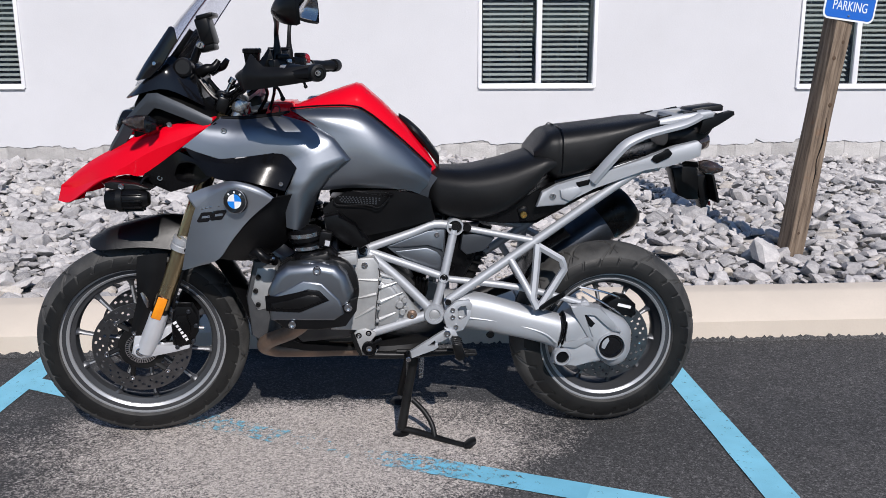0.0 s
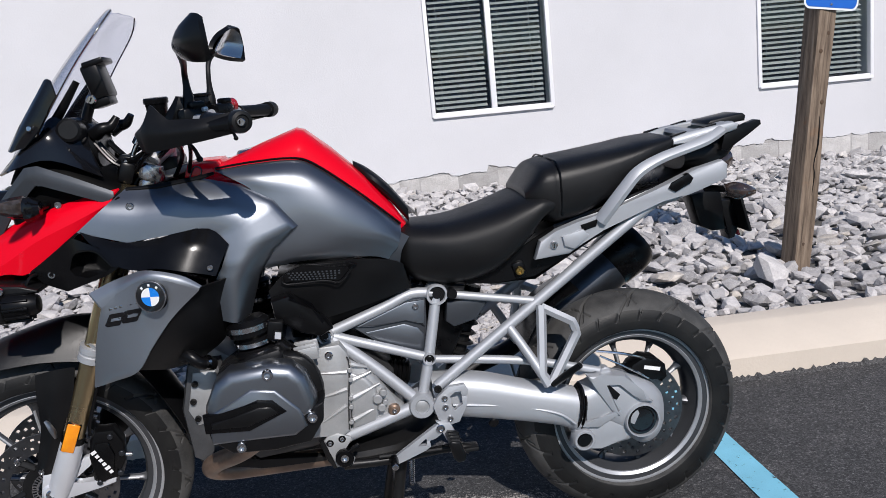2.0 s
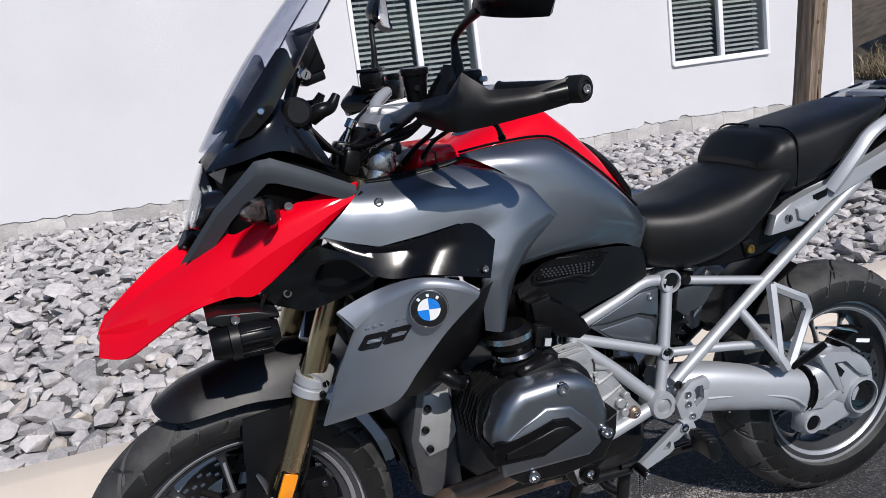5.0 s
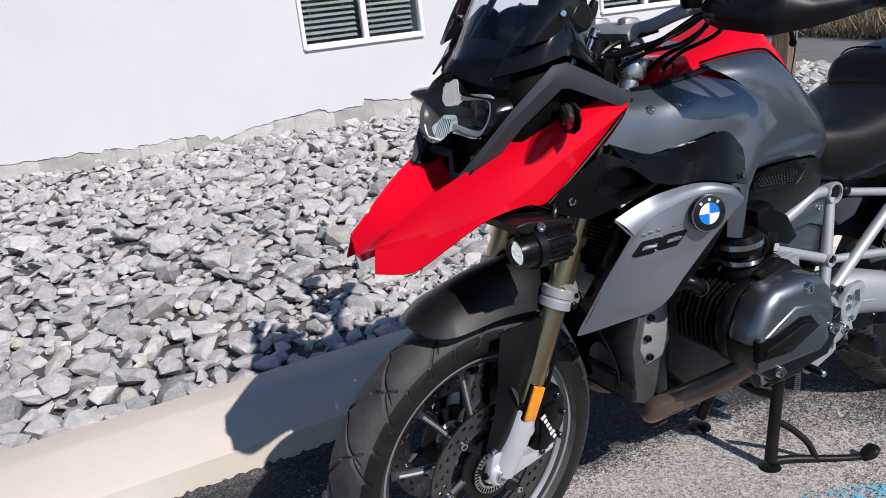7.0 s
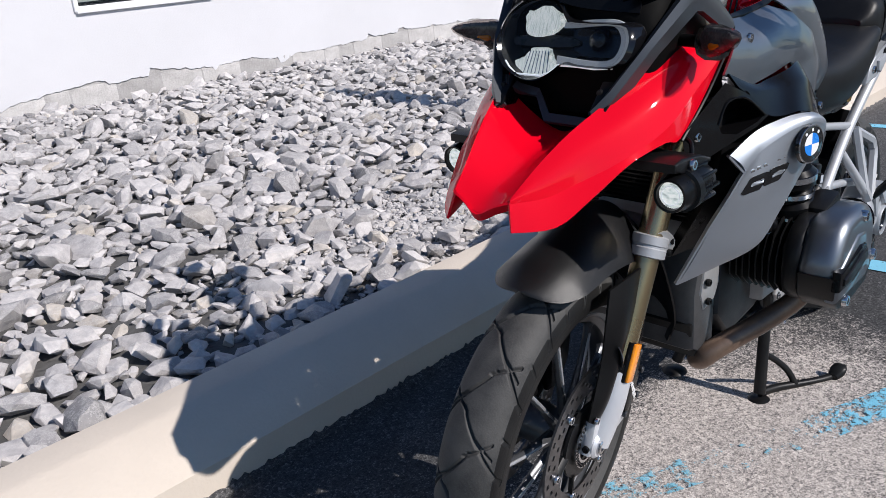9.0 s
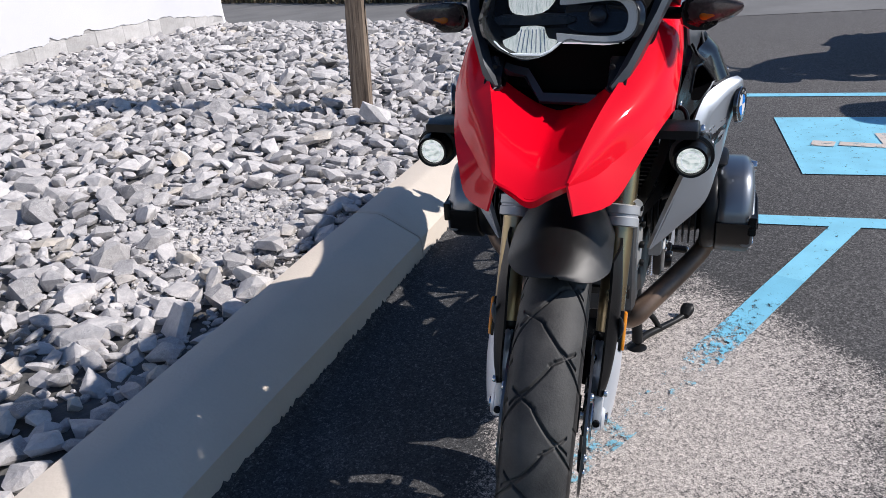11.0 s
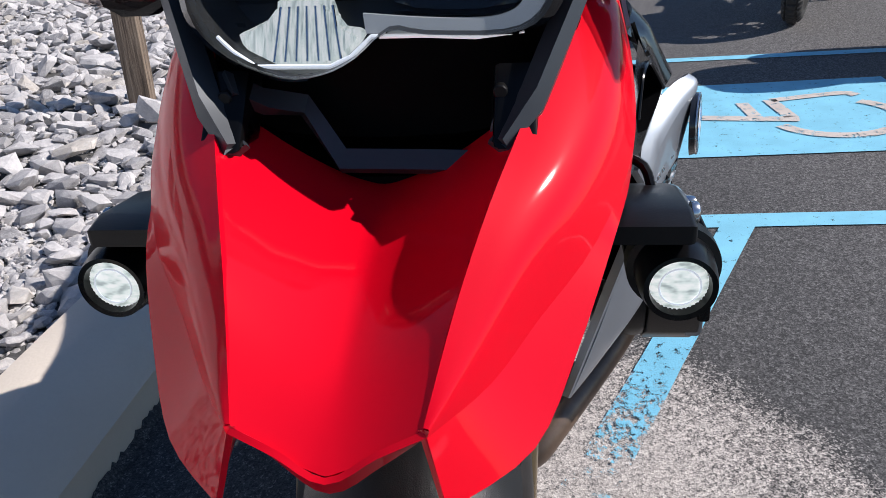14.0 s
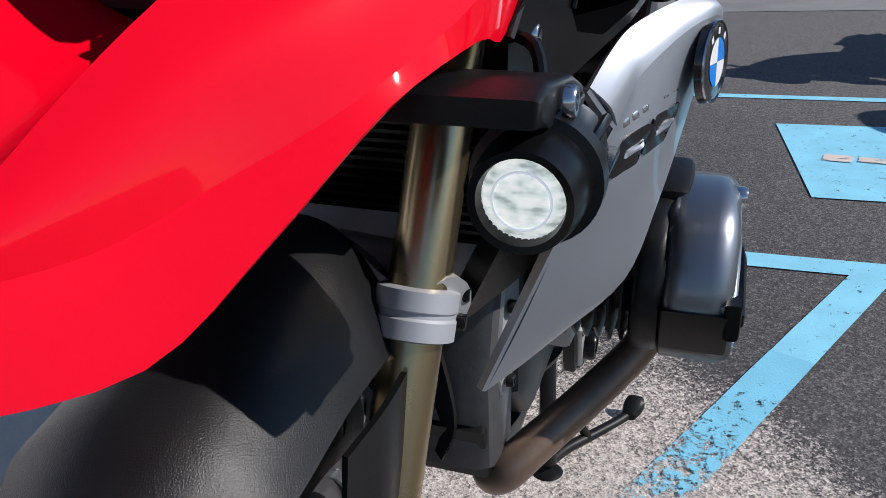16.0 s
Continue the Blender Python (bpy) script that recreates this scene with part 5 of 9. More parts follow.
def front_plate(outline, x0, x1, bevel, slope=0.45):
    """A plate that faces forward, cut to an outline of (left, up), raked back with height."""
    b = bmesh.new()
    pts = spline([*outline, outline[0]], 3)[:-1]
    lo = [b.verts.new(P((x0 + (z - 1.0) * slope, v, z))) for v, z in pts]
    hi = [b.verts.new(P((x1 + (z - 1.0) * slope, v, z))) for v, z in pts]
    f0, f1 = b.faces.new(lo), b.faces.new(hi[::-1])
    for i in range(len(pts)):
        j = (i + 1) % len(pts)
        b.faces.new((lo[i], lo[j], hi[j], hi[i]))
    if bevel:
        bmesh.ops.bevel(b, geom=list(f1.edges) + list(f0.edges), offset=bevel, segments=2, affect="EDGES", clamp_overlap=True)
    b.verts.index_update()
    out = [tuple(v.co) for v in b.verts], [tuple(v.index for v in f.verts) for f in b.faces]
    b.free()
    return out


def lamp_ring(outline, x):
    return [P((x + (z - 1.0) * 0.45, v, z)) for v, z in spline([*outline, outline[0]], 3)[:-1]]


def grown(outline, k):
    return [(0.004 + (v - 0.004) * k, 1.056 + (z - 1.056) * k) for v, z in outline]


def lamp_band(outer, inner, x, thick=0.004):
    """A flat band between two open lines of (left, up), raked like the lamp."""
    o, i = spline(outer, 4), spline(inner, 4)
    return skin([[P((x + d + (z - 1.0) * 0.45, v, z)) for v, z, d in ((*p, 0), (*q, 0), (*q, thick), (*p, thick))] for p, q in zip(o, i)])


# an open black bowl with a grey inside, the reflectors deep in it, and one clear cover
shell_ = skin([lamp_ring(grown(lamp_outline, 1.09), LAMP_X + 0.075), lamp_ring(grown(lamp_outline, 1.09), LAMP_X + 0.004), lamp_ring(grown(lamp_outline, 1.03), LAMP_X - 0.004), lamp_ring(grown(lamp_outline, 1.0), LAMP_X + 0.004)], True, False)
headlight = part("headlight", shell_, BLACK_GLOSS, bike, "asymmetric headlight behind one clear cover, low beam lit")
n_ = len(lamp_outline) * 3
bowl_ = skin([lamp_ring(grown(lamp_outline, 1.0), LAMP_X + 0.004), lamp_ring(grown(lamp_outline, 0.97), LAMP_X + 0.030), lamp_ring(grown(lamp_outline, 0.90), LAMP_X + 0.046)], True, False)
part("lamp_bowl", (bowl_[0], bowl_[1] + [tuple(range(2 * n_, 3 * n_))]), LAMP_GREY, headlight, "smoky grey lamp bowl")
fan = [(-0.0865, 1.0985), (-0.0700, 1.1080), (-0.0245, 1.1065), (-0.0105, 1.0925), (-0.0115, 1.0810), (-0.0290, 1.0640), (-0.0720, 1.0620), (-0.0865, 1.0755)]
part("upper_reflector", front_plate(fan, LAMP_X + 0.030, LAMP_X + 0.013, 0.006), STREAKED, headlight, "lit faceted upper lamp chamber")
fan = [(-0.064, 1.043), (-0.026, 1.042), (-0.026, 1.027), (-0.002, 1.021), (-0.026, 1.003), (-0.072, 1.004), (-0.092, 1.023), (-0.068, 1.027)]
part("lower_reflector", front_plate(fan, LAMP_X + 0.030, LAMP_X + 0.013, 0.004), STREAKED, headlight, "bright fluted lower lamp chamber")
for k in range(7):
    v = -0.064 + k * 0.0064
    part("flute", tube([(LAMP_X + 0.012 + (z - 1.0) * 0.45, v * 0.94 + (v + 0.045) * 0.25 * (1.04 - z) / 0.03, z) for z in (1.040, 1.022, 1.006)], 0.0011, 6, 3), REFLECTOR, headlight)
part("lamp_divider", front_plate([(-0.104, 1.046), (0.012, 1.046), (0.012, 1.060), (-0.104, 1.060)], LAMP_X + 0.044, LAMP_X + 0.024, 0.002), LAMP_GREY, headlight, "grey web between the chambers")
part("high_beam", front_plate([(0.009, 1.078), (0.10, 1.076), (0.110, 1.055), (0.100, 1.034), (0.030, 1.034), (0.004, 1.048)], LAMP_X + 0.044, LAMP_X + 0.030, 0.004), BLACK_GLOSS, headlight, "dark unlit high beam chamber")
part("high_beam_lens", turned([(0, -0.012), (0.010, -0.010), (0.0165, -0.004), (0.0185, 0.004), (0.0185, 0.014)], (LAMP_X + 0.048, 0.060, 1.056), (1, 0, 0.1), 32), BLACK_GLOSS, headlight, "deep dark glass of the high beam")
ring_out = [(0.000, 1.0850), (0.023, 1.0869), (0.054, 1.0900), (0.093, 1.0900), (0.115, 1.0800), (0.1225, 1.0600), (0.1200, 1.0380), (0.1065, 1.0225), (0.0738, 1.0190), (0.0388, 1.0215), (0.000, 1.0230)]
ring_in = [(0.000, 1.0765), (0.023, 1.0772), (0.054, 1.0800), (0.089, 1.0810), (0.1046, 1.0700), (0.1092, 1.0551), (0.1046, 1.0390), (0.0931, 1.0320), (0.0738, 1.0300), (0.0388, 1.0315), (-0.002, 1.0352)]
part("light_guide", lamp_band(ring_out, ring_in, LAMP_X + 0.006), GUIDE, headlight, "frosted light guide round the high beam")
part("guide_rim", tube([(LAMP_X + 0.004 + (z - 1.0) * 0.45, v, z) for v, z in ((-0.1030, 1.0245), (-0.0925, 1.0150), (-0.0755, 1.0050), (-0.0240, 1.0040), (-0.0100, 1.0095), (0.0043, 1.0215), (0.0390, 1.0210), (0.0740, 1.0190), (0.1060, 1.0215))], [0.0014, 0.0018, 0.0018, 0.0018, 0.0018, 0.0016, 0.0014, 0.0014, 0.0010], 8, 3, False), LAMP_DIM, headlight, "thin bright rim along the lower edge")
cover = part("lamp_cover", front_plate(lamp_outline, LAMP_X - 0.006, LAMP_X - 0.009, 0.001), LENS, headlight, "clear cover")
cover.visible_shadow = False
for v, z in ((-0.10, 0.985), (0.09, 0.985)):
    part("cowl_screw", cyl((-0.80 + (z - 1) * 0.4, v, z), (-0.812 + (z - 1) * 0.4, v, z), 0.005, 10), DARK_METAL, bike)

for s in (1, -1):
    top = [(-0.846, 0.092, 0.962), (-0.826, 0.114, 0.990), (-0.770, 0.150, 1.062), (-0.694, 0.178, 1.135), (-0.666, 0.181, 1.137), (-0.600, 0.178, 1.106), (-0.520, 0.170, 1.064)]
    low = [(-0.838, 0.094, 0.946), (-0.806, 0.117, 0.960), (-0.745, 0.152, 1.036), (-0.678, 0.180, 1.094), (-0.662, 0.182, 1.092), (-0.600, 0.180, 1.066), (-0.540, 0.174, 1.040)]
    part("headlight_brace", sheet([[(x, v * s, z) for x, v, z in top], [(x, v * s + 0.004 * s, (z + z2) / 2) for (x, v, z), (_, _, z2) in zip(top, low)], [(x, v * s, z) for x, v, z in low]], 2, 3, 0.016, sv=False, su=False), GREY_DARK, bike, "dark grey strut beside the headlight", 25)
part("lower_brow", sheet([[(-0.800, -0.108, 0.995), (-0.790, -0.085, 0.980), (-0.768, -0.057, 0.971), (-0.782, -0.026, 0.932), (-0.785, 0.080, 0.930), (-0.776, 0.094, 0.968), (-0.800, 0.112, 0.985)], [(-0.812, -0.100, 0.982), (-0.800, -0.080, 0.968), (-0.776, -0.060, 0.960), (-0.792, -0.030, 0.920), (-0.795, 0.084, 0.918), (-0.786, 0.100, 0.956), (-0.812, 0.108, 0.972)]], 2, 2, 0.010, su=False, sv=False, inward=(-0.7, 0, 1.0)), GREY_DARK, bike, "dark grey trim bar under the headlight", 25)
# Two added blocks, near black in place of the voids' shade.
part("side_void", prism([(-0.745, 0.93), (-0.735, 1.04), (-0.70, 1.05), (-0.70, 0.93)], -0.140, -0.080, 0.004), VOID_BLACK, bike, "added black filler for the dark void beside the headlight")
part("void_panel", prism([(-0.785, 0.914), (-0.72, 0.925), (-0.70, 1.0), (-0.69, 1.0), (-0.69, 0.89), (-0.785, 0.89)], -0.105, 0.110, 0.004), VOID_BLACK, bike, "added black filler for the dark void under the headlight")
for s in (1, -1):
    part("brace_gusset", prism([(-0.845, 0.955), (-0.80, 1.0), (-0.765, 0.985), (-0.80, 0.95)], s * 0.085, s * 0.115, 0.004), BLACK, bike)
    wedge = [(-0.688, s * 0.206, 1.052, 0.022, 0.023), (-0.697, s * 0.213, 1.053, 0.025, 0.026), (-0.714, s * 0.236, 1.057, 0.022, 0.0225), (-0.729, s * 0.257, 1.061, 0.015, 0.015), (-0.738, s * 0.270, 1.064, 0.008, 0.008), (-0.742, s * 0.276, 1.065, 0.002, 0.002)]
    sig = part("turn_signal", hull(wedge, 8, 2, 2.4, False), SIGNAL_GLASS, bike, "wedge-shaped smoked turn signal with an amber bulb on a black stalk", 25)
    part("signal_core", hull([(x + 0.003, v, z, w * 0.78, h * 0.78) for x, v, z, w, h in wedge], 10, 2, 2.2, False), SIGNAL_CORE, sig, "faceted smoky reflector", 20)
    part("amber_bulb", hull([(-0.704, s * 0.216, 1.046, 0.004, 0.004), (-0.709, s * 0.220, 1.046, 0.0065, 0.006), (-0.713, s * 0.226, 1.047, 0.0050, 0.004), (-0.718, s * 0.234, 1.049, 0.002, 0.002)], 14, 3, 2), AMBER, sig, "amber bulb")
    part("signal_body", hull([(-0.668, s * 0.200, 1.047, 0.014, 0.016), (-0.682, s * 0.208, 1.048, 0.029, 0.027), (-0.692, s * 0.214, 1.048, 0.031, 0.027)], 10, 2, 2.4, False), BLACK_GLOSS, sig, "", 25)
    part("signal_stalk", tube([(-0.67, s * 0.13, 1.05), (-0.675, s * 0.17, 1.048), (-0.69, s * 0.212, 1.048)], 0.010, 12), BLACK, sig)
    bolt("signal_screw", (-0.645, s * 0.155, 1.045), 0.009, bike, CHROME, s)

# ---- windscreen ----
screen = []
for x, z, w, back in ((-0.775, 1.150, 0.115, 0.060), (-0.742, 1.200, 0.155, 0.080), (-0.690, 1.272, 0.176, 0.085), (-0.622, 1.352, 0.168, 0.075), (-0.556, 1.420, 0.148, 0.062), (-0.518, 1.456, 0.112, 0.045), (-0.508, 1.464, 0.050, 0.012)):
    screen.append([(x + back * abs(f) ** 1.8, w * f, z) for f in (-1, -0.6, 0, 0.6, 1)])
ws = part("windscreen", sheet(screen, 4, 4, 0.004), SCREEN, bike, "tall clear windscreen with a scooped edge")
ws.visible_shadow = False
for s in (1, -1):
    part("screen_edge", tube([(x + b, s * w, z) for x, z, w, b in ((-0.775, 1.150, 0.116, 0.060), (-0.742, 1.200, 0.156, 0.080), (-0.690, 1.272, 0.177, 0.085), (-0.622, 1.352, 0.169, 0.075), (-0.556, 1.420, 0.149, 0.062), (-0.518, 1.456, 0.113, 0.045))], 0.0018, 6, 4), SMOKE, ws, "dark cut edge of the screen")
    part("wind_deflector", sheet([[(-0.738, s * 0.130, 1.172), (-0.725, s * 0.150, 1.171), (-0.688, s * 0.165, 1.178)], [(-0.700, s * 0.145, 1.222), (-0.680, s * 0.168, 1.222), (-0.648, s * 0.178, 1.214)], [(-0.655, s * 0.155, 1.278), (-0.637, s * 0.175, 1.278), (-0.618, s * 0.180, 1.258)], [(-0.622, s * 0.165, 1.318), (-0.608, s * 0.178, 1.315), (-0.600, s * 0.181, 1.280)]], 4, 4, 0.006), BLACK_GLOSS, bike, "gloss black wind deflector")
    part("screen_arm", tube([(-0.72, s * 0.10, 1.13), (-0.64, s * 0.105, 1.22), (-0.575, s * 0.10, 1.31)], [0.014, 0.012, 0.008], 10, 4, flat=0.5), BLACK, bike, "black screen support arm")
    part("screen_screw", cyl((-0.662, s * 0.160, 1.215), (-0.668, s * 0.181, 1.218), 0.006, 12), CHROME, bike)
    part("cockpit_side", sheet([[(-0.775, s * 0.105, 1.12), (-0.715, s * 0.160, 1.135), (-0.64, s * 0.165, 1.145), (-0.545, s * 0.135, 1.095)], [(-0.735, s * 0.10, 1.160), (-0.69, s * 0.150, 1.185), (-0.63, s * 0.15, 1.20), (-0.565, s * 0.12, 1.14)], [(-0.70, s * 0.085, 1.19), (-0.655, s * 0.12, 1.225), (-0.625, s * 0.115, 1.235), (-0.575, s * 0.09, 1.18)]], 4, 4, 0.005), BLACK_GLOSS, bike, "dark glossy cockpit fairing")
part("headlight_hood", sheet([[(-0.755, -0.105, 1.122), (-0.772, -0.05, 1.128), (-0.765, 0.02, 1.108), (-0.750, 0.12, 1.098)], [(-0.735, -0.12, 1.145), (-0.750, -0.04, 1.155), (-0.745, 0.04, 1.150), (-0.730, 0.12, 1.135)], [(-0.70, -0.13, 1.170), (-0.715, -0.04, 1.18), (-0.715, 0.04, 1.178), (-0.70, 0.13, 1.165)]], 4, 4, 0.005), BLACK, bike, "black hood over the headlight")

# ---- cockpit ----
dash = part("instrument_panel", hull([(-0.66, 0, 1.16, 0.07, 0.03), (-0.635, 0, 1.18, 0.085, 0.05), (-0.595, 0, 1.17, 0.085, 0.055), (-0.565, 0, 1.155, 0.075, 0.045)], 20, 4, 3), BLACK, bike, "black instrument panel behind the screen")
for s in (1, -1):
    part("dial_pod", cyl((-0.60, s * 0.055, 1.185), (-0.585, s * 0.06, 1.195), 0.033, 24), BLACK, dash)
    part("cockpit_hook", tube([(-0.565, s * 0.07, 1.19), (-0.545, s * 0.08, 1.20), (-0.525, s * 0.075, 1.205), (-0.51, s * 0.07, 1.225)], [0.018, 0.015, 0.012, 0.008], 10), BLACK, dash)
cradle = part("device_cradle", join(block((-0.548, 0.02, 1.308), (0.040, 0.085, 0.080), (0, -14, 0), 0.006), block((-0.545, 0.02, 1.350), (0.05, 0.09, 0.014), (0, -14, 0), 0.004), block((-0.545, 0.02, 1.262), (0.045, 0.075, 0.024), (0, -14, 0), 0.005)), BLACK, bike, "black lockable device cradle")
part("cradle_lock", turned([(0, 0.009), (0.009, 0.009), (0.012, 0.006), (0.013, 0), (0.013, -0.03), (0, -0.03)], (-0.561, 0.058, 1.268), (0, 1, 0), 20), CHROME, cradle, "steel lock barrel with a key slot")
part("key_slot", block((-0.561, 0.0685, 1.268), (0.002, 0.002, 0.011), (0, 25, 0), 0), BLACK, cradle)
part("cradle_arm", tube([(-0.60, 0.02, 1.20), (-0.585, 0.02, 1.24), (-0.565, 0.02, 1.28)], 0.012, 10), BLACK, bike)
part("cable_loom", join(*[tube([(-0.57, v, 1.17), (-0.53, v * 1.2, 1.12), (-0.49, v * 1.1, 1.10), (-0.46, v, 1.06 + k * 0.012)], 0.005, 8) for k, v in enumerate((0.05, 0.07, 0.035, -0.05, -0.03))]), BLACK, bike, "black cables behind the cockpit")

pod = part("horn_pod", turned([(0, 0.016), (0.020, 0.016), (0.026, 0.012), (0.028, 0.0), (0.028, -0.05), (0, -0.05)], (-0.600, 0.130, 1.205), (0.1, 1, 0.1), 32), BLACK_MATT, bike, "round black pod beside the dials", 20)
part("pod_bracket", tube([(-0.600, 0.10, 1.185), (-0.585, 0.115, 1.145), (-0.560, 0.12, 1.105)], [0.020, 0.024, 0.012], 12, 4, flat=0.6), BLACK, bike)
for k, pts in enumerate(([(-0.33, 0.20, 1.20), (-0.40, 0.17, 1.155), (-0.47, 0.10, 1.13), (-0.53, 0.06, 1.12)], [(-0.34, 0.18, 1.19), (-0.41, 0.12, 1.135), (-0.47, 0.05, 1.10), (-0.51, 0.06, 1.05)], [(-0.33, -0.19, 1.20), (-0.42, -0.12, 1.15), (-0.48, -0.04, 1.12), (-0.53, 0.02, 1.10)], [(-0.38, 0.10, 1.16), (-0.46, 0.06, 1.14), (-0.51, 0.06, 1.10), (-0.51, 0.05, 1.03)])):
    part("control_cable", tube(pts, (0.0045, 0.006, 0.004, 0.005)[k], 8, 6), CHROME if k == 2 else BLACK, bike, "bright braided hose" if k == 2 else "")
part("cable_block", block((-0.505, 0.085, 1.095), (0.035, 0.03, 0.05), (0, 20, 10), 0.008), BLACK, bike)

# handlebar
bar_line = [(-0.405, 0.0, 1.165), (-0.400, 0.09, 1.168), (-0.375, 0.15, 1.19), (-0.335, 0.205, 1.205), (-0.275, 0.30, 1.203), (-0.200, 0.415, 1.198)]
full = [(p[0], -p[1], p[2]) for p in bar_line[:0:-1]] + bar_line
handlebar = part("handlebar", tube(full, 0.0125, 14, 5), SILVER, bike, "silver tapered handlebar")
part("top_yoke", join(prism([(-0.475, 1.055), (-0.42, 1.065), (-0.37, 1.085), (-0.37, 1.10), (-0.42, 1.09), (-0.48, 1.08)], -0.068, 0.068, 0.006), cyl((-0.44, 0.0, 1.03), (-0.43, 0.0, 1.12), 0.03)), CAST, bike, "cast top yoke")
for s in (1, -1):
    part("fork_cap", join(turned([(0.023, 0.0), (0.023, 0.012), (0.017, 0.016), (0.017, 0.026), (0.026, 0.030), (0.029, 0.040), (0.027, 0.056), (0.018, 0.064), (0.008, 0.066), (0, 0.066)], (-0.456, s * 0.094, 1.044), (0.22, 0, 1), 32)), FORK_STEEL, bike, "turned steel fork cap")
    part("bar_clamp", join(cyl((-0.412, s * 0.045, 1.095), (-0.405, s * 0.045, 1.160), 0.014, 16), block((-0.405, s * 0.045, 1.168), (0.046, 0.030, 0.038), (0, 8, 0), 0.010)), CAST, bike, "cast handlebar clamp")
    d = Vector((0.075, s * 0.115, -0.005)).normalized()
    g0, g1 = Vector((-0.275, s * 0.30, 1.203)), Vector((-0.205, s * 0.408, 1.1985))
    part("grip", tube([g0, g0.lerp(g1, 0.1), g0.lerp(g1, 0.92), g1], [0.0185, 0.0165, 0.0165, 0.019], 18, 3), BLACK_MATT, handlebar, "ribbed black rubber grip")
    pod = part("switch_pod", join(block((-0.318, s * 0.235, 1.208), (0.055, 0.062, 0.046), (0, 0, s * -57 + 90), 0.008), block((-0.302, s * 0.245, 1.235), (0.03, 0.03, 0.018), (0, 0, s * -57 + 90), 0.005)), BLACK, handlebar, "black switch pod")
    part("switch", block((-0.285, s * 0.252, 1.226), (0.012, 0.018, 0.01), (0, 0, s * 33), 0.003), RED_LENS if s < 0 else WHITE_METAL, pod, "red starter switch" if s < 0 else "")
    part("lever", tube([(-0.345, s * 0.225, 1.20), (-0.345, s * 0.27, 1.198), (-0.318, s * 0.34, 1.19), (-0.275, s * 0.405, 1.182)], [0.009, 0.007, 0.006, 0.007], 10, 4), DARK_METAL, handlebar, "black hand lever")
    if s > 0:
        cup = part("clutch_reservoir", turned([(0, 0.0), (0.017, 0.0), (0.019, 0.006), (0.0235, 0.046), (0.026, 0.047), (0.0265, 0.056), (0.024, 0.059), (0, 0.060)], (-0.392, 0.196, 1.200), (0, 0.05, 1), 24), BLACK, handlebar, "black clutch fluid cup with a lid")
        part("cup_window", cyl((-0.396, 0.216, 1.224), (-0.397, 0.221, 1.224), 0.006, 14), BLACK_GLOSS, cup)
        part("mirror_clamp", tube([(-0.372, 0.214, 1.192), (-0.352, 0.222, 1.206), (-0.340, 0.226, 1.232), (-0.334, 0.227, 1.256)], [0.016, 0.026, 0.020, 0.011], 8, 2, False), BLACK, handlebar, "tapered black mirror clamp")
    else:
        part("fluid_reservoir", join(block((-0.365, s * 0.205, 1.235), (0.048, 0.05, 0.042), (0, 0, s * 30), 0.008), block((-0.365, s * 0.205, 1.258), (0.054, 0.056, 0.008), (0, 0, s * 30), 0.003)), BLACK, handlebar, "black fluid reservoir")
    part("lever_tip", join(tube([(-0.318, s * 0.33, 1.165), (-0.304, s * 0.34, 1.150), (-0.297, s * 0.34, 1.132)], [0.005, 0.004, 0.005], 8, 4), turned([(0, -0.007), (0.005, -0.005), (0.0075, 0), (0.005, 0.005), (0, 0.007)], (-0.296, s * 0.34, 1.128), (0, 0, 1), 16)), BLACK, handlebar, "ball end of the lever")
    part("fork_collar", turned([(0.024, -0.002), (0.032, 0.0), (0.032, 0.012), (0.024, 0.014)], (-0.460, s * 0.094, 1.036), (0.22, 0, 1), 28, True), BLACK, bike)
    # hand guard
    fin_ = 1.246 if s > 0 else 1.225
    guard = part("hand_guard", sheet([[(-0.372, s * 0.215, 1.203), (-0.408, s * 0.275, 1.206), (-0.385, s * 0.345, 1.214), (-0.370, s * 0.376, fin_), (-0.335, s * 0.398, 1.214), (-0.270, s * 0.422, 1.211), (-0.200, s * 0.430, 1.220)], [(-0.390, s * 0.222, 1.188), (-0.428, s * 0.284, 1.187), (-0.410, s * 0.350, 1.190), (-0.390, s * 0.384, 1.196), (-0.345, s * 0.412, 1.190), (-0.275, s * 0.434, 1.191), (-0.195, s * 0.437, 1.200)], [(-0.378, s * 0.216, 1.173), (-0.416, s * 0.282, 1.165), (-0.404, s * 0.348, 1.156), (-0.388, s * 0.378, 1.152), (-0.338, s * 0.404, 1.158), (-0.270, s * 0.424, 1.168), (-0.205, s * 0.430, 1.178)]], 4, 4, 0.007, sv=False), BLACK_MATT, bike, "black hand guard with a raised fin", 35)
    part("guard_bar", tube([(-0.355, s * 0.205, 1.178), (-0.385, s * 0.25, 1.18), (-0.372, s * 0.33, 1.182), (-0.31, s * 0.405, 1.19), (-0.202, s * 0.425, 1.199)], [0.011, 0.011, 0.010, 0.012, 0.020], 10, 4, flat=0.9), BLACK, guard)
    part("bar_end", turned([(0, 0.019), (0.007, 0.019), (0.008, 0.015), (0.012, 0.015), (0.014, 0.018), (0.0205, 0.016), (0.0225, 0.008), (0.0225, -0.015), (0, -0.015)], (-0.197, s * 0.432, 1.1985), (0.42, s * 0.9, 0), 28), DARK_METAL, guard, "steel bar end weight")
    bolt("bar_end_bolt", (-0.192, s * 0.449, 1.1985), 0.008, guard, CHROME, s)
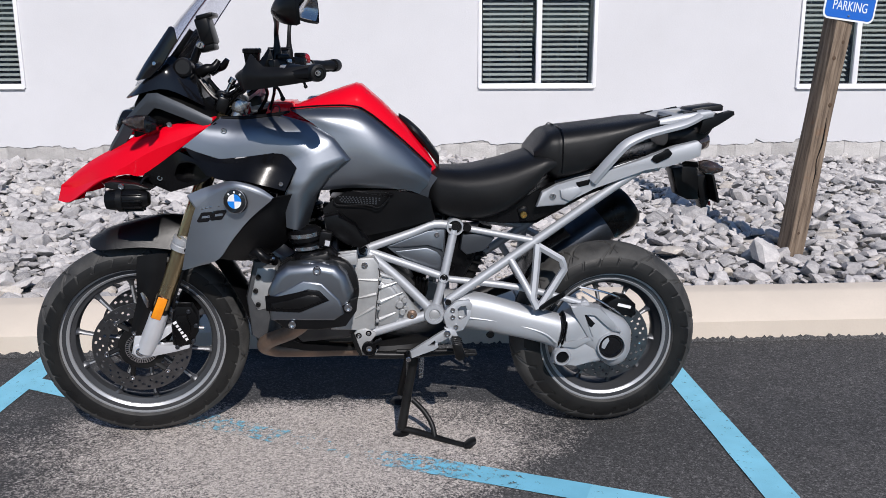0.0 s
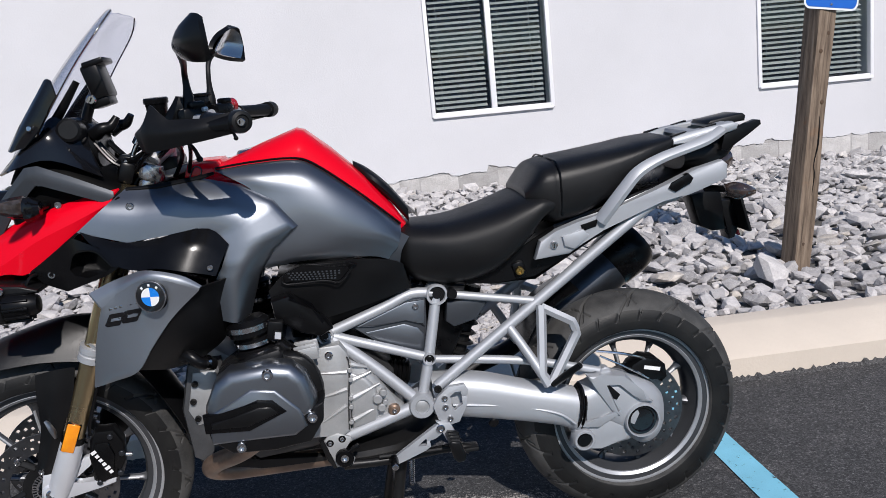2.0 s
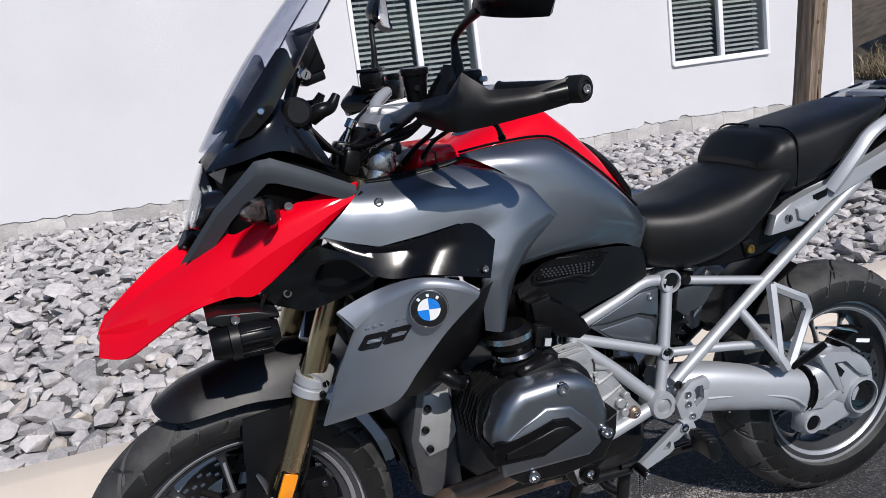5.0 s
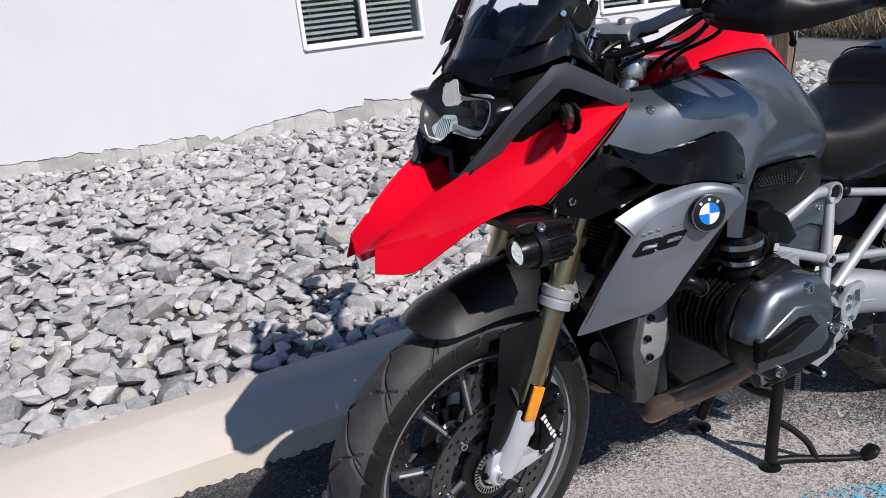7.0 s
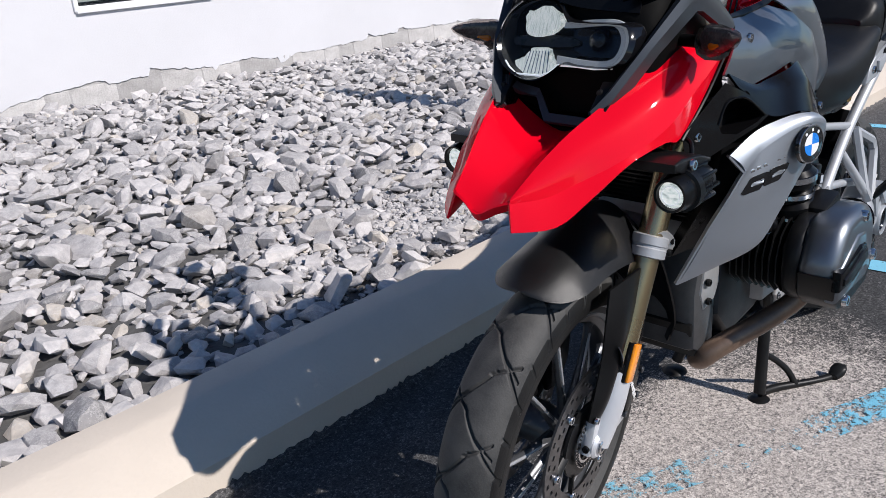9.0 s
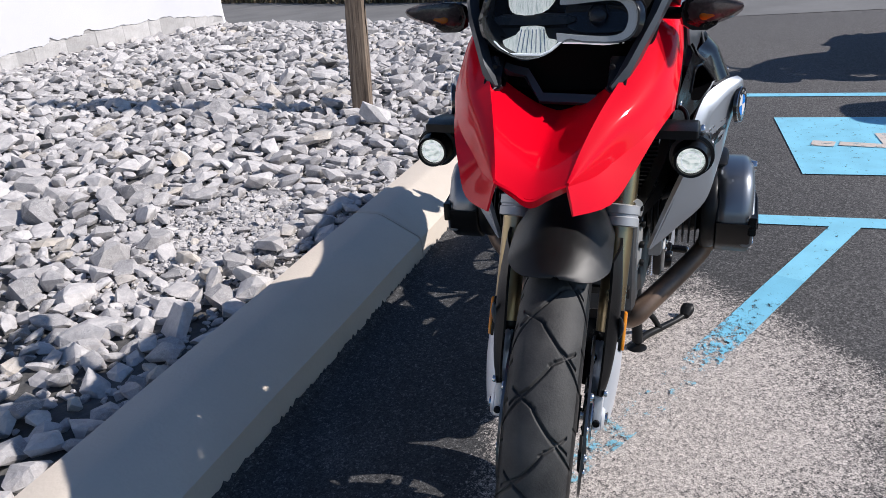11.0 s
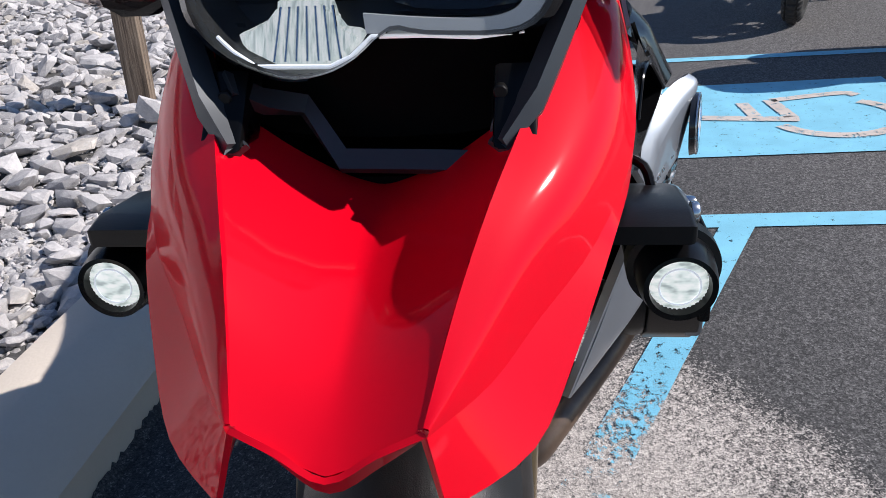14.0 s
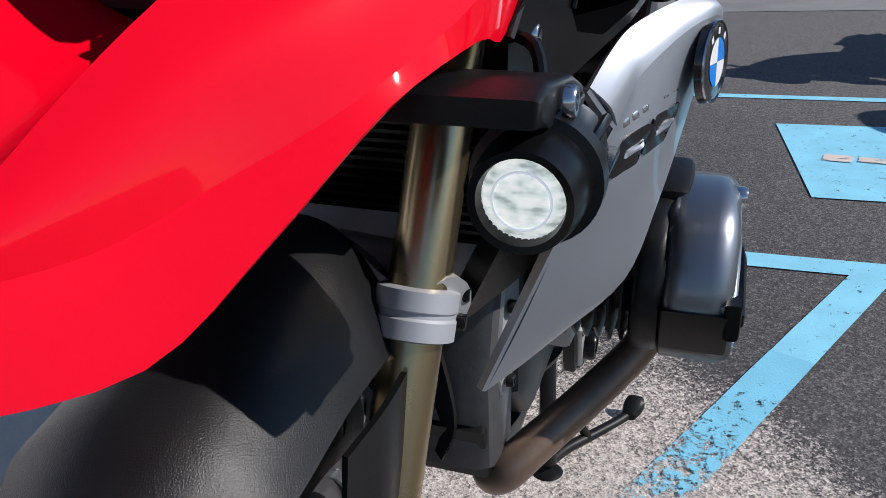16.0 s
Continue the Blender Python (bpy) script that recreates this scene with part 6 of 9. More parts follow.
    # mirror on its stalk
    turn_ = lambda p: (-0.28 + (p[0] + 0.08 * (abs(p[1]) - 0.315) + 0.28) * 0.87, p[1], 1.355 + (p[2] - 1.355) * 0.90) if s > 0 else (p[0] - 0.008, p[1] + 0.042, p[2] + 0.030)
    mirror = part("mirror", sheet([[turn_((-0.312, s * 0.315, 1.330)), turn_((-0.300, s * 0.35, 1.322)), turn_((-0.275, s * 0.40, 1.314)), turn_((-0.245, s * 0.440, 1.310))], [turn_((-0.320, s * 0.312, 1.350)), turn_((-0.322, s * 0.36, 1.350)), turn_((-0.295, s * 0.415, 1.348)), turn_((-0.245, s * 0.462, 1.345))], [turn_((-0.300, s * 0.335, 1.385)), turn_((-0.305, s * 0.38, 1.385)), turn_((-0.285, s * 0.42, 1.388)), turn_((-0.248, s * 0.460, 1.385))], [turn_((-0.270, s * 0.39, 1.410)), turn_((-0.268, s * 0.41, 1.413)), turn_((-0.260, s * 0.43, 1.412)), turn_((-0.248, s * 0.445, 1.408))]], 5, 5, 0.012, inward=turn_((-0.1, s * 0.39, 1.36))), BLACK, bike, "black mirror on a bent stalk")
    part("mirror_glass", sheet([[turn_((-0.296, s * 0.322, 1.334)), turn_((-0.282, s * 0.36, 1.328)), turn_((-0.240, s * 0.436, 1.318))], [turn_((-0.298, s * 0.325, 1.350)), turn_((-0.285, s * 0.38, 1.358)), turn_((-0.238, s * 0.455, 1.350))], [turn_((-0.270, s * 0.385, 1.402)), turn_((-0.262, s * 0.41, 1.406)), turn_((-0.246, s * 0.440, 1.402))]], 4, 4, 0.003, inward=turn_((-0.6, s * 0.39, 1.36))), CHROME, mirror, "mirror glass")
    part("mirror_stalk", tube([(-0.335, 0.225, 1.215), (-0.320, 0.224, 1.245), (-0.319, 0.223, 1.275), (-0.319, 0.226, 1.300), (-0.312, 0.262, 1.322), (-0.305, 0.320, 1.342)] if s > 0 else [(-0.342, -0.262, 1.210), (-0.339, -0.263, 1.245), (-0.338, -0.262, 1.275), (-0.336, -0.261, 1.312), (-0.332, -0.276, 1.345), (-0.318, -0.300, 1.372)], [0.015, 0.013, 0.008, 0.0065, 0.007, 0.010], 12, 4), DARK_METAL, mirror)

# steering head under the bar: ignition barrel, hose block and looms
part("steering_head", join(block((-0.432, 0.0, 1.092), (0.080, 0.130, 0.075), (0, 12, 0), 0.016), cyl((-0.462, 0.0, 1.10), (-0.448, 0.0, 1.150), 0.028, 24)), BLACK_MATT, bike, "black steering head with the ignition lock")
for s in (1, -1):
    fork_cap = part("fork_cap", turned([(0, -0.02), (0.019, -0.02), (0.0175, 0.004), (0.0205, 0.0199), (0.0185, 0.0326), (0.0245, 0.0362), (0.0260, 0.0402), (0.0260, 0.0692), (0.0235, 0.0732), (0.012, 0.0742), (0.011, 0.0702), (0, 0.0702)], (-0.467, s * 0.10, 1.044), (0.027, 0, 0.068), 28), FORK_STEEL, bike, "bright stepped fork cap")
    part("upper_clamp", tube([(-0.440, s * 0.10, 1.118), (-0.420, s * 0.085, 1.132), (-0.405, s * 0.06, 1.142)], [0.018, 0.016, 0.014], 12, 3), CAST, fork_cap, "cast arm of the upper fork bridge")
part("bar_bridge", join(prism([(-0.440, 1.142), (-0.380, 1.150), (-0.372, 1.162), (-0.385, 1.176), (-0.425, 1.176), (-0.446, 1.160)], -0.075, 0.085, 0.008)), CAST, bike, "cast handlebar bridge")
hose_block = part("hose_block", join(block((-0.512, 0.045, 1.100), (0.040, 0.044, 0.068), (0, 14, 0), 0.008), block((-0.508, 0.070, 1.108), (0.026, 0.012, 0.040), (0, 14, 0), 0.004)), BLACK, bike, "black hose distributor block")
for z in (1.095, 1.120):
    part("hose_nut", cyl((-0.506, 0.076, z), (-0.504, 0.084, z), 0.006, 6), CHROME, hose_block)
for pts, r in (([(-0.40, 0.23, 1.185), (-0.435, 0.17, 1.150), (-0.475, 0.11, 1.125), (-0.505, 0.07, 1.125)], 0.0045), ([(-0.395, 0.24, 1.170), (-0.420, 0.20, 1.140), (-0.450, 0.14, 1.125), (-0.490, 0.085, 1.090)], 0.0038), ([(-0.37, 0.22, 1.175), (-0.36, 0.17, 1.140), (-0.375, 0.11, 1.110), (-0.40, 0.075, 1.075)], 0.005), ([(-0.33, 0.24, 1.185), (-0.335, 0.20, 1.145), (-0.350, 0.13, 1.115), (-0.365, 0.09, 1.080)], 0.0045), ([(-0.35, -0.20, 1.200), (-0.42, -0.10, 1.175), (-0.475, -0.02, 1.150), (-0.515, 0.035, 1.125)], 0.005)):
    part("control_loom", tube(pts, r, 8, 6), BLACK, bike, "black cable loom")
part("ball_joint", join(cyl((-0.487, 0.03, 1.155), (-0.476, 0.03, 1.172), 0.011, 16), tube([(-0.500, 0.03, 1.128), (-0.482, 0.03, 1.162)], 0.006, 10)), CHROME, bike, "bright ball joint")
part("starter_band", turned([(0.0185, -0.010), (0.0215, -0.008), (0.0215, 0.008), (0.0185, 0.010)], (-0.293, -0.283, 1.222), (0.5, -0.85, 0), 24, True), RED_LENS, handlebar, "red kill switch")

# ---- tank and side panels ----
tank = part("fuel_tank", hull([(-0.350, 0, 1.030, 0.075, 0.030), (-0.322, 0, 1.040, 0.100, 0.048), (-0.281, 0, 1.040, 0.112, 0.058), (-0.200, 0, 1.040, 0.118, 0.088), (-0.110, 0, 1.035, 0.118, 0.122), (-0.090, 0, 1.030, 0.117, 0.122), (-0.030, 0, 1.000, 0.112, 0.100), (0.040, 0, 0.945, 0.098, 0.085), (0.110, 0, 0.880, 0.072, 0.060), (0.152, 0, 0.842, 0.030, 0.026)], 32, 2, 3.4, False), RED, bike, "glossy red fuel tank with a sharp crown", 26)
part("tank_nose", prism([(-0.388, 1.045), (-0.366, 1.100), (-0.300, 1.100), (-0.270, 1.060), (-0.30, 1.03)], -0.096, 0.096, 0.006), RED, bike, "red tank nose with a ribbed recess")
for s in (1, -1):
    part("nose_rib", tube([(-0.372, s * 0.097, 1.05), (-0.352, s * 0.098, 1.092), (-0.335, s * 0.098, 1.086), (-0.345, s * 0.098, 1.055)], 0.0018, 6, 4), GREY_DARK, bike)
part("tank_pad", hull([(0.02, 0, 1.050, 0.020, 0.012), (0.055, 0, 1.020, 0.045, 0.020), (0.10, 0, 0.975, 0.045, 0.022), (0.145, 0, 0.915, 0.030, 0.022)], 16, 4), BLACK_MATT, bike, "black rubber tank pad")
part("tank_cap", cyl((-0.215, 0, 1.100), (-0.218, 0, 1.120), 0.045, 28), CHROME, bike, "bright filler cap")
for s in (1, -1):
    # grey panel that runs along the duct and turns down to the intake
    band = [[(-0.503, 0.150, 1.062), (-0.545, 0.187, 1.030), (-0.605, 0.198, 0.984)],
            [(-0.430, 0.146, 1.060), (-0.465, 0.192, 1.020), (-0.500, 0.204, 0.950)],
            [(-0.340, 0.150, 1.068), (-0.375, 0.198, 1.028), (-0.415, 0.209, 0.958)],
            [(-0.245, 0.168, 1.044), (-0.290, 0.206, 1.006), (-0.345, 0.211, 0.967)],
            [(-0.180, 0.184, 1.004), (-0.235, 0.212, 0.968), (-0.300, 0.214, 0.945)],
            [(-0.134, 0.190, 0.941), (-0.222, 0.221, 0.924), (-0.288, 0.222, 0.915)],
            [(-0.190, 0.189, 0.893), (-0.250, 0.229, 0.882), (-0.300, 0.228, 0.880)],
            [(-0.230, 0.187, 0.838), (-0.272, 0.233, 0.842), (-0.318, 0.226, 0.850)],
            [(-0.260, 0.182, 0.748), (-0.286, 0.234, 0.744), (-0.318, 0.222, 0.750)]]
    # the band stands proud of the flank with a rounded shoulder
    stepped = []
    for k, (a, b, c) in enumerate(band):
        rise = 0.011 if 1 < k < 8 else 0.003
        out_ = tuple((a[i] - b[i]) * 0.10 for i in range(3))
        foot = (a[0] + out_[0], a[1] - rise * 0.8, a[2] + out_[2])
        lip = tuple(a[i] * 0.90 + b[i] * 0.10 for i in range(3))
        stepped.append([foot, (lip[0], lip[1] + rise * 0.55, lip[2]), b, c])
    part("tank_side_panel", sheet([[(x, s * v, z) for x, v, z in r] for r in stepped], 4, 4, 0.004, su=False), GREY, bike, "satin grey metallic panel running down to the intake", 50)
    flank = [[(-0.300, 0.130, 1.084), (-0.220, 0.126, 1.090), (-0.125, 0.124, 1.090), (-0.075, 0.120, 1.072), (0.010, 0.112, 1.003), (0.065, 0.104, 0.952), (0.118, 0.090, 0.900)],
             [(-0.260, 0.156, 1.062), (-0.205, 0.163, 1.064), (-0.120, 0.161, 1.056), (-0.060, 0.153, 1.036), (0.015, 0.141, 0.980), (0.070, 0.130, 0.932), (0.115, 0.112, 0.885)],
             [(-0.215, 0.169, 1.030), (-0.175, 0.173, 1.020), (-0.110, 0.175, 1.000), (-0.045, 0.170, 0.980), (0.020, 0.157, 0.945), (0.070, 0.145, 0.905), (0.108, 0.128, 0.868)],
             [(-0.165, 0.180, 0.965), (-0.140, 0.181, 0.955), (-0.095, 0.180, 0.935), (-0.035, 0.176, 0.918), (0.022, 0.164, 0.900), (0.068, 0.150, 0.880), (0.100, 0.132, 0.852)],
             [(-0.190, 0.181, 0.885), (-0.160, 0.180, 0.880), (-0.115, 0.178, 0.876), (-0.050, 0.171, 0.874), (0.010, 0.159, 0.868), (0.055, 0.144, 0.852), (0.084, 0.130, 0.836)],
             [(-0.232, 0.176, 0.850), (-0.190, 0.168, 0.850), (-0.130, 0.162, 0.854), (-0.040, 0.155, 0.850), (0.020, 0.149, 0.846), (0.052, 0.139, 0.838), (0.078, 0.128, 0.826)]]
    part("tank_seam", tube([(x, s * (v + 0.001), z + 0.004) for x, v, z in flank[0]], 0.0028, 6, 4), BLACK, bike)
    part("knee_panel", sheet([[(x, s * v, z) for x, v, z in r] for r in flank], 5, 4, 0.004), GREY, bike, "satin grey metallic tank flank", 60)
    part("panel_tail", sheet([[(x, s * v, z) for x, v, z in r] for r in ([(0.112, 0.110, 0.888), (0.135, 0.104, 0.872)], [(0.088, 0.128, 0.850), (0.112, 0.120, 0.842)], [(0.078, 0.128, 0.826), (0.105, 0.112, 0.808)])], 4, 3, 0.004), GREY_DARK, bike)
    part("panel_trim", tube([(-0.498, s * 0.150, 1.064), (-0.43, s * 0.146, 1.063), (-0.345, s * 0.150, 1.071), (-0.30, s * 0.152, 1.080)], [0.004, 0.007, 0.007, 0.004], 8, 4, flat=0.7), BLACK, bike, "black trim along the panel")
    bolt("panel_screw", (-0.486, s * 0.186, 1.028), 0.009, bike, CHROME, s)
    # black air duct panel below the grey: a bulged upper band and a front plate with a scoop
    side = lambda row: [(x, s * v, z) for x, v, z in row]
    bulge_ = [[(-0.598, 0.202, 0.986), (-0.517, 0.212, 0.955), (-0.453, 0.210, 0.952), (-0.391, 0.224, 0.962), (-0.319, 0.217, 0.964), (-0.280, 0.224, 0.925)],
              [(-0.580, 0.212, 0.962), (-0.517, 0.225, 0.945), (-0.442, 0.233, 0.939), (-0.395, 0.244, 0.942), (-0.345, 0.246, 0.936), (-0.292, 0.240, 0.905)],
              [(-0.558, 0.220, 0.945), (-0.519, 0.241, 0.906), (-0.475, 0.254, 0.896), (-0.434, 0.266, 0.897), (-0.375, 0.272, 0.884), (-0.312, 0.262, 0.865)]]
    part("air_duct_panel", sheet([side(r) for r in bulge_], 4, 4, 0.004, su=False), DUCT_PLASTIC, bike, "satin black air duct panel with a bulged fold", 24)
    rim_ = [(-0.722, 0.185, 0.906), (-0.614, 0.204, 0.974), (-0.576, 0.214, 0.956), (-0.554, 0.222, 0.945), (-0.518, 0.244, 0.905), (-0.545, 0.234, 0.888), (-0.646, 0.199, 0.855), (-0.700, 0.179, 0.874)]
    lip_ = [(-0.632, 0.204, 0.906), (-0.616, 0.208, 0.938), (-0.588, 0.215, 0.944), (-0.561, 0.223, 0.937), (-0.531, 0.241, 0.907), (-0.545, 0.236, 0.898), (-0.592, 0.220, 0.884), (-0.622, 0.207, 0.890)]
    deep_ = [(x + 0.012, v - 0.045, z) for x, v, z in lip_]
    scoop = skin([[P((x, s * v, z)) for x, v, z in r] for r in (rim_, lip_, deep_)], True, False)
    part("duct_scoop", (scoop[0], scoop[1] + [tuple(range(16, 24))]), DUCT_PLASTIC, bike, "black front plate with a dark air scoop", 20)
    part("duct_rim", tube(side([(-0.632, 0.205, 0.906), (-0.616, 0.209, 0.939), (-0.588, 0.216, 0.945), (-0.561, 0.224, 0.938), (-0.530, 0.242, 0.907)]), 0.0022, 8, 4), DUCT_PLASTIC, bike)
    part("radiator_side_cover", sheet([side(r) for r in ([(-0.345, 0.276, 0.846), (-0.300, 0.238, 0.850), (-0.270, 0.190, 0.850)], [(-0.412, 0.268, 0.787), (-0.350, 0.236, 0.770), (-0.290, 0.180, 0.760)], [(-0.468, 0.254, 0.722), (-0.400, 0.222, 0.700), (-0.330, 0.165, 0.690)], [(-0.514, 0.234, 0.662), (-0.455, 0.200, 0.645), (-0.400, 0.150, 0.640)])], 4, 4, 0.004), BLACK_MATT, bike, "black cover behind the radiator wing")
    bolt("duct_screw", (-0.676, s * 0.187, 0.895), 0.009, bike, CHROME, s)
    bolt("duct_screw", (-0.322, s * 0.262, 0.885), 0.007, bike, CHROME, s)
    # radiator wing: a bright chamfer over a flat face that tapers to a point
    crest = [(-0.598, 0.214, 0.848), (-0.555, 0.222, 0.867), (-0.515, 0.233, 0.881), (-0.470, 0.262, 0.895), (-0.441, 0.282, 0.897), (-0.405, 0.287, 0.889), (-0.372, 0.286, 0.875), (-0.342, 0.279, 0.850)]
    crease = [(-0.571, 0.232, 0.814), (-0.548, 0.238, 0.834), (-0.528, 0.245, 0.848), (-0.483, 0.271, 0.872), (-0.450, 0.291, 0.881), (-0.413, 0.298, 0.875), (-0.382, 0.297, 0.862), (-0.349, 0.286, 0.842)]
    E_ = [crease]
    for (fx, fv, fz), (bx, bv, bz), rise in (((-0.588, 0.217, 0.772), (-0.414, 0.277, 0.787), 0.012), ((-0.609, 0.194, 0.717), (-0.470, 0.262, 0.722), 0.010), ((-0.626, 0.173, 0.660), (-0.516, 0.242, 0.662), 0.006), ((-0.643, 0.150, 0.606), (-0.580, 0.197, 0.632), 0.001)):
        E_.append([(fx + (bx - fx) * f, fv + (bv - fv) * f + rise * 4 * f * (1 - f), fz + (bz - fz) * f) for f in (0, 0.12, 0.25, 0.42, 0.58, 0.74, 0.88, 1)])
    wing = part("radiator_wing", sheet([side(r) for r in E_], 5, 3, 0.005, inward=(-0.5, 0, 0.8)), WING_GREY, bike, "satin grey radiator wing with a round badge", 60)
    part("wing_ridge", sheet([side(crest), side([(a[0] * 0.4 + c[0] * 0.6, a[1] * 0.4 + c[1] * 0.6 + 0.003, a[2] * 0.4 + c[2] * 0.6 + 0.003) for a, c in zip(crest, crease)]), side(crease)], 3, 4, 0.005, inward=(-0.5, 0, 0.7)), WING_GREY, wing, "bright chamfered upper edge")
    part("wing_fold", sheet([side(r) for r in ([(-0.597, 0.214, 0.847), (-0.571, 0.232, 0.813), (-0.588, 0.217, 0.772), (-0.609, 0.194, 0.717), (-0.643, 0.150, 0.606)], [(-0.590, 0.206, 0.847), (-0.564, 0.224, 0.813), (-0.581, 0.209, 0.772), (-0.602, 0.186, 0.717), (-0.638, 0.144, 0.606)])], 3, 4, 0.004, sv=False), WING_GREY, wing)
    inner = [[(-0.540, 0.175, 0.845), (-0.45, 0.20, 0.88), (-0.345, 0.21, 0.845)], [(-0.565, 0.165, 0.76), (-0.47, 0.19, 0.77), (-0.35, 0.205, 0.76)], [(-0.60, 0.115, 0.64), (-0.52, 0.145, 0.65), (-0.40, 0.175, 0.66)]]
    part("radiator_shroud", sheet([[(x, s * v, z) for x, v, z in r] for r in inner], 4, 4, 0.02), BLACK, bike, "black radiator shroud")
    # badge: rings and quarters in plain shapes
    c, nrm = Vector((-0.448, s * 0.2935, 0.843)), Vector((-0.27, s * 1, 0.04)).normalized()
    badge = part("badge", turned([(0, 0.004), (0.0305, 0.004), (0.034, 0.0025), (0.036, -0.004)], c, nrm, 40), MARK_BLACK, wing, "round enamel badge in black, blue and white")
    part("badge_ring", turned([(0.0325, 0.004), (0.0345, 0.004), (0.0350, 0.0025), (0.0325, 0.0025)], c, nrm, 40, True), CHROME, badge)
    tilt = P(nrm).to_track_quat("Z", "Y")
    for q in range(4):
        pts = [(0, 0)] + [(0.0205 * math.cos(radians(q * 90 + k * 10)), 0.0205 * math.sin(radians(q * 90 + k * 10))) for k in range(10)]
        vs = [P(c) + P(nrm) * 0.0046 + tilt @ Vector((x, y, 0)) for x, y in pts]
        part("badge_quarter", (vs, [tuple(range(len(vs)))]), MARK_WHITE if q % 2 else MARK_BLUE, badge)
    for q in (50, 90, 130):
        vs = [P(c) + P(nrm) * 0.0046 + tilt @ Vector((r * math.cos(radians(q + a)), r * math.sin(radians(q + a)), 0)) for r, a in ((0.0235, -6), (0.029, -5), (0.029, 5), (0.0235, 6))]
        part("badge_bar", (vs, [(0, 1, 2, 3)]), MARK_WHITE, badge)
    # model mark: plain dark bars in a recess
    plane_n = Vector((-0.47, s * 1.0, -0.22)).normalized()
    face = sheet(E_, 8, 8, 0.005, inward=(-0.5, 0, 0.8))[0]
    face = face[:len(face) // 2]

    def on_plane(x, z):
        """How far out the wing's side lies at a place."""
        return s * (-min(face, key=lambda p: (p[0] - x) ** 2 + (p[2] - z) ** 2)[1] - 0.0012)
    def mark(name, x, z, w, h, material, out, label=""):
        """A thin plate that follows the wing's side, sloping up to the rear."""
        rows = []
        for g in (0.5, 0.2, -0.2, -0.5):
            row = []
            for f in (-0.5, -0.38, 0, 0.38, 0.5):
                px, pz = x + f * w + g * h * 0.45, z + g * h * (0.72 if abs(f) > 0.45 else 1) + f * w * 0.16
                row.append((px, on_plane(px, pz) + s * out, pz))
            rows.append(row)
        return part(name, sheet(rows, 2, 2, 0.003), material, wing, label)
    for x, z in ((-0.546, 0.788), (-0.504, 0.797)):
        mark("mark_bar", x, z, 0.040, 0.030, BLACK_GLOSS, 0.0026, "dark sunk model mark as plain bars")
        mark("mark_slit", x + 0.003, z + 0.001, 0.024, 0.007, WING_GREY, 0.0036)
    for k in range(6):
        x, z = -0.552 + k * 0.0130, 0.8120 + k * 0.0030
        part("mark_dash", block((x, on_plane(x, z), z), (0.009, 0.003, 0.006), (-4, -10, s * -27), 0.001), CHROME, wing)
    # fog lamp on its bracket
    arm = part("fog_bracket", join(prism([(-0.822, 0.888), (-0.800, 0.892), (-0.735, 0.884), (-0.70, 0.872), (-0.70, 0.864), (-0.80, 0.870), (-0.822, 0.874)], s * 0.095, s * 0.226, 0.006, 0, 3), block((-0.775, s * 0.205, 0.868), (0.022, 0.03, 0.036), bevel=0.005)), BLACK_MATT, bike, "black lamp bracket")
    bolt("bracket_bolt", (-0.775, s * 0.2285, 0.878), 0.009, arm, CHROME, s)
    fc = (-0.816, s * 0.217, 0.838)
    fog = part("fog_lamp", turned([(0, 0.004), (0.0215, 0.003), (0.0225, -0.005), (0.0265, -0.006), (0.0285, 0.003), (0.0295, 0.012), (0.0305, 0.030), (0.0315, 0.055), (0.030, 0.080), (0.026, 0.100), (0.019, 0.112), (0, 0.114)], fc, (1, 0, 0.02), 36), BLACK, bike, "round black auxiliary lamp, lit")
    part("fog_glass", turned([(0, -0.003), (0.012, -0.0025), (0.020, 0.0005), (0.0215, 0.003)], fc, (1, 0, 0.02), 32), LAMP_ON, fog, "lit white lens")
    for k in range(40):
        a = 2 * math.pi * k / 40
        part("lens_rib", tube([(fc[0] - 0.0005 + 0.0028 * (r - 0.0150) / 0.006, fc[1] + r * math.cos(a), fc[2] + r * math.sin(a)) for r in (0.0150, 0.0210)], 0.0007, 5), LAMP_DIM, fog)
    part("lens_bezel", turned([(0.0142, -0.0026), (0.0150, -0.0030), (0.0156, -0.0022), (0.0150, -0.0008)], fc, (1, 0, 0.02), 36, True), LAMP_DIM, fog)
    for k in range(10):
        a = 2 * math.pi * k / 10
        part("cooling_rib", block((fc[0] + 0.068, fc[1] + 0.0305 * math.cos(a), fc[2] + 0.0305 * math.sin(a)), (0.06, 0.008, 0.006), (math.degrees(-a), 0, 0), 0.002), BLACK, fog)
    part("fog_clip", turned([(0.0295, 0.025), (0.0355, 0.027), (0.0355, 0.043), (0.0295, 0.045)], fc, (1, 0, 0.02), 36, True), BLACK_MATT, fog)
    part("fog_cable", tube([(-0.735, s * 0.208, 0.862), (-0.72, s * 0.20, 0.895), (-0.70, s * 0.17, 0.90)], 0.004, 8), BLACK, fog)

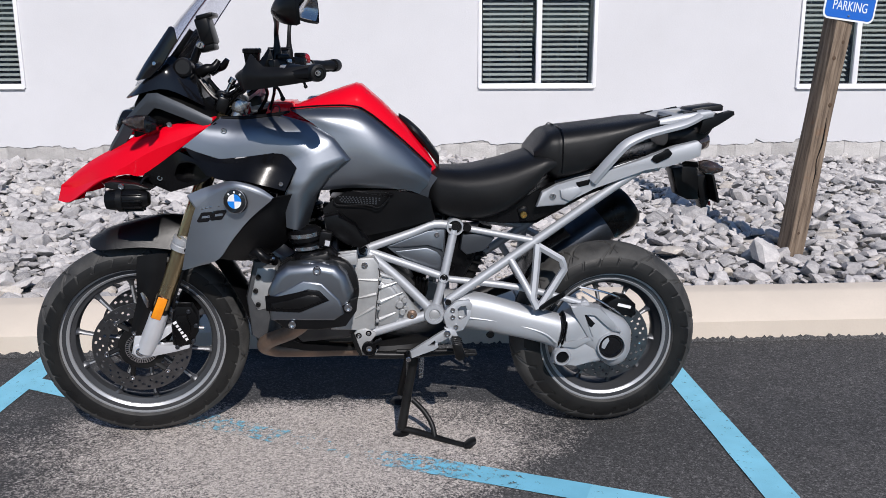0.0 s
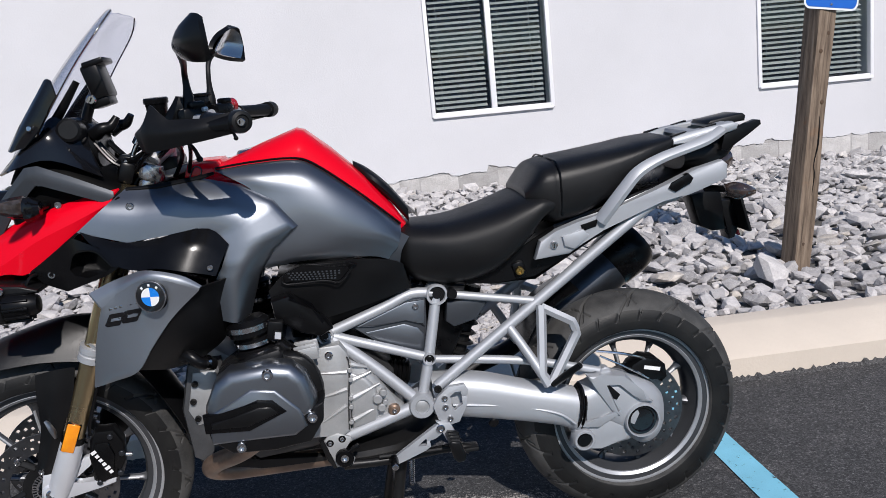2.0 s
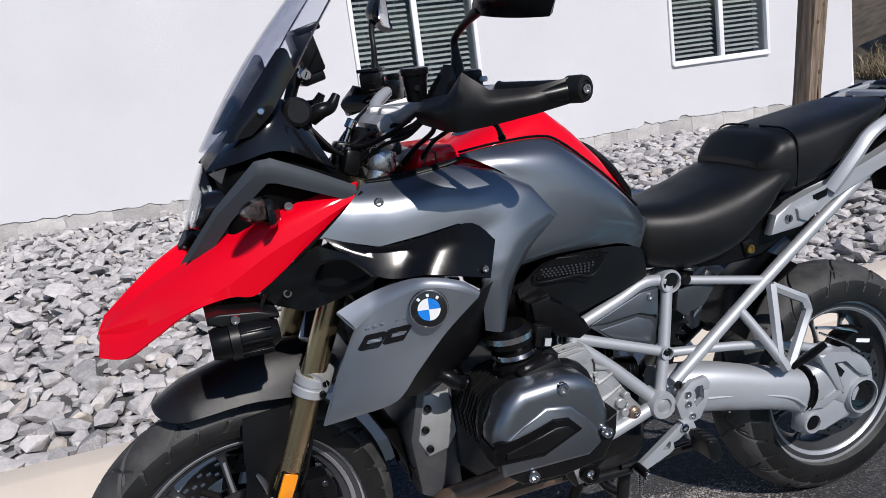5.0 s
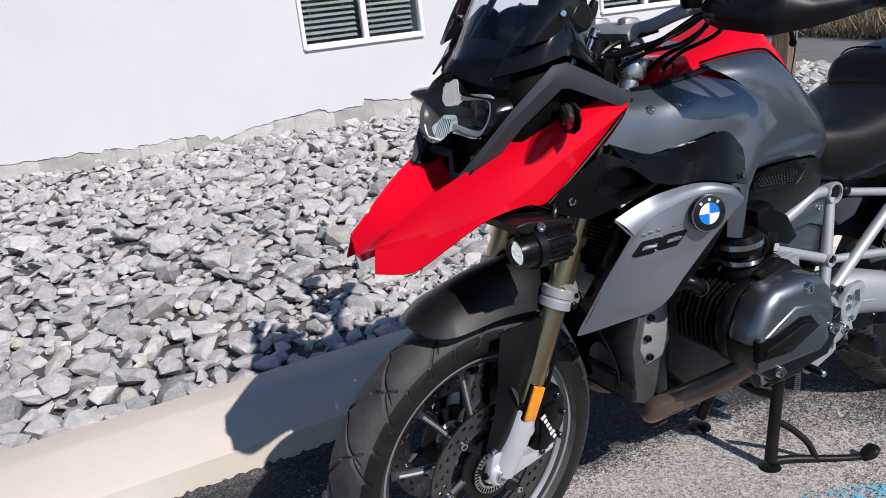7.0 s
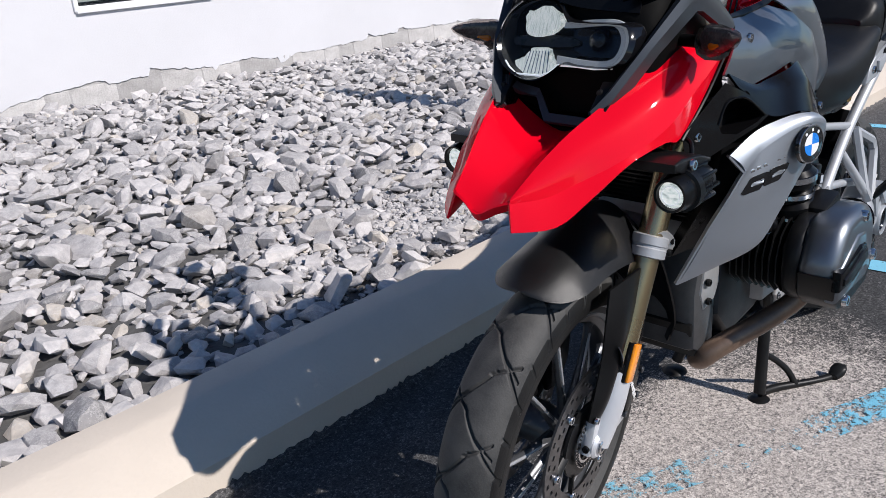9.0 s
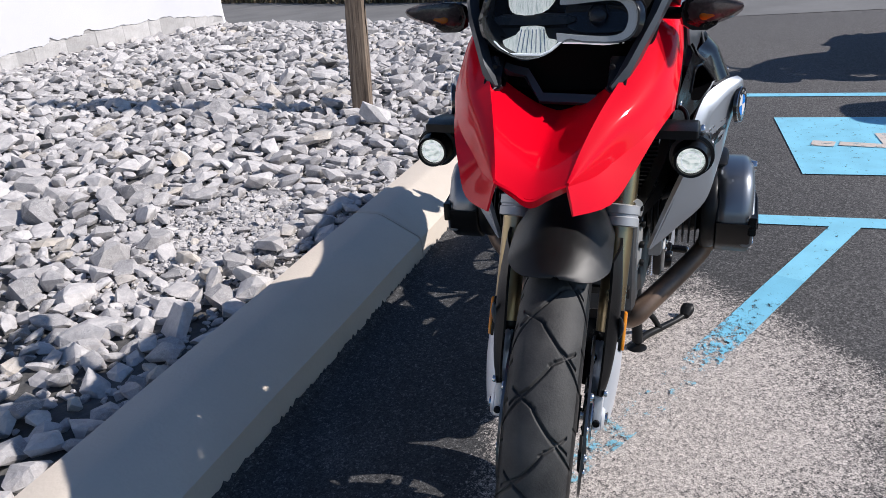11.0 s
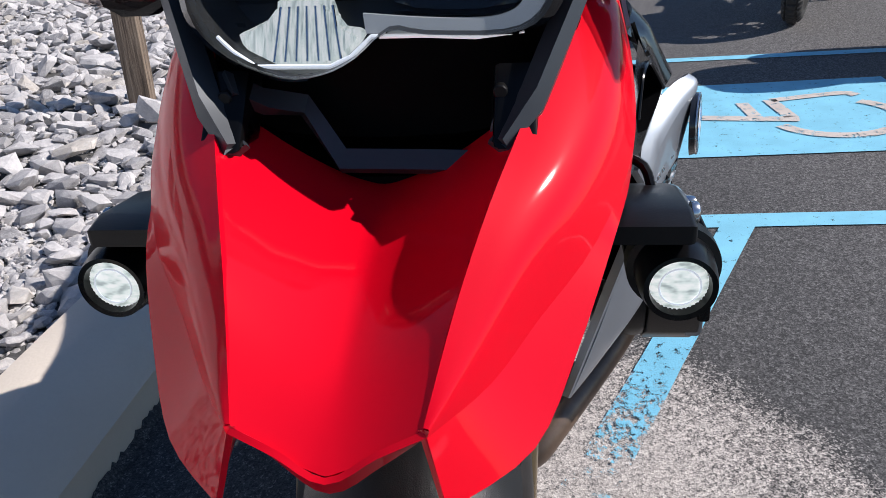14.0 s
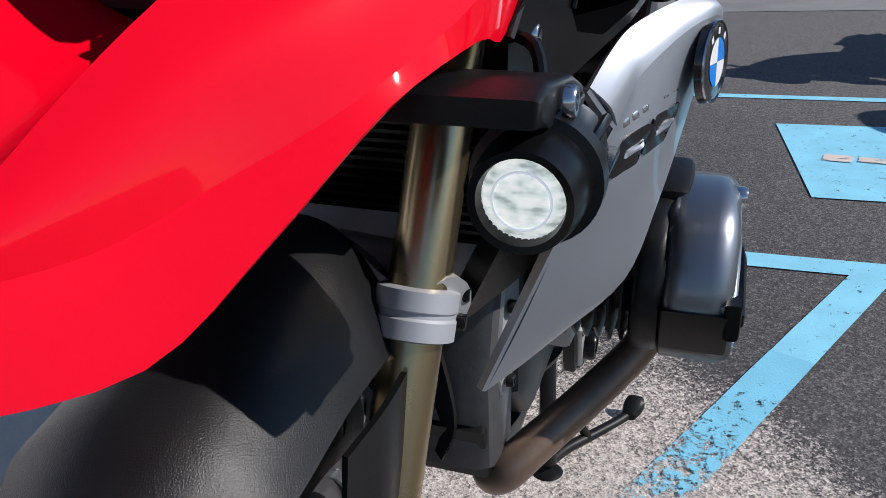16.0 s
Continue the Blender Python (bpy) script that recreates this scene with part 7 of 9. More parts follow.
# ---- engine ----
part("engine_case", prism([(-0.245, 0.62), (-0.07, 0.625), (0.0, 0.585), (0.062, 0.53), (0.055, 0.41), (-0.10, 0.375), (-0.16, 0.355), (-0.30, 0.345), (-0.37, 0.42), (-0.37, 0.55), (-0.32, 0.61)], -0.118, 0.118, 0.02), ENGINE_GREY, bike, "dark cast engine case")
part("crankcase_flange", prism([(-0.205, 0.622), (-0.118, 0.630), (-0.066, 0.634), (-0.050, 0.610), (-0.046, 0.581), (-0.056, 0.480), (-0.063, 0.404), (-0.082, 0.392), (-0.106, 0.396), (-0.205, 0.400)], -0.149, 0.149, 0.008), CAST, bike, "bright cast crankcase flange")
part("gearbox", prism([(-0.060, 0.592), (-0.015, 0.560), (0.016, 0.533), (0.048, 0.480), (0.078, 0.445), (0.072, 0.420), (0.025, 0.395), (-0.062, 0.385)], -0.132, 0.132, 0.016, 0, 3), CAST, bike, "ribbed cast gearbox")
part("gearbox_cover", prism([(-0.055, 0.560), (-0.010, 0.535), (0.012, 0.505), (0.018, 0.455), (0.004, 0.415), (-0.058, 0.402)], -0.141, 0.141, 0.010, 0, 3), CAST, bike)
for s in (1, -1):
    # wedge ribs on the flange and the gearbox
    for v, x0, z0, r0, x1, z1, r1 in ((0.148, -0.126, 0.502, 0.003, -0.060, 0.516, 0.008), (0.148, -0.128, 0.438, 0.003, -0.066, 0.474, 0.008), (0.148, -0.12, 0.565, 0.003, -0.056, 0.560, 0.007), (0.138, -0.050, 0.487, 0.010, 0.022, 0.515, 0.003), (0.138, -0.052, 0.430, 0.010, 0.018, 0.457, 0.003), (0.136, -0.047, 0.533, 0.010, 0.004, 0.548, 0.003), (0.134, -0.045, 0.575, 0.008, -0.005, 0.560, 0.003)):
        part("case_rib", tube([(x0, s * v, z0), ((x0 + x1) / 2, s * v, (z0 + z1) / 2), (x1, s * (v - 0.003), z1)], [r0, (r0 + r1) / 2, r1], 8, 2, False), CAST, bike)
    part("flange_seam", tube([(x, s * 0.149, z) for x, z in ((-0.052, 0.60), (-0.048, 0.575), (-0.060, 0.480), (-0.066, 0.410))], 0.0022, 6, 3), ENGINE_GREY, bike)
    for x, z, r, out in ((0.012, 0.478, 0.012, 0.152), (0.028, 0.492, 0.009, 0.150), (0.020, 0.455, 0.010, 0.154), (0.030, 0.466, 0.007, 0.150)):
        part("case_boss", cyl((x, s * 0.12, z), (x, s * out, z), r, 18), CAST, bike)
    cap = part("switch_cap", turned([(0, 0.010), (0.010, 0.010), (0.015, 0.006), (0.016, -0.02)], (0.051, s * 0.136, 0.440), (0, s, 0), 24), BRONZE, bike, "stained brown switch cap")
    bolt("cap_bolt", (0.051, s * 0.146, 0.440), 0.006, cap, CHROME, s, 0.005)
    for x, z in ((-0.050, 0.565), (-0.051, 0.540), (-0.055, 0.492), (-0.057, 0.469), (-0.061, 0.429), (-0.19, 0.61)):
        part("case_bolt", cyl((x + 0.002, s * 0.140, z), (x + 0.002, s * 0.155, z), 0.0060, 12), CAST, bike)
    bolt("flange_bolt", (-0.094, s * 0.149, 0.610), 0.010, bike, CHROME, s, 0.006)
    for k in range(5):
        part("cylinder_fin", block((-0.142, s * (0.172 + 0.016 * k), 0.648 + 0.003 * (k % 2)), (0.055, 0.004, 0.030), (0, -6, 0), 0.001), CAST, bike)
    part("drive_boot", join(*[turned([(0.026, -0.005), (0.034, 0), (0.026, 0.005), (0.020, 0)], (0.055 + 0.011 * k, s * 0.055, 0.512 - 0.002 * k), (1, 0, -0.2), 24, True) for k in range(5)]), BLACK_MATT, bike, "ribbed black rubber boot")
    part("front_cover_boss", prism([(-0.43, 0.60), (-0.37, 0.60), (-0.362, 0.50), (-0.385, 0.465), (-0.435, 0.455), (-0.455, 0.50)], s * 0.02, s * 0.115, 0.015), CAST, bike)
    for x, z in ((-0.425, 0.57), (-0.435, 0.525), (-0.43, 0.48)):
        bolt("cover_bolt", (x, s * 0.1155, z), 0.008, bike, DARK_METAL, s, 0.008)
part("front_cover", prism([(-0.44, 0.62), (-0.36, 0.62), (-0.36, 0.36), (-0.40, 0.33), (-0.46, 0.37), (-0.47, 0.5)], -0.108, 0.108, 0.02), DULL_CAST, bike, "grey cast front engine cover")
part("sump_guard", prism([(-0.47, 0.43), (-0.44, 0.345), (-0.30, 0.312), (-0.08, 0.308), (-0.08, 0.322), (-0.30, 0.340), (-0.42, 0.37), (-0.455, 0.44)], -0.10, 0.10, 0.006), DARK_METAL, bike, "dark sump guard")
radiator = part("radiator", block((-0.535, 0, 0.765), (0.02, 0.30, 0.15), bevel=0.003), BLACK, bike, "black radiator with thin fins")
for k in range(16):
    part("fin", block((-0.545, 0, 0.70 + k * 0.0085), (0.03, 0.30, 0.003), bevel=0), BLACK, radiator)

COVER = [(-0.366, 0.578), (-0.345, 0.628), (-0.305, 0.652), (-0.225, 0.662), (-0.165, 0.662), (-0.128, 0.632), (-0.112, 0.578), (-0.120, 0.525), (-0.160, 0.484), (-0.230, 0.474), (-0.315, 0.482), (-0.360, 0.520)]


def scaled(outline, k, dx=0.0, dz=0.0):
    cx, cz = sum(p[0] for p in outline) / len(outline), sum(p[1] for p in outline) / len(outline)
    return [(cx + (x - cx) * k + dx, cz + (z - cz) * k + dz) for x, z in outline]


for s in (1, -1):
    off = 0.0 if s > 0 else 0.022
    shift = [(x - off, z) for x, z in COVER]
    head = part("cylinder_head", prism(scaled(shift, 1.02), s * 0.235, s * 0.270, 0.010, 2), BLACK_MATT, bike, "black finned cylinder head with a grey cover")
    part("head_cover", prism([(x - off, z) for x, z in ((-0.370, 0.570), (-0.366, 0.590), (-0.340, 0.642), (-0.308, 0.664), (-0.215, 0.669), (-0.172, 0.660), (-0.143, 0.632), (-0.124, 0.575), (-0.128, 0.540), (-0.150, 0.528), (-0.30, 0.528), (-0.366, 0.540))], s * 0.262, s * 0.344, 0.026, 0, 5), GREY, head, "satin grey cylinder cover", 50)
    part("cover_facet", prism([(x - off, z) for x, z in ((-0.366, 0.572), (-0.312, 0.596), (-0.264, 0.624), (-0.211, 0.614), (-0.162, 0.562), (-0.150, 0.520), (-0.18, 0.500), (-0.36, 0.505))], s * 0.320, s * 0.3475, 0.008, 0, 3), GREY, head, "grey facet of the cover", 40)
    part("cover_skirt", prism([(x - off, z) for x, z in ((-0.372, 0.562), (-0.362, 0.560), (-0.350, 0.530), (-0.17, 0.528), (-0.135, 0.560), (-0.110, 0.572), (-0.116, 0.526), (-0.148, 0.480), (-0.230, 0.471), (-0.320, 0.477), (-0.362, 0.512))], s * 0.268, s * 0.342, 0.026, 0, 4), BLACK_MATT, head, "black lower guard of the cover", 50)
    part("cover_insert", prism([(x - off, z) for x, z in ((-0.372, 0.578), (-0.314, 0.578), (-0.252, 0.597), (-0.220, 0.592), (-0.192, 0.562), (-0.277, 0.528), (-0.371, 0.535))], s * 0.335, s * 0.353, 0.005, 0), BLACK, head, "black inlay on the cover")
    part("cover_inlay_ridge", prism([(x - off, z) for x, z in ((-0.355, 0.560), (-0.31, 0.566), (-0.250, 0.584), (-0.224, 0.580), (-0.208, 0.563), (-0.280, 0.540), (-0.355, 0.545))], s * 0.345, s * 0.357, 0.004, 0), BLACK_MATT, head)
    for x, z in ((-0.224, 0.649), (-0.139, 0.538), (-0.300, 0.492)):
        bolt("cover_bolt", (x - off, s * (0.338 if (x, z) != (-0.224, 0.649) else 0.335), z), 0.0125, head, CHROME, s, 0.014)
    for k in range(8):
        part("cooling_fin", prism(scaled(shift, 0.93 - 0.012 * (k % 2), -0.012), s * (0.130 + k * 0.0135), s * (0.133 + k * 0.0135), 0), DARK_METAL, head)
    part("barrel", cyl((-0.25 - off, s * 0.10, 0.565), (-0.25 - off, s * 0.24, 0.565), 0.068, 28), DARK_METAL, head)
    part("throttle_body", join(cyl((-0.268 - off, s * 0.205, 0.745), (-0.262 - off, s * 0.205, 0.70), 0.048, 28), cyl((-0.262 - off, s * 0.205, 0.70), (-0.255 - off, s * 0.207, 0.675), 0.042, 28), cyl((-0.255 - off, s * 0.207, 0.675), (-0.25 - off, s * 0.21, 0.635), 0.050, 28)), BLACK, bike, "black throttle body")
    part("hose_band", join(turned([(0.0485, -0.006), (0.051, -0.006), (0.051, 0.006), (0.0485, 0.006)], (-0.266 - off, s * 0.205, 0.728), (0.1, 0, -1), 32, True), turned([(0.043, -0.005), (0.0455, -0.005), (0.0455, 0.005), (0.043, 0.005)], (-0.258 - off, s * 0.206, 0.690), (0.1, 0, -1), 32, True), turned([(0.0505, -0.004), (0.053, -0.004), (0.053, 0.004), (0.0505, 0.004)], (-0.251 - off, s * 0.209, 0.645), (0.1, 0, -1), 32, True)), CHROME, bike, "steel hose bands")
    part("injector", join(block((-0.205 - off, s * 0.225, 0.715), (0.035, 0.03, 0.045), (0, 12, 0), 0.005), block((-0.20 - off, s * 0.242, 0.705), (0.018, 0.006, 0.022), (0, 12, 0), 0.002)), BLACK, bike, "black injector plug")
    part("injector_label", block((-0.199 - off, s * 0.2455, 0.705), (0.014, 0.001, 0.016), (0, 12, 0), 0), WHITE_METAL, bike)
    part("spark_cap", join(block((-0.235 - off, s * 0.262, 0.664), (0.09, 0.05, 0.030), (0, -12, 0), 0.012), cyl((-0.205 - off, s * 0.23, 0.66), (-0.185 - off, s * 0.23, 0.68), 0.018, 16)), BLACK_MATT, bike, "black plug cap")
    part("breather_hose", tube([(-0.36, s * 0.19, 0.64), (-0.385, s * 0.215, 0.655), (-0.41, s * 0.21, 0.675), (-0.435, s * 0.185, 0.665), (-0.45, s * 0.15, 0.65)], 0.015, 12), BLACK, bike, "black coolant hose")
    part("hose_clip", turned([(0.0155, -0.004), (0.018, -0.004), (0.018, 0.004), (0.0155, 0.004)], (-0.372, s * 0.205, 0.65), (-0.8, 0.5, 0.4), 24, True), CHROME, bike)
    part("side_cable", tube([(-0.19, s * 0.22, 0.69), (-0.165, s * 0.21, 0.66), (-0.14, s * 0.19, 0.655), (-0.125, s * 0.17, 0.685), (-0.15, s * 0.165, 0.715)], 0.0035, 8), BLACK, bike, "thin black cable loop")
    part("exhaust_header", tube([(-0.262 - off, s * 0.262, 0.505), (-0.278 - off, s * 0.245, 0.460), (-0.325, s * 0.200, 0.415), (-0.395, s * 0.140, 0.370), (-0.418, s * 0.108, 0.340), (-0.385, s * 0.085, 0.318), (-0.30, s * 0.075, 0.311), (-0.10, s * 0.070, 0.307)], [0.021, 0.022, 0.023, 0.024, 0.025, 0.025, 0.025, 0.024], 18, 5), BRONZE, bike, "heat-stained exhaust header")
part("collector", hull([(-0.12, 0, 0.310, 0.10, 0.028), (-0.05, 0, 0.312, 0.115, 0.032), (0.08, -0.02, 0.315, 0.115, 0.032), (0.16, -0.06, 0.322, 0.06, 0.030), (0.20, -0.10, 0.33, 0.03, 0.03)], 18, 4), DARK_METAL, bike, "dark exhaust collector")
part("link_pipe", tube([(0.17, -0.09, 0.32), (0.28, -0.15, 0.40), (0.42, -0.19, 0.44), (0.53, -0.205, 0.50)], 0.026, 16), DARK_METAL, bike)
ax = Vector((0.81, -0.05, 0.585)).normalized()
muffler = part("silencer", turned([(0, 0), (0.035, 0.0), (0.060, 0.03), (0.070, 0.07), (0.076, 0.20), (0.076, 0.33), (0.070, 0.345), (0, 0.345)], (0.480, -0.195, 0.462), ax, 32), DARK_STEEL, bike, "dark brushed steel silencer with a black end cap")
part("silencer_cap", turned([(0.074, 0.325), (0.079, 0.335), (0.084, 0.40), (0.078, 0.435), (0.062, 0.450), (0.040, 0.452), (0.035, 0.43), (0, 0.42)], (0.480, -0.195, 0.462), ax, 32), BLACK, muffler, "black end cap")

# ---- frame ----
NA, NC, NP, NF, NQ, NG = (-0.098, 0.100, 0.648), (0.190, 0.085, 0.714), (0.121, 0.130, 0.443), (0.153, 0.112, 0.556), (0.445, 0.108, 0.667), (0.165, 0.128, 0.482)


def frame_tube(name, pts, r, s, label="silver painted frame tube"):
    return part(name, tube([(x, s * v, z) for x, v, z in pts], r, 16, 4), SILVER, bike, label)


for s in (1, -1):
    frame_tube("frame_tube", [NA, (0.05, 0.092, 0.695), (0.125, 0.088, 0.722), NC], 0.0135, s)
    frame_tube("frame_tube", [NA, (0.02, 0.115, 0.545), NP], 0.0155, s)
    frame_tube("frame_tube", [NA, NF], 0.0125, s)
    frame_tube("frame_tube", [NC, NF, NP], 0.0140, s)
    frame_tube("frame_tube", [NC, NQ], 0.0105, s)
    frame_tube("frame_tube", [NG, NQ, (0.735, 0.115, 0.872), (0.790, 0.105, 0.892), (0.83, 0.095, 0.897)], 0.0145, s)
    frame_tube("frame_tube", [NP, (0.02, 0.13, 0.412), (-0.10, 0.125, 0.375)], 0.0165, s)
    for n, r in ((NA, 0.021), (NC, 0.028), (NF, 0.017)):
        node = part("frame_node", turned([(r * 0.72, -0.03), (r, -0.03), (r, 0.014), (r * 0.95, 0.018), (r * 0.78, 0.018), (r * 0.72, 0.012)], (n[0], s * n[1], n[2]), (0, s, 0), 28, True), SILVER, bike, "silver frame joint")
        part("node_plug", turned([(0, 0.016), (r * 0.38, 0.016), (r * 0.42, 0.0125), (r * 0.72, 0.0125), (r * 0.72, -0.02), (0, -0.02)], (n[0], s * n[1], n[2]), (0, s, 0), 24), BLACK_MATT, node, "black rubber plug")
    part("cap_plug", turned([(0, 0.014), (0.010, 0.014), (0.0135, 0.010), (0.0145, -0.01)], (0.228, s * 0.095, 0.712), (0, s, 0), 20), BLACK_MATT, bike, "black rubber plug")
    pivot = part("pivot_boss", turned([(0, 0.018), (0.018, 0.018), (0.019, 0.024), (0.030, 0.024), (0.033, 0.018), (0.034, -0.03)], (NP[0], s * 0.130, NP[2]), (0, s, 0), 32), SILVER, bike, "round silver swing arm pivot")
    part("pivot_cap", turned([(0, 0.021), (0.012, 0.021), (0.017, 0.0185)], (NP[0], s * 0.130, NP[2]), (0, s, 0), 24), CAST, pivot)
    bolt("frame_bolt", (NG[0], s * 0.145, NG[2]), 0.010, bike, DARK_METAL, s)
    # rider's foot rest plate
    plate = part("foot_rest_plate", prism([(0.236, 0.4602), (0.240, 0.475), (0.231, 0.491), (0.190, 0.489), (0.162, 0.467), (0.148, 0.443), (0.158, 0.407), (0.186, 0.388), (0.211, 0.394), (0.234, 0.436), (0.236, 0.4598), (0.2225, 0.4598), (0.223, 0.440), (0.201, 0.425), (0.194, 0.437), (0.193, 0.465), (0.205, 0.474), (0.220, 0.474), (0.2225, 0.4602)], s * 0.148, s * 0.162, 0.0001), SILVER, bike, "silver foot rest plate with a cut-out")
    for x, z in ((0.178, 0.462), (0.178, 0.438), (0.188, 0.406)):
        bolt("plate_bolt", (x, s * 0.162, z), 0.008, plate, CHROME, s)
    peg = part("foot_peg", prism([(0.170, 0.372), (0.176, 0.380), (0.199, 0.376), (0.212, 0.334), (0.206, 0.322), (0.190, 0.320), (0.180, 0.330)], s * 0.166, s * 0.240, 0.006, 0, 3), BLACK_MATT, bike, "black rubber foot peg")
    for k in range(3):
        part("peg_groove", block((0.189, s * (0.185 + 0.018 * k), 0.376), (0.030, 0.006, 0.008), (0, 12, 0), 0.002), BLACK, peg)
    part("peg_hanger", prism([(0.150, 0.405), (0.186, 0.398), (0.196, 0.372), (0.188, 0.345), (0.172, 0.352), (0.165, 0.372)], s * 0.152, s * 0.170, 0.004), SILVER, bike, "silver foot peg hanger")
    lever = part("foot_lever", prism([(0.1300, 0.3562), (0.146, 0.360), (0.170, 0.376), (0.174, 0.391), (0.160, 0.400), (0.137, 0.387), (0.085, 0.354), (0.039, 0.325), (0.026, 0.314), (0.032, 0.302), (0.050, 0.307), (0.118, 0.331), (0.132, 0.340), (0.1300, 0.3558), (0.1235, 0.3558), (0.120, 0.344), (0.098, 0.3455), (0.121, 0.364), (0.1235, 0.3562)], s * 0.154, s * 0.168, 0.0001), SILVER, bike, "silver triangular foot lever")
    bolt("lever_pivot", (0.160, s * 0.168, 0.386), 0.011, lever, CHROME, s)
    part("lever_peg", cyl((0.036, s * 0.158, 0.320), (0.036, s * 0.205, 0.318), 0.0105, 16), BLACK, bike, "rubber lever peg")
    part("lever_peg_end", cyl((0.036, s * 0.205, 0.318), (0.036, s * 0.209, 0.318), 0.008, 14), CHROME, bike)
    part("linkage", tube([(0.0, s * 0.15, 0.325), (0.12, s * 0.15, 0.322), (0.19, s * 0.15, 0.322)], 0.006, 8), DARK_METAL, bike)
    # pillion foot rest bracket
    br = part("pillion_bracket", join(tube([(0.450, s * 0.125, 0.655), (0.522, s * 0.150, 0.615), (0.530, s * 0.155, 0.585), (0.462, s * 0.178, 0.485), (0.450, s * 0.182, 0.465)], [0.0125, 0.0125, 0.0125, 0.013, 0.014], 6, 3, False), tube([(0.450, s * 0.125, 0.660), (0.440, s * 0.150, 0.570), (0.430, s * 0.172, 0.495), (0.445, s * 0.18, 0.465)], [0.013, 0.0125, 0.0125, 0.014], 6, 3, False), tube([(0.365, s * 0.118, 0.610), (0.400, s * 0.145, 0.550), (0.432, s * 0.172, 0.490)], [0.012, 0.012, 0.013], 12, 3)), SILVER, bike, "silver pillion foot rest bracket")
    part("pillion_peg", tube([(0.455, s * 0.185, 0.468), (0.485, s * 0.21, 0.50), (0.515, s * 0.225, 0.525)], [0.013, 0.016, 0.013], 12, 3, flat=0.6), BLACK, br, "folded black pillion peg")
    # side covers under the tank and seat
    cov = [[(-0.215, 0.155, 0.790), (-0.150, 0.158, 0.838), (-0.02, 0.150, 0.842), (0.075, 0.130, 0.826), (0.112, 0.115, 0.808)], [(-0.205, 0.155, 0.755), (-0.135, 0.155, 0.785), (-0.02, 0.142, 0.785), (0.07, 0.125, 0.780), (0.120, 0.110, 0.765)], [(-0.165, 0.135, 0.685), (-0.12, 0.135, 0.695), (-0.04, 0.12, 0.705), (0.06, 0.11, 0.725), (0.125, 0.10, 0.740)]]
    grille = part("side_grille", sheet([[(x, s * (0.1655 + 0.02 * (z - 0.82)), z) for x, z in r] for r in ([(-0.176, 0.824), (-0.132, 0.844), (-0.070, 0.835), (-0.018, 0.824)], [(-0.172, 0.806), (-0.135, 0.815), (-0.085, 0.805), (-0.048, 0.797)])], 3, 3, 0.003, su=False), BLACK, bike, "black perforated grille under the tank flank")
    part("grille_rim", tube([(x, s * 0.1675, z) for x, z in ((-0.178, 0.824), (-0.172, 0.803), (-0.085, 0.802), (-0.046, 0.794), (-0.014, 0.825))], 0.0022, 8, 3), BLACK_MATT, grille)
    for row_ in range(4):
        for k in range(13):
            f, g = (k + 0.5 + 0.5 * (row_ % 2)) / 14, (row_ + 0.6) / 4.4
            x = (-0.168 + 0.142 * f) * (1 - g) + (-0.164 + 0.112 * f) * g
            z = (0.832 - 0.008 * f) * (1 - g) + (0.810 - 0.010 * f) * g
            part("grille_stud", block((x, s * 0.1670, z), (0.0045, 0.002, 0.0030), (0, 8, 0), 0), GREY_DARK, grille)
    part("side_cover", sheet([[(x, s * v, z) for x, v, z in r] for r in cov], 4, 4, 0.005), BLACK_MATT, bike, "black side cover below the tank")
    vent = part("vent_mesh", prism([(-0.145, 0.832), (-0.12, 0.846), (-0.03, 0.838), (0.0, 0.832), (-0.035, 0.812), (-0.11, 0.815)], s * 0.150, s * 0.160, 0.003), BLACK, bike, "black vent mesh")
    for k in range(8):
        for j in range(3):
            part("vent_hole", block((-0.118 + k * 0.0125 + j * 0.004, s * 0.1602, 0.836 - j * 0.007 - k * 0.0006), (0.006, 0.0014, 0.0035), bevel=0), DARK_METAL, vent)
    part("bellows_cover", prism([(-0.21, 0.775), (-0.165, 0.785), (-0.125, 0.74), (-0.09, 0.715), (-0.075, 0.69), (-0.105, 0.675), (-0.15, 0.69), (-0.205, 0.73)], s * 0.155, s * 0.205, 0.01), BLACK, bike, "black knee cover above the throttle body")
    cover = part("starter_cover", prism([(-0.037, 0.654), (0.108, 0.706), (0.128, 0.713), (0.162, 0.710), (0.156, 0.565), (0.137, 0.552), (0.037, 0.602)], s * 0.050, s * 0.092, 0.006), GREY_DARK, bike, "grey cover inside the frame triangle")
    part("cover_facet", prism([(-0.025, 0.655), (0.108, 0.704), (0.158, 0.706), (0.152, 0.634), (0.138, 0.650), (0.106, 0.662), (0.024, 0.650)], s * 0.086, s * 0.099, 0.004), GREY, cover, "bright upper facet of the cover")
    part("cover_facet", prism([(0.000, 0.638), (0.100, 0.648), (0.134, 0.634), (0.148, 0.616), (0.150, 0.575), (0.134, 0.560), (0.040, 0.606)], s * 0.086, s * 0.0955, 0.004), GREY, cover)
    bolt("cover_bolt", (0.133, s * 0.099, 0.691), 0.008, bike, CHROME, s)
    part("rear_inner_cover", prism([(0.214, 0.689), (0.305, 0.691), (0.318, 0.673), (0.287, 0.633), (0.228, 0.620), (0.207, 0.638)], s * 0.055, s * 0.092, 0.008), GREY_DARK, bike, "dark grey cover behind the frame tube")
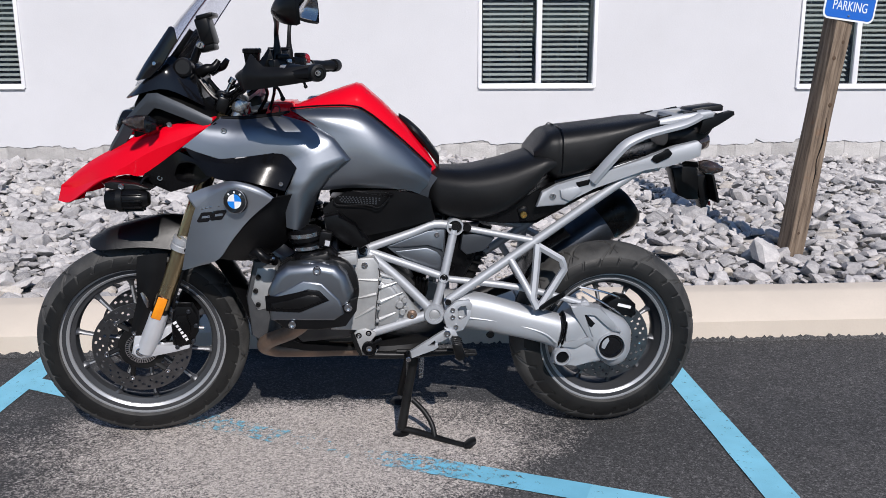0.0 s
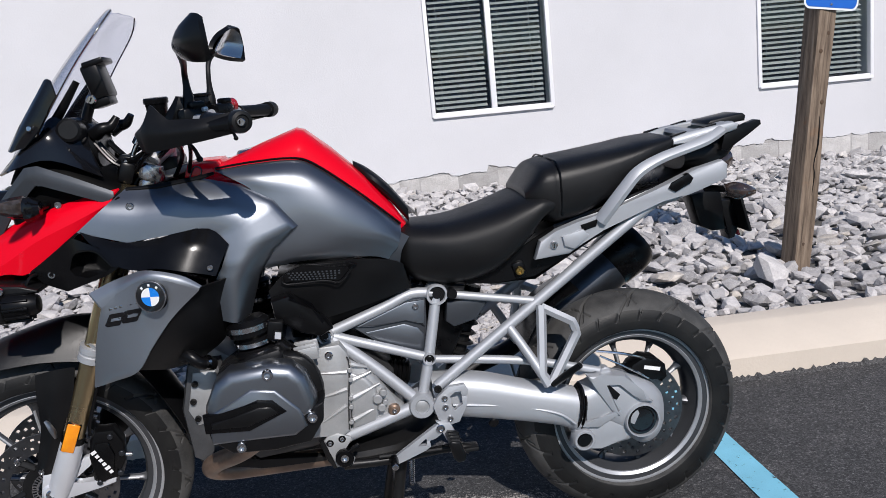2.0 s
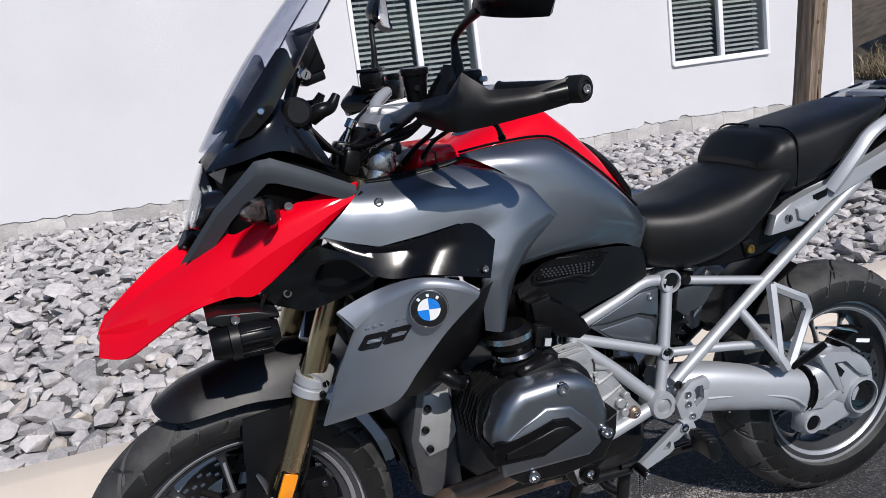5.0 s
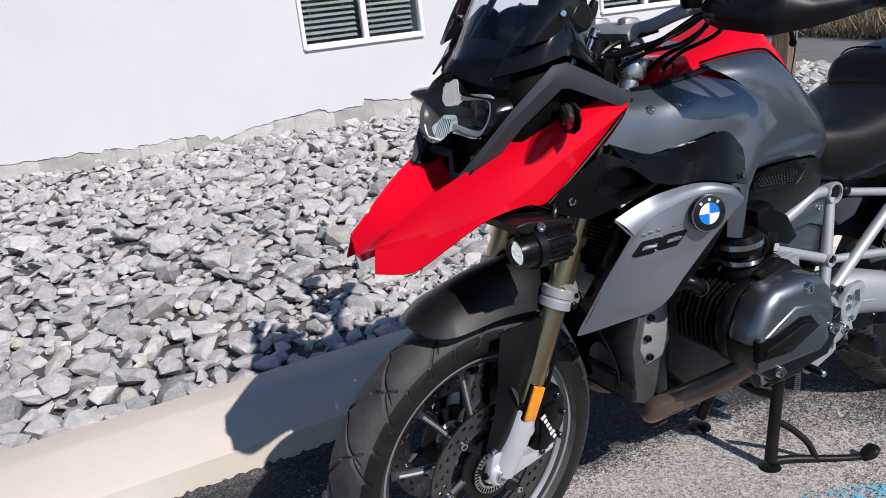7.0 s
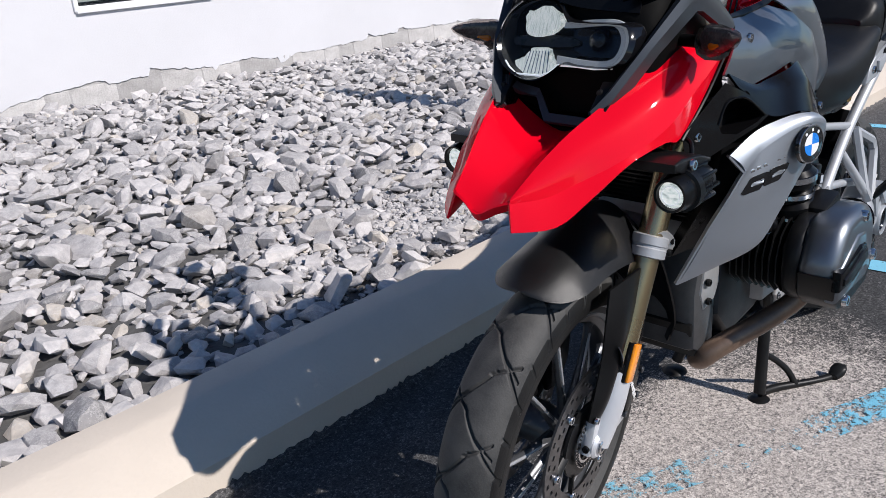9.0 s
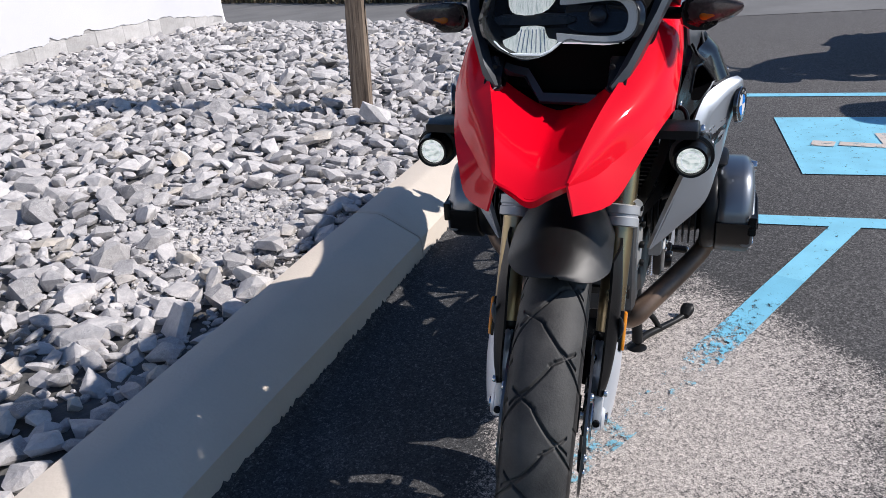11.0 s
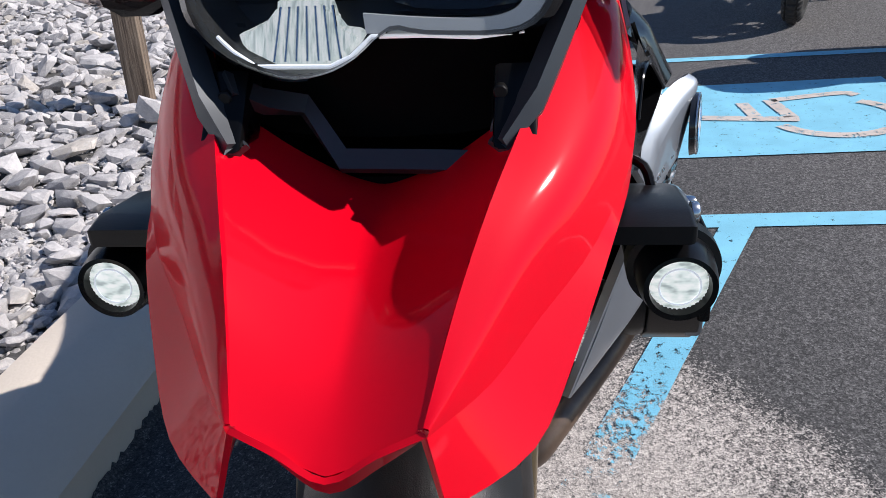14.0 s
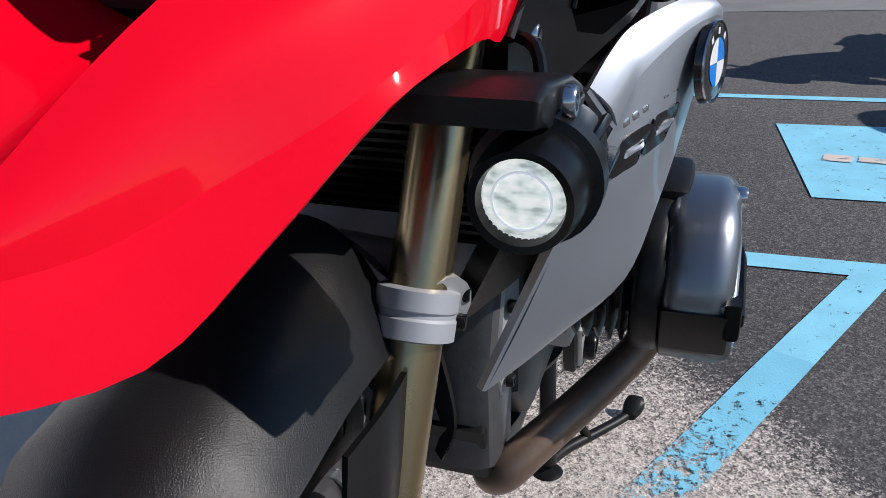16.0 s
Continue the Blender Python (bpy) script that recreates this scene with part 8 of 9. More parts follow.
# Added filler block, black to stand for the shade between the tubes.
part("inner_frame_cover", prism([(-0.11, 0.66), (0.16, 0.71), (0.29, 0.69), (0.27, 0.62), (0.22, 0.52), (0.10, 0.545), (0.03, 0.58)], -0.048, 0.048, 0.01), BLACK, bike, "black filler standing for the dark gap between the frame tubes")
part("battery_box", prism([(-0.20, 0.80), (0.12, 0.82), (0.14, 0.66), (0.0, 0.62), (-0.18, 0.64)], -0.085, 0.085, 0.02), BLACK, bike, "black air box")
part("tail_frame_cover", prism([(0.11, 0.80), (0.42, 0.80), (0.50, 0.86), (0.90, 0.965), (0.92, 0.92), (0.60, 0.82), (0.45, 0.72), (0.33, 0.725), (0.20, 0.735)], -0.10, 0.10, 0.012), BLACK, bike, "black inner tail cover")
part("brass_plug", turned([(0, 0.005), (0.004, 0.005), (0.005, 0.008), (0.010, 0.008), (0.0115, 0.004), (0.0115, -0.01)], (0.405, 0.106, 0.752), (0, 1, 0), 20), BRASS, bike, "brass socket in the side cover")
part("plug_holder", block((0.405, 0.098, 0.754), (0.032, 0.02, 0.044), (0, -15, 0), 0.008), BLACK, bike)
part("inner_mudguard", sheet([[(0.40, 0.09, 0.52), (0.40, 0, 0.53), (0.40, -0.09, 0.52)], [(0.46, 0.09, 0.62), (0.455, 0, 0.635), (0.46, -0.09, 0.62)], [(0.56, 0.09, 0.68), (0.55, 0, 0.695), (0.56, -0.09, 0.68)]], 4, 4, 0.006, inward=(0.7, 0, 0.32)), BLACK, bike, "black inner mudguard")

# ---- rear suspension and shaft drive (left side) ----
arm = part("swing_arm", hull([(0.155, 0.070, 0.445, 0.050, 0.055), (0.22, 0.085, 0.440, 0.052, 0.060), (0.30, 0.100, 0.428, 0.050, 0.060), (0.40, 0.115, 0.405, 0.048, 0.055), (0.48, 0.122, 0.384, 0.046, 0.055), (0.525, 0.124, 0.366, 0.046, 0.060)], 24, 4, 2.6), SILVER, bike, "silver single-sided swing arm")
part("arm_crease", tube([(0.20, 0.1375, 0.430), (0.34, 0.151, 0.412), (0.46, 0.168, 0.382), (0.51, 0.171, 0.345)], 0.0035, 8), SILVER, arm)
part("arm_plug", turned([(0, 0.004), (0.012, 0.004), (0.014, 0)], (0.30, 0.150, 0.372), (0, 1, -0.4), 18), BLACK, arm)
part("gaiter", join(*[turned([(0.055, -0.004), (0.061, 0), (0.055, 0.004), (0.045, 0)], (0.528 + k * 0.010, 0.122, 0.372 - k * 0.003), (1, 0.05, -0.2), 24, True) for k in range(2)]), BLACK, arm, "black rubber gaiter")
drive = part("final_drive", join(hull([(0.543, 0.119, 0.376, 0.046, 0.056), (0.565, 0.118, 0.379, 0.047, 0.058), (0.60, 0.116, 0.385, 0.048, 0.068), (0.64, 0.112, 0.372, 0.052, 0.082), (0.70, 0.106, 0.335, 0.053, 0.094), (0.745, 0.10, 0.325, 0.045, 0.075), (0.768, 0.095, 0.325, 0.03, 0.045)], 24, 4, 3.0), prism([(0.500, 0.272), (0.525, 0.258), (0.58, 0.258), (0.66, 0.268), (0.70, 0.30), (0.66, 0.335), (0.625, 0.347), (0.560, 0.322), (0.510, 0.325)], 0.122, 0.156, 0.010)), SILVER, bike, "silver final drive housing")
part("drive_rib", join(prism([(0.548, 0.470), (0.580, 0.462), (0.650, 0.462), (0.690, 0.405), (0.725, 0.372), (0.690, 0.378), (0.668, 0.400), (0.638, 0.440), (0.585, 0.446), (0.632, 0.362), (0.632, 0.345), (0.610, 0.362), (0.562, 0.445)], 0.140, 0.170, 0.007), prism([(0.520, 0.330), (0.575, 0.322), (0.630, 0.350), (0.622, 0.368), (0.570, 0.343), (0.525, 0.345)], 0.135, 0.168, 0.006)), SILVER, drive, "raised casting rib")
# Solid black plate in place of the shade in a hollow of the casting.
part("drive_hollow", prism([(0.585, 0.438), (0.60, 0.442), (0.635, 0.405), (0.625, 0.392), (0.608, 0.400)], 0.150, 0.1665, 0.002), BLACK, drive)
part("hub_ring", turned([(0.041, -0.03), (0.0475, -0.03), (0.0475, 0.012), (0.045, 0.016), (0.042, 0.016), (0.041, 0.012)], (0.692, 0.155, 0.325), (0, 1, 0), 40, True), SILVER, drive)
part("hub_cover", turned([(0, 0.006), (0.030, 0.006), (0.033, 0.010), (0.038, 0.010), (0.041, 0.004), (0.041, -0.03)], (0.692, 0.155, 0.325), (0, 1, 0), 36), BLACK_GLOSS, drive, "gloss black hub cover")
part("arm_joint_ring", turned([(0.020, -0.02), (0.029, -0.02), (0.029, 0.010), (0.026, 0.014), (0.021, 0.014), (0.020, 0.010)], (0.532, 0.158, 0.294), (0, 1, 0), 32, True), SILVER, drive)
part("arm_joint_cap", turned([(0, 0.011), (0.017, 0.011), (0.020, 0.006), (0.020, -0.02)], (0.532, 0.158, 0.294), (0, 1, 0), 28), BLACK, drive)
part("torque_arm", join(tube([(0.17, 0.10, 0.545), (0.40, 0.125, 0.518), (0.60, 0.13, 0.462)], 0.011, 12, 4), cyl((0.605, 0.115, 0.460), (0.605, 0.145, 0.460), 0.016, 18)), SILVER, bike, "silver torque arm")
rc = part("rear_calliper", prism([(0.672, 0.438), (0.690, 0.462), (0.722, 0.478), (0.758, 0.470), (0.782, 0.448), (0.786, 0.415), (0.770, 0.400), (0.745, 0.422), (0.712, 0.432)], 0.055, 0.118, 0.010), BLACK, bike, "black rear brake calliper")
part("calliper_mark", block((0.742, 0.1185, 0.446), (0.045, 0.001, 0.010), (0, 14, 0), 0), MARK_WHITE, rc, "white bar of lettering")
part("rear_brake_hose", join(tube([(0.59, 0.12, 0.515), (0.66, 0.125, 0.50), (0.72, 0.115, 0.475), (0.75, 0.10, 0.44)], 0.004, 8), tube([(0.60, 0.12, 0.50), (0.68, 0.13, 0.455), (0.73, 0.12, 0.42)], 0.003, 8)), CHROME, bike, "braided brake line")
part("rear_shock", join(tube([(0.22, 0.0, 0.45), (0.30, 0.0, 0.70)], 0.022, 14), *[turned([(0.030, -0.005), (0.038, 0), (0.030, 0.005), (0.026, 0)], (0.235 + k * 0.0085, 0, 0.50 + k * 0.0265), (0.08, 0, 0.25), 20, True) for k in range(7)]), DARK_METAL, bike, "dark rear spring strut")

# ---- seats and tail ----
seat = part("rider_seat", hull([(0.092, 0, 0.842, 0.060, 0.030), (0.118, 0, 0.832, 0.100, 0.058), (0.150, 0, 0.820, 0.118, 0.074), (0.240, 0, 0.813, 0.142, 0.082), (0.340, 0, 0.833, 0.154, 0.082), (0.420, 0, 0.876, 0.156, 0.062), (0.465, 0, 0.908, 0.152, 0.036), (0.500, 0, 0.915, 0.14, 0.020)], 32, 5, 3.2), VINYL, bike, "black vinyl rider seat")
part("seat_rear_rise", hull([(0.44, 0, 0.905, 0.12, 0.035), (0.50, 0, 0.915, 0.13, 0.04)], 20, 2), VINYL, seat)
pillion = part("pillion_seat", hull([(0.432, 0, 0.938, 0.110, 0.016), (0.452, 0, 0.940, 0.128, 0.040), (0.475, 0, 0.942, 0.137, 0.064), (0.500, 0, 0.938, 0.141, 0.077), (0.520, 0, 0.940, 0.143, 0.079), (0.600, 0, 0.954, 0.143, 0.073), (0.700, 0, 0.987, 0.136, 0.051), (0.760, 0, 1.012, 0.126, 0.034), (0.825, 0, 1.036, 0.105, 0.014)], 32, 5, 3.8), VINYL, bike, "black vinyl pillion seat with a raised front")
part("seat_piping", join(*[tube([(0.516, s * v, z) for v, z in ((0.02, 1.0205), (0.10, 1.018), (0.136, 0.996), (0.1435, 0.95), (0.138, 0.885))], 0.0025, 6, 4) for s in (1, -1)]), BLACK, pillion)
for s in (1, -1):
    bracket = part("tail_bracket", prism([(0.440, 0.782), (0.456, 0.828), (0.500, 0.850), (0.560, 0.868), (0.630, 0.878), (0.760, 0.925), (0.868, 0.966), (0.938, 0.982), (0.952, 0.970), (0.950, 0.934), (0.870, 0.910), (0.830, 0.897), (0.775, 0.898), (0.620, 0.838), (0.580, 0.818), (0.530, 0.788)], s * 0.112, s * 0.140, 0.005), SILVER, bike, "silver tail bracket with a seat lock")
    # Thin black plate drawn for a shaded recess.
    part("bracket_recess", prism([(0.560, 0.858), (0.605, 0.868), (0.600, 0.850), (0.565, 0.842)], s * 0.1395, s * 0.1425, 0.001), BLACK, bracket)
    part("bracket_step", prism([(0.51, 0.835), (0.565, 0.848), (0.58, 0.83), (0.54, 0.80), (0.515, 0.81)], s * 0.138, s * 0.148, 0.004), SILVER, bracket)
    part("strap_hook", prism([(0.792, 0.925), (0.800, 0.938), (0.845, 0.958), (0.858, 0.945), (0.850, 0.932), (0.81, 0.914)], s * 0.125, s * 0.146, 0.003), BLACK, bracket)
    if s > 0:
        part("seat_lock", turned([(0, 0.004), (0.009, 0.004), (0.011, 0)], (0.489, 0.141, 0.815), (0, 1, 0), 20), CHROME, bracket)
        part("lock_slot", block((0.489, 0.1455, 0.815), (0.002, 0.001, 0.012), bevel=0), BLACK, bracket)
    grab = part("grab_rail", tube([(x, s * v, z) for x, v, z in ((0.612, 0.138, 0.862), (0.640, 0.149, 0.900), (0.675, 0.156, 0.943), (0.710, 0.157, 0.978), (0.768, 0.151, 1.003), (0.830, 0.143, 1.018), (0.898, 0.132, 1.034), (0.950, 0.112, 1.054))], [0.015, 0.0145, 0.014, 0.0135, 0.012, 0.0115, 0.0115, 0.011], 8, 4, flat=1.25), SILVER, bike, "silver grab rail")
    rack = part("rack_side", prism([(0.782, 1.024), (0.790, 1.036), (0.866, 1.056), (0.985, 1.072), (1.002, 1.064), (0.996, 1.050), (0.917, 1.032)], s * 0.072, s * 0.104, 0.005), SILVER, bike, "cast luggage rack side with slots")
    for x, z in ((0.845, 1.0515), (0.925, 1.064)):
        # Black block set in the rack for the dark of a slot.
        part("rack_slot", block((x, s * 0.088, z), (0.042, 0.012, 0.006), (0, -11, 0), 0.001), BLACK, rack)
    part("rack_tip", prism([(0.955, 1.002), (0.976, 0.998), (1.022, 1.034), (1.066, 1.056), (1.064, 1.068), (1.052, 1.070), (1.004, 1.054), (0.965, 1.040)], s * 0.072, s * 0.098, 0.004), BLACK, bike, "black tapered end of the rack")
    ind = part("rear_turn_signal", hull([(0.945, s * 0.13, 0.905, 0.014, 0.012), (0.965, s * 0.145, 0.902, 0.024, 0.022), (0.99, s * 0.155, 0.900, 0.022, 0.018), (1.015, s * 0.155, 0.896, 0.006, 0.008)], 16, 4, 2), SMOKE, bike, "smoked rear turn signal")
    part("indicator_stalk", tube([(0.93, s * 0.06, 0.90), (0.94, s * 0.10, 0.904), (0.955, s * 0.14, 0.904)], 0.009, 10), BLACK, ind)
part("luggage_rack", join(*[prism([(x, z), (x + 0.004, z + 0.010), (x + 0.024, z + 0.013), (x + 0.028, z + 0.002)], -0.074, 0.074, 0.003) for x, z in ((0.800, 1.030), (0.875, 1.046), (0.955, 1.058))]), SILVER, bike, "cast cross bars of the luggage rack")
part("rack_floor", prism([(0.80, 1.020), (0.96, 1.050), (0.96, 1.042), (0.80, 1.012)], -0.074, 0.074, 0.002), BLACK_MATT, bike, "black floor under the rack")
part("rack_pad", prism([(0.942, 1.066), (0.950, 1.074), (1.040, 1.086), (1.048, 1.080), (1.046, 1.066), (0.985, 1.062)], -0.052, 0.052, 0.004), BLACK_MATT, bike, "black rack rest")
part("tail_cover", hull([(0.86, 0, 0.99, 0.09, 0.035), (0.93, 0, 0.99, 0.085, 0.045), (0.985, 0, 1.0, 0.07, 0.04), (1.04, 0, 1.045, 0.05, 0.012)], 18, 4), BLACK_MATT, bike, "black tail cover")
part("tail_lamp", hull([(0.955, 0, 0.965, 0.075, 0.028), (0.985, 0, 0.965, 0.07, 0.03), (1.012, 0, 0.968, 0.05, 0.026)], 18, 4), SMOKE, bike, "smoked tail lamp")
holder = part("plate_holder", join(prism([(0.899, 0.880), (0.986, 0.892), (0.992, 0.84), (0.999, 0.776), (0.962, 0.776), (0.927, 0.793), (0.918, 0.828)], -0.030, 0.030, 0.005), prism([(0.985, 0.856), (1.020, 0.856), (1.036, 0.800), (1.040, 0.783), (1.028, 0.750), (1.013, 0.747), (1.004, 0.785)], -0.026, 0.026, 0.004)), BLACK, bike, "black number plate holder")
part("plate_carrier", prism([(1.018, 0.866), (1.026, 0.866), (1.052, 0.775), (1.044, 0.773)], -0.075, 0.075, 0.002), BLACK_MATT, holder)
part("rear_reflector", block((1.040, 0.0, 0.762), (0.006, 0.05, 0.016), (0, -16, 0), 0.002), RED_LENS, holder)

# ---- centre stand ----
stand = part("centre_stand", join(tube([(0.066, 0.066, 0.300), (0.044, 0.072, 0.19), (0.014, 0.084, 0.022)], [0.016, 0.015, 0.016], 12, 3), tube([(0.068, -0.095, 0.300), (0.045, -0.115, 0.19), (0.018, -0.16, 0.04)], [0.016, 0.015, 0.016], 12, 3), tube([(0.046, 0.072, 0.20), (0.045, 0.0, 0.185), (0.05, -0.11, 0.20)], 0.013, 10, 3)), DARK_METAL, bike, "black tubular centre stand")
for y, z in ((0.086, -0.0035), (-0.163, 0.0065)):
    part("stand_foot", turned([(0, 0.012), (0.020, 0.012), (0.034, 0.004), (0.036, 0), (0, 0)], (0.012, y, z), (0, 0, 1), 20), DARK_METAL, stand)
part("stand_pedal", join(tube([(0.016, 0.084, 0.020), (0.075, 0.108, 0.016), (0.14, 0.150, 0.012), (0.20, 0.190, 0.011), (0.232, 0.212, 0.018)], [0.011, 0.011, 0.0105, 0.010, 0.011], 12, 4), tube([(0.052, 0.074, 0.120), (0.085, 0.095, 0.092), (0.112, 0.120, 0.055), (0.122, 0.140, 0.014)], 0.009, 10, 3), hull([(0.212, 0.208, 0.016, 0.013, 0.009), (0.232, 0.214, 0.028, 0.021, 0.013), (0.248, 0.216, 0.038, 0.017, 0.008)], 12, 3)), DARK_METAL, stand, "foot pedal of the stand")
part("stand_spring", join(*[turned([(0.006, -0.0017), (0.008, 0), (0.006, 0.0017), (0.0045, 0)], (0.083 - 0.0004 * k, 0.105, 0.285 - k * 0.0055), (0.05, 0, 1), 12, True) for k in range(14)]), CHROME, stand, "bright coil spring")
side_stand = part("side_stand", join(prism([(-0.145, 0.385), (-0.085, 0.395), (-0.075, 0.36), (-0.085, 0.315), (-0.115, 0.305), (-0.13, 0.33)], 0.125, 0.145, 0.005), tube([(-0.09, 0.14, 0.312), (0.02, 0.135, 0.305), (0.19, 0.125, 0.308), (0.235, 0.13, 0.300)], [0.013, 0.012, 0.011, 0.014], 12, 4), block((0.235, 0.13, 0.305), (0.045, 0.04, 0.012), (0, 0, 0), 0.005)), DARK_METAL, bike, "folded black side stand")
part("stand_plate", prism([(-0.133, 0.388), (-0.122, 0.400), (-0.097, 0.404), (-0.064, 0.390), (-0.062, 0.378), (-0.086, 0.364), (-0.060, 0.330), (-0.066, 0.318), (-0.108, 0.313), (-0.122, 0.360)], 0.142, 0.153, 0.004), CAST, side_stand, "cast stand bracket")
for x, z in ((-0.118, 0.381), (-0.087, 0.388)):
    # Black disc on the plate stands for the dark inside a hole.
    part("bracket_hole", turned([(0, 0.0008), (0.0085, 0.0008), (0.0095, 0)], (x, 0.153, z), (0, 1, 0), 18), BLACK, side_stand)
    bolt("stand_bolt", (x, 0.1535, z), 0.0055, side_stand, CHROME, 1, 0.004)
part("stand_pivot", turned([(0.012, 0), (0.023, 0), (0.023, 0.016), (0.020, 0.020), (0.012, 0.020)], (-0.086, 0.150, 0.340), (0, 1, 0), 28, True), BLACK, side_stand, "black pivot ring")
bolt("stand_bolt", (-0.086, 0.152, 0.340), 0.012, side_stand, CHROME, 1, 0.014)
part("stand_switch", block((-0.060, 0.160, 0.362), (0.030, 0.014, 0.012), (0, -35, 0), 0.004), BLACK, side_stand)


# ---- the next motorcycles along the lot ----
def knobbly(centre, R, width, ply):
    """A block-tread tyre."""
    na, nu = 360, 36
    th = np.linspace(0, 2 * math.pi, na, endpoint=False)[:, None]
    u = np.linspace(-1, 1, nu)[None, :]
    ang = u * radians(104)
    lat = width / 2 * np.sin(ang) + 0 * th
    rad = R - ply * (1 - np.cos(ang * 0.86)) + 0 * th
    row = (th / (2 * math.pi) * 44 + 0.5 * (np.abs(u) > 0.3)) % 1
    knob = (row < 0.62) & (np.abs(u) < 0.72) & (np.abs(np.abs(u) - 0.3) > 0.05)
    rad = rad + np.where(knob, 0.0, -0.011)
    V = np.stack([centre[0] + rad * np.cos(th), -(centre[1] + lat), centre[2] + rad * np.sin(th)], axis=2).reshape(-1, 3)
    faces = []
    for k in range(na):
        k2 = (k + 1) % na
        for j in range(nu - 1):
            faces.append((k * nu + j, k * nu + j + 1, k2 * nu + j + 1, k2 * nu + j))
        faces.append((k * nu, k2 * nu, k2 * nu + nu - 1, k * nu + nu - 1))
    me = bpy.data.meshes.new("tyre")
    me.from_pydata(V.tolist(), [], faces)
    me.shade_smooth()
    me.set_sharp_from_angle(angle=radians(30))
    me.materials.append(TREAD)
    return me


second = copy_thing(bike, pose(4.80, 1.05, 0.0, 1.0, 0, -26))
tagged(second, "dark motorcycle with block-tread tyres on its centre stand", "motorcycle")
for ob in second.children_recursive:
    if ob.type == "MESH" and ob.data.materials and ob.data.materials[0] == RED:
        ob.material_slots[0].link = "OBJECT"
        ob.material_slots[0].material = GREY_DARK
    if ob.name.startswith("tyre"):
        front = ob.parent.name.startswith("front")
        ob.data = knobbly(F_AXLE if front else R_AXLE, 0.335 if front else 0.330, 0.125 if front else 0.165, 0.078 if front else 0.092)
        tagged(ob, "black block-tread tyre")

cruiser = thing("touring_motorcycle", pose(3.2, 0.0, 0, -4, -8, 0), "black touring motorcycle with chrome silencers, seen from behind", "motorcycle")


def along_y(shape):
    """Turns a shape made along x to lie along y, rear end at +y."""
    return [(-v[1], v[0], v[2]) for v in shape[0]], shape[1]


for name, y, R in (("rear_wheel", 0.72, 0.315), ("front_wheel", -0.90, 0.32)):
    c = (y, 0, R)
    w = part(name, along_y(turned([(0, -0.06), (0.06, -0.06), (0.05, 0), (0.06, 0.06), (0, 0.06)], c)), DARK_METAL, cruiser)
    part("rim", along_y(turned([(0.205, -0.05), (0.225, -0.05), (0.21, 0), (0.225, 0.05), (0.205, 0.05), (0.19, 0)], c, seg=48, ring=True)), CHROME, w)
    part("tyre", along_y(turned([(0.222, -0.06), (R - 0.06, -0.075), (R - 0.02, -0.065), (R, 0), (R - 0.02, 0.065), (R - 0.06, 0.075), (0.222, 0.06), (0.21, 0)], c, seg=64, ring=True)), RUBBER, w)
    for k in range(9):
        a = 2 * math.pi * k / 9
        part("spoke", along_y(tube([(y + 0.05 * math.cos(a), 0, R + 0.05 * math.sin(a)), (y + 0.2 * math.cos(a), 0, R + 0.2 * math.sin(a))], 0.011, 8)), CHROME, w)
for s in (1, -1):
    pipe = part("silencer", along_y(turned([(0.030, 0.0), (0.052, 0.02), (0.058, 0.10), (0.060, 0.60), (0.056, 0.70), (0.048, 0.705), (0.046, 0.66), (0, 0.60)], (0.42, s * 0.17, 0.335), (1, 0, 0.03), 36)), CHROME, cruiser, "chrome silencer")
    part("silencer_mouth", along_y(turned([(0, 0.62), (0.046, 0.66)], (0.42, s * 0.17, 0.337), (1, 0, 0.03), 30)), BLACK, pipe)
    part("exhaust_pipe", along_y(tube([(0.44, s * 0.17, 0.335), (0.1, s * 0.16, 0.30), (-0.25, s * 0.13, 0.32), (-0.42, s * 0.10, 0.48)], 0.022, 14)), CHROME, cruiser)
    bag = part("side_case", along_y(hull([(0.28, s * 0.24, 0.60, 0.03, 0.08), (0.34, s * 0.25, 0.60, 0.085, 0.15), (0.60, s * 0.25, 0.61, 0.095, 0.16), (0.92, s * 0.25, 0.60, 0.085, 0.14), (1.00, s * 0.24, 0.58, 0.04, 0.08)], 24, 4, 4)), BLACK_GLOSS, cruiser, "gloss black side case")
    part("case_seam", along_y(tube([(0.30, s * 0.34, 0.66), (0.60, s * 0.347, 0.67), (0.97, s * 0.31, 0.65)], 0.004, 6)), CHROME, bag)
    part("grip", along_y(tube([(-0.48, s * 0.30, 1.05), (-0.40, s * 0.42, 1.03)], 0.017, 12)), BLACK_MATT, cruiser)
    part("mirror", along_y(hull([(-0.56, s * 0.36, 1.20, 0.03, 0.02), (-0.54, s * 0.37, 1.20, 0.06, 0.035), (-0.52, s * 0.37, 1.20, 0.055, 0.03)], 16, 3)), BLACK, cruiser)
    part("fork_leg", along_y(tube([(-0.90, s * 0.10, 0.32), (-0.58, s * 0.10, 0.98)], 0.024, 14)), CHROME, cruiser)
part("tail_lamp", along_y(hull([(1.02, 0, 0.60, 0.13, 0.022), (1.05, 0, 0.60, 0.13, 0.026), (1.08, 0, 0.60, 0.11, 0.018)], 20, 3, 3)), RED_LENS, cruiser, "red tail lamp")
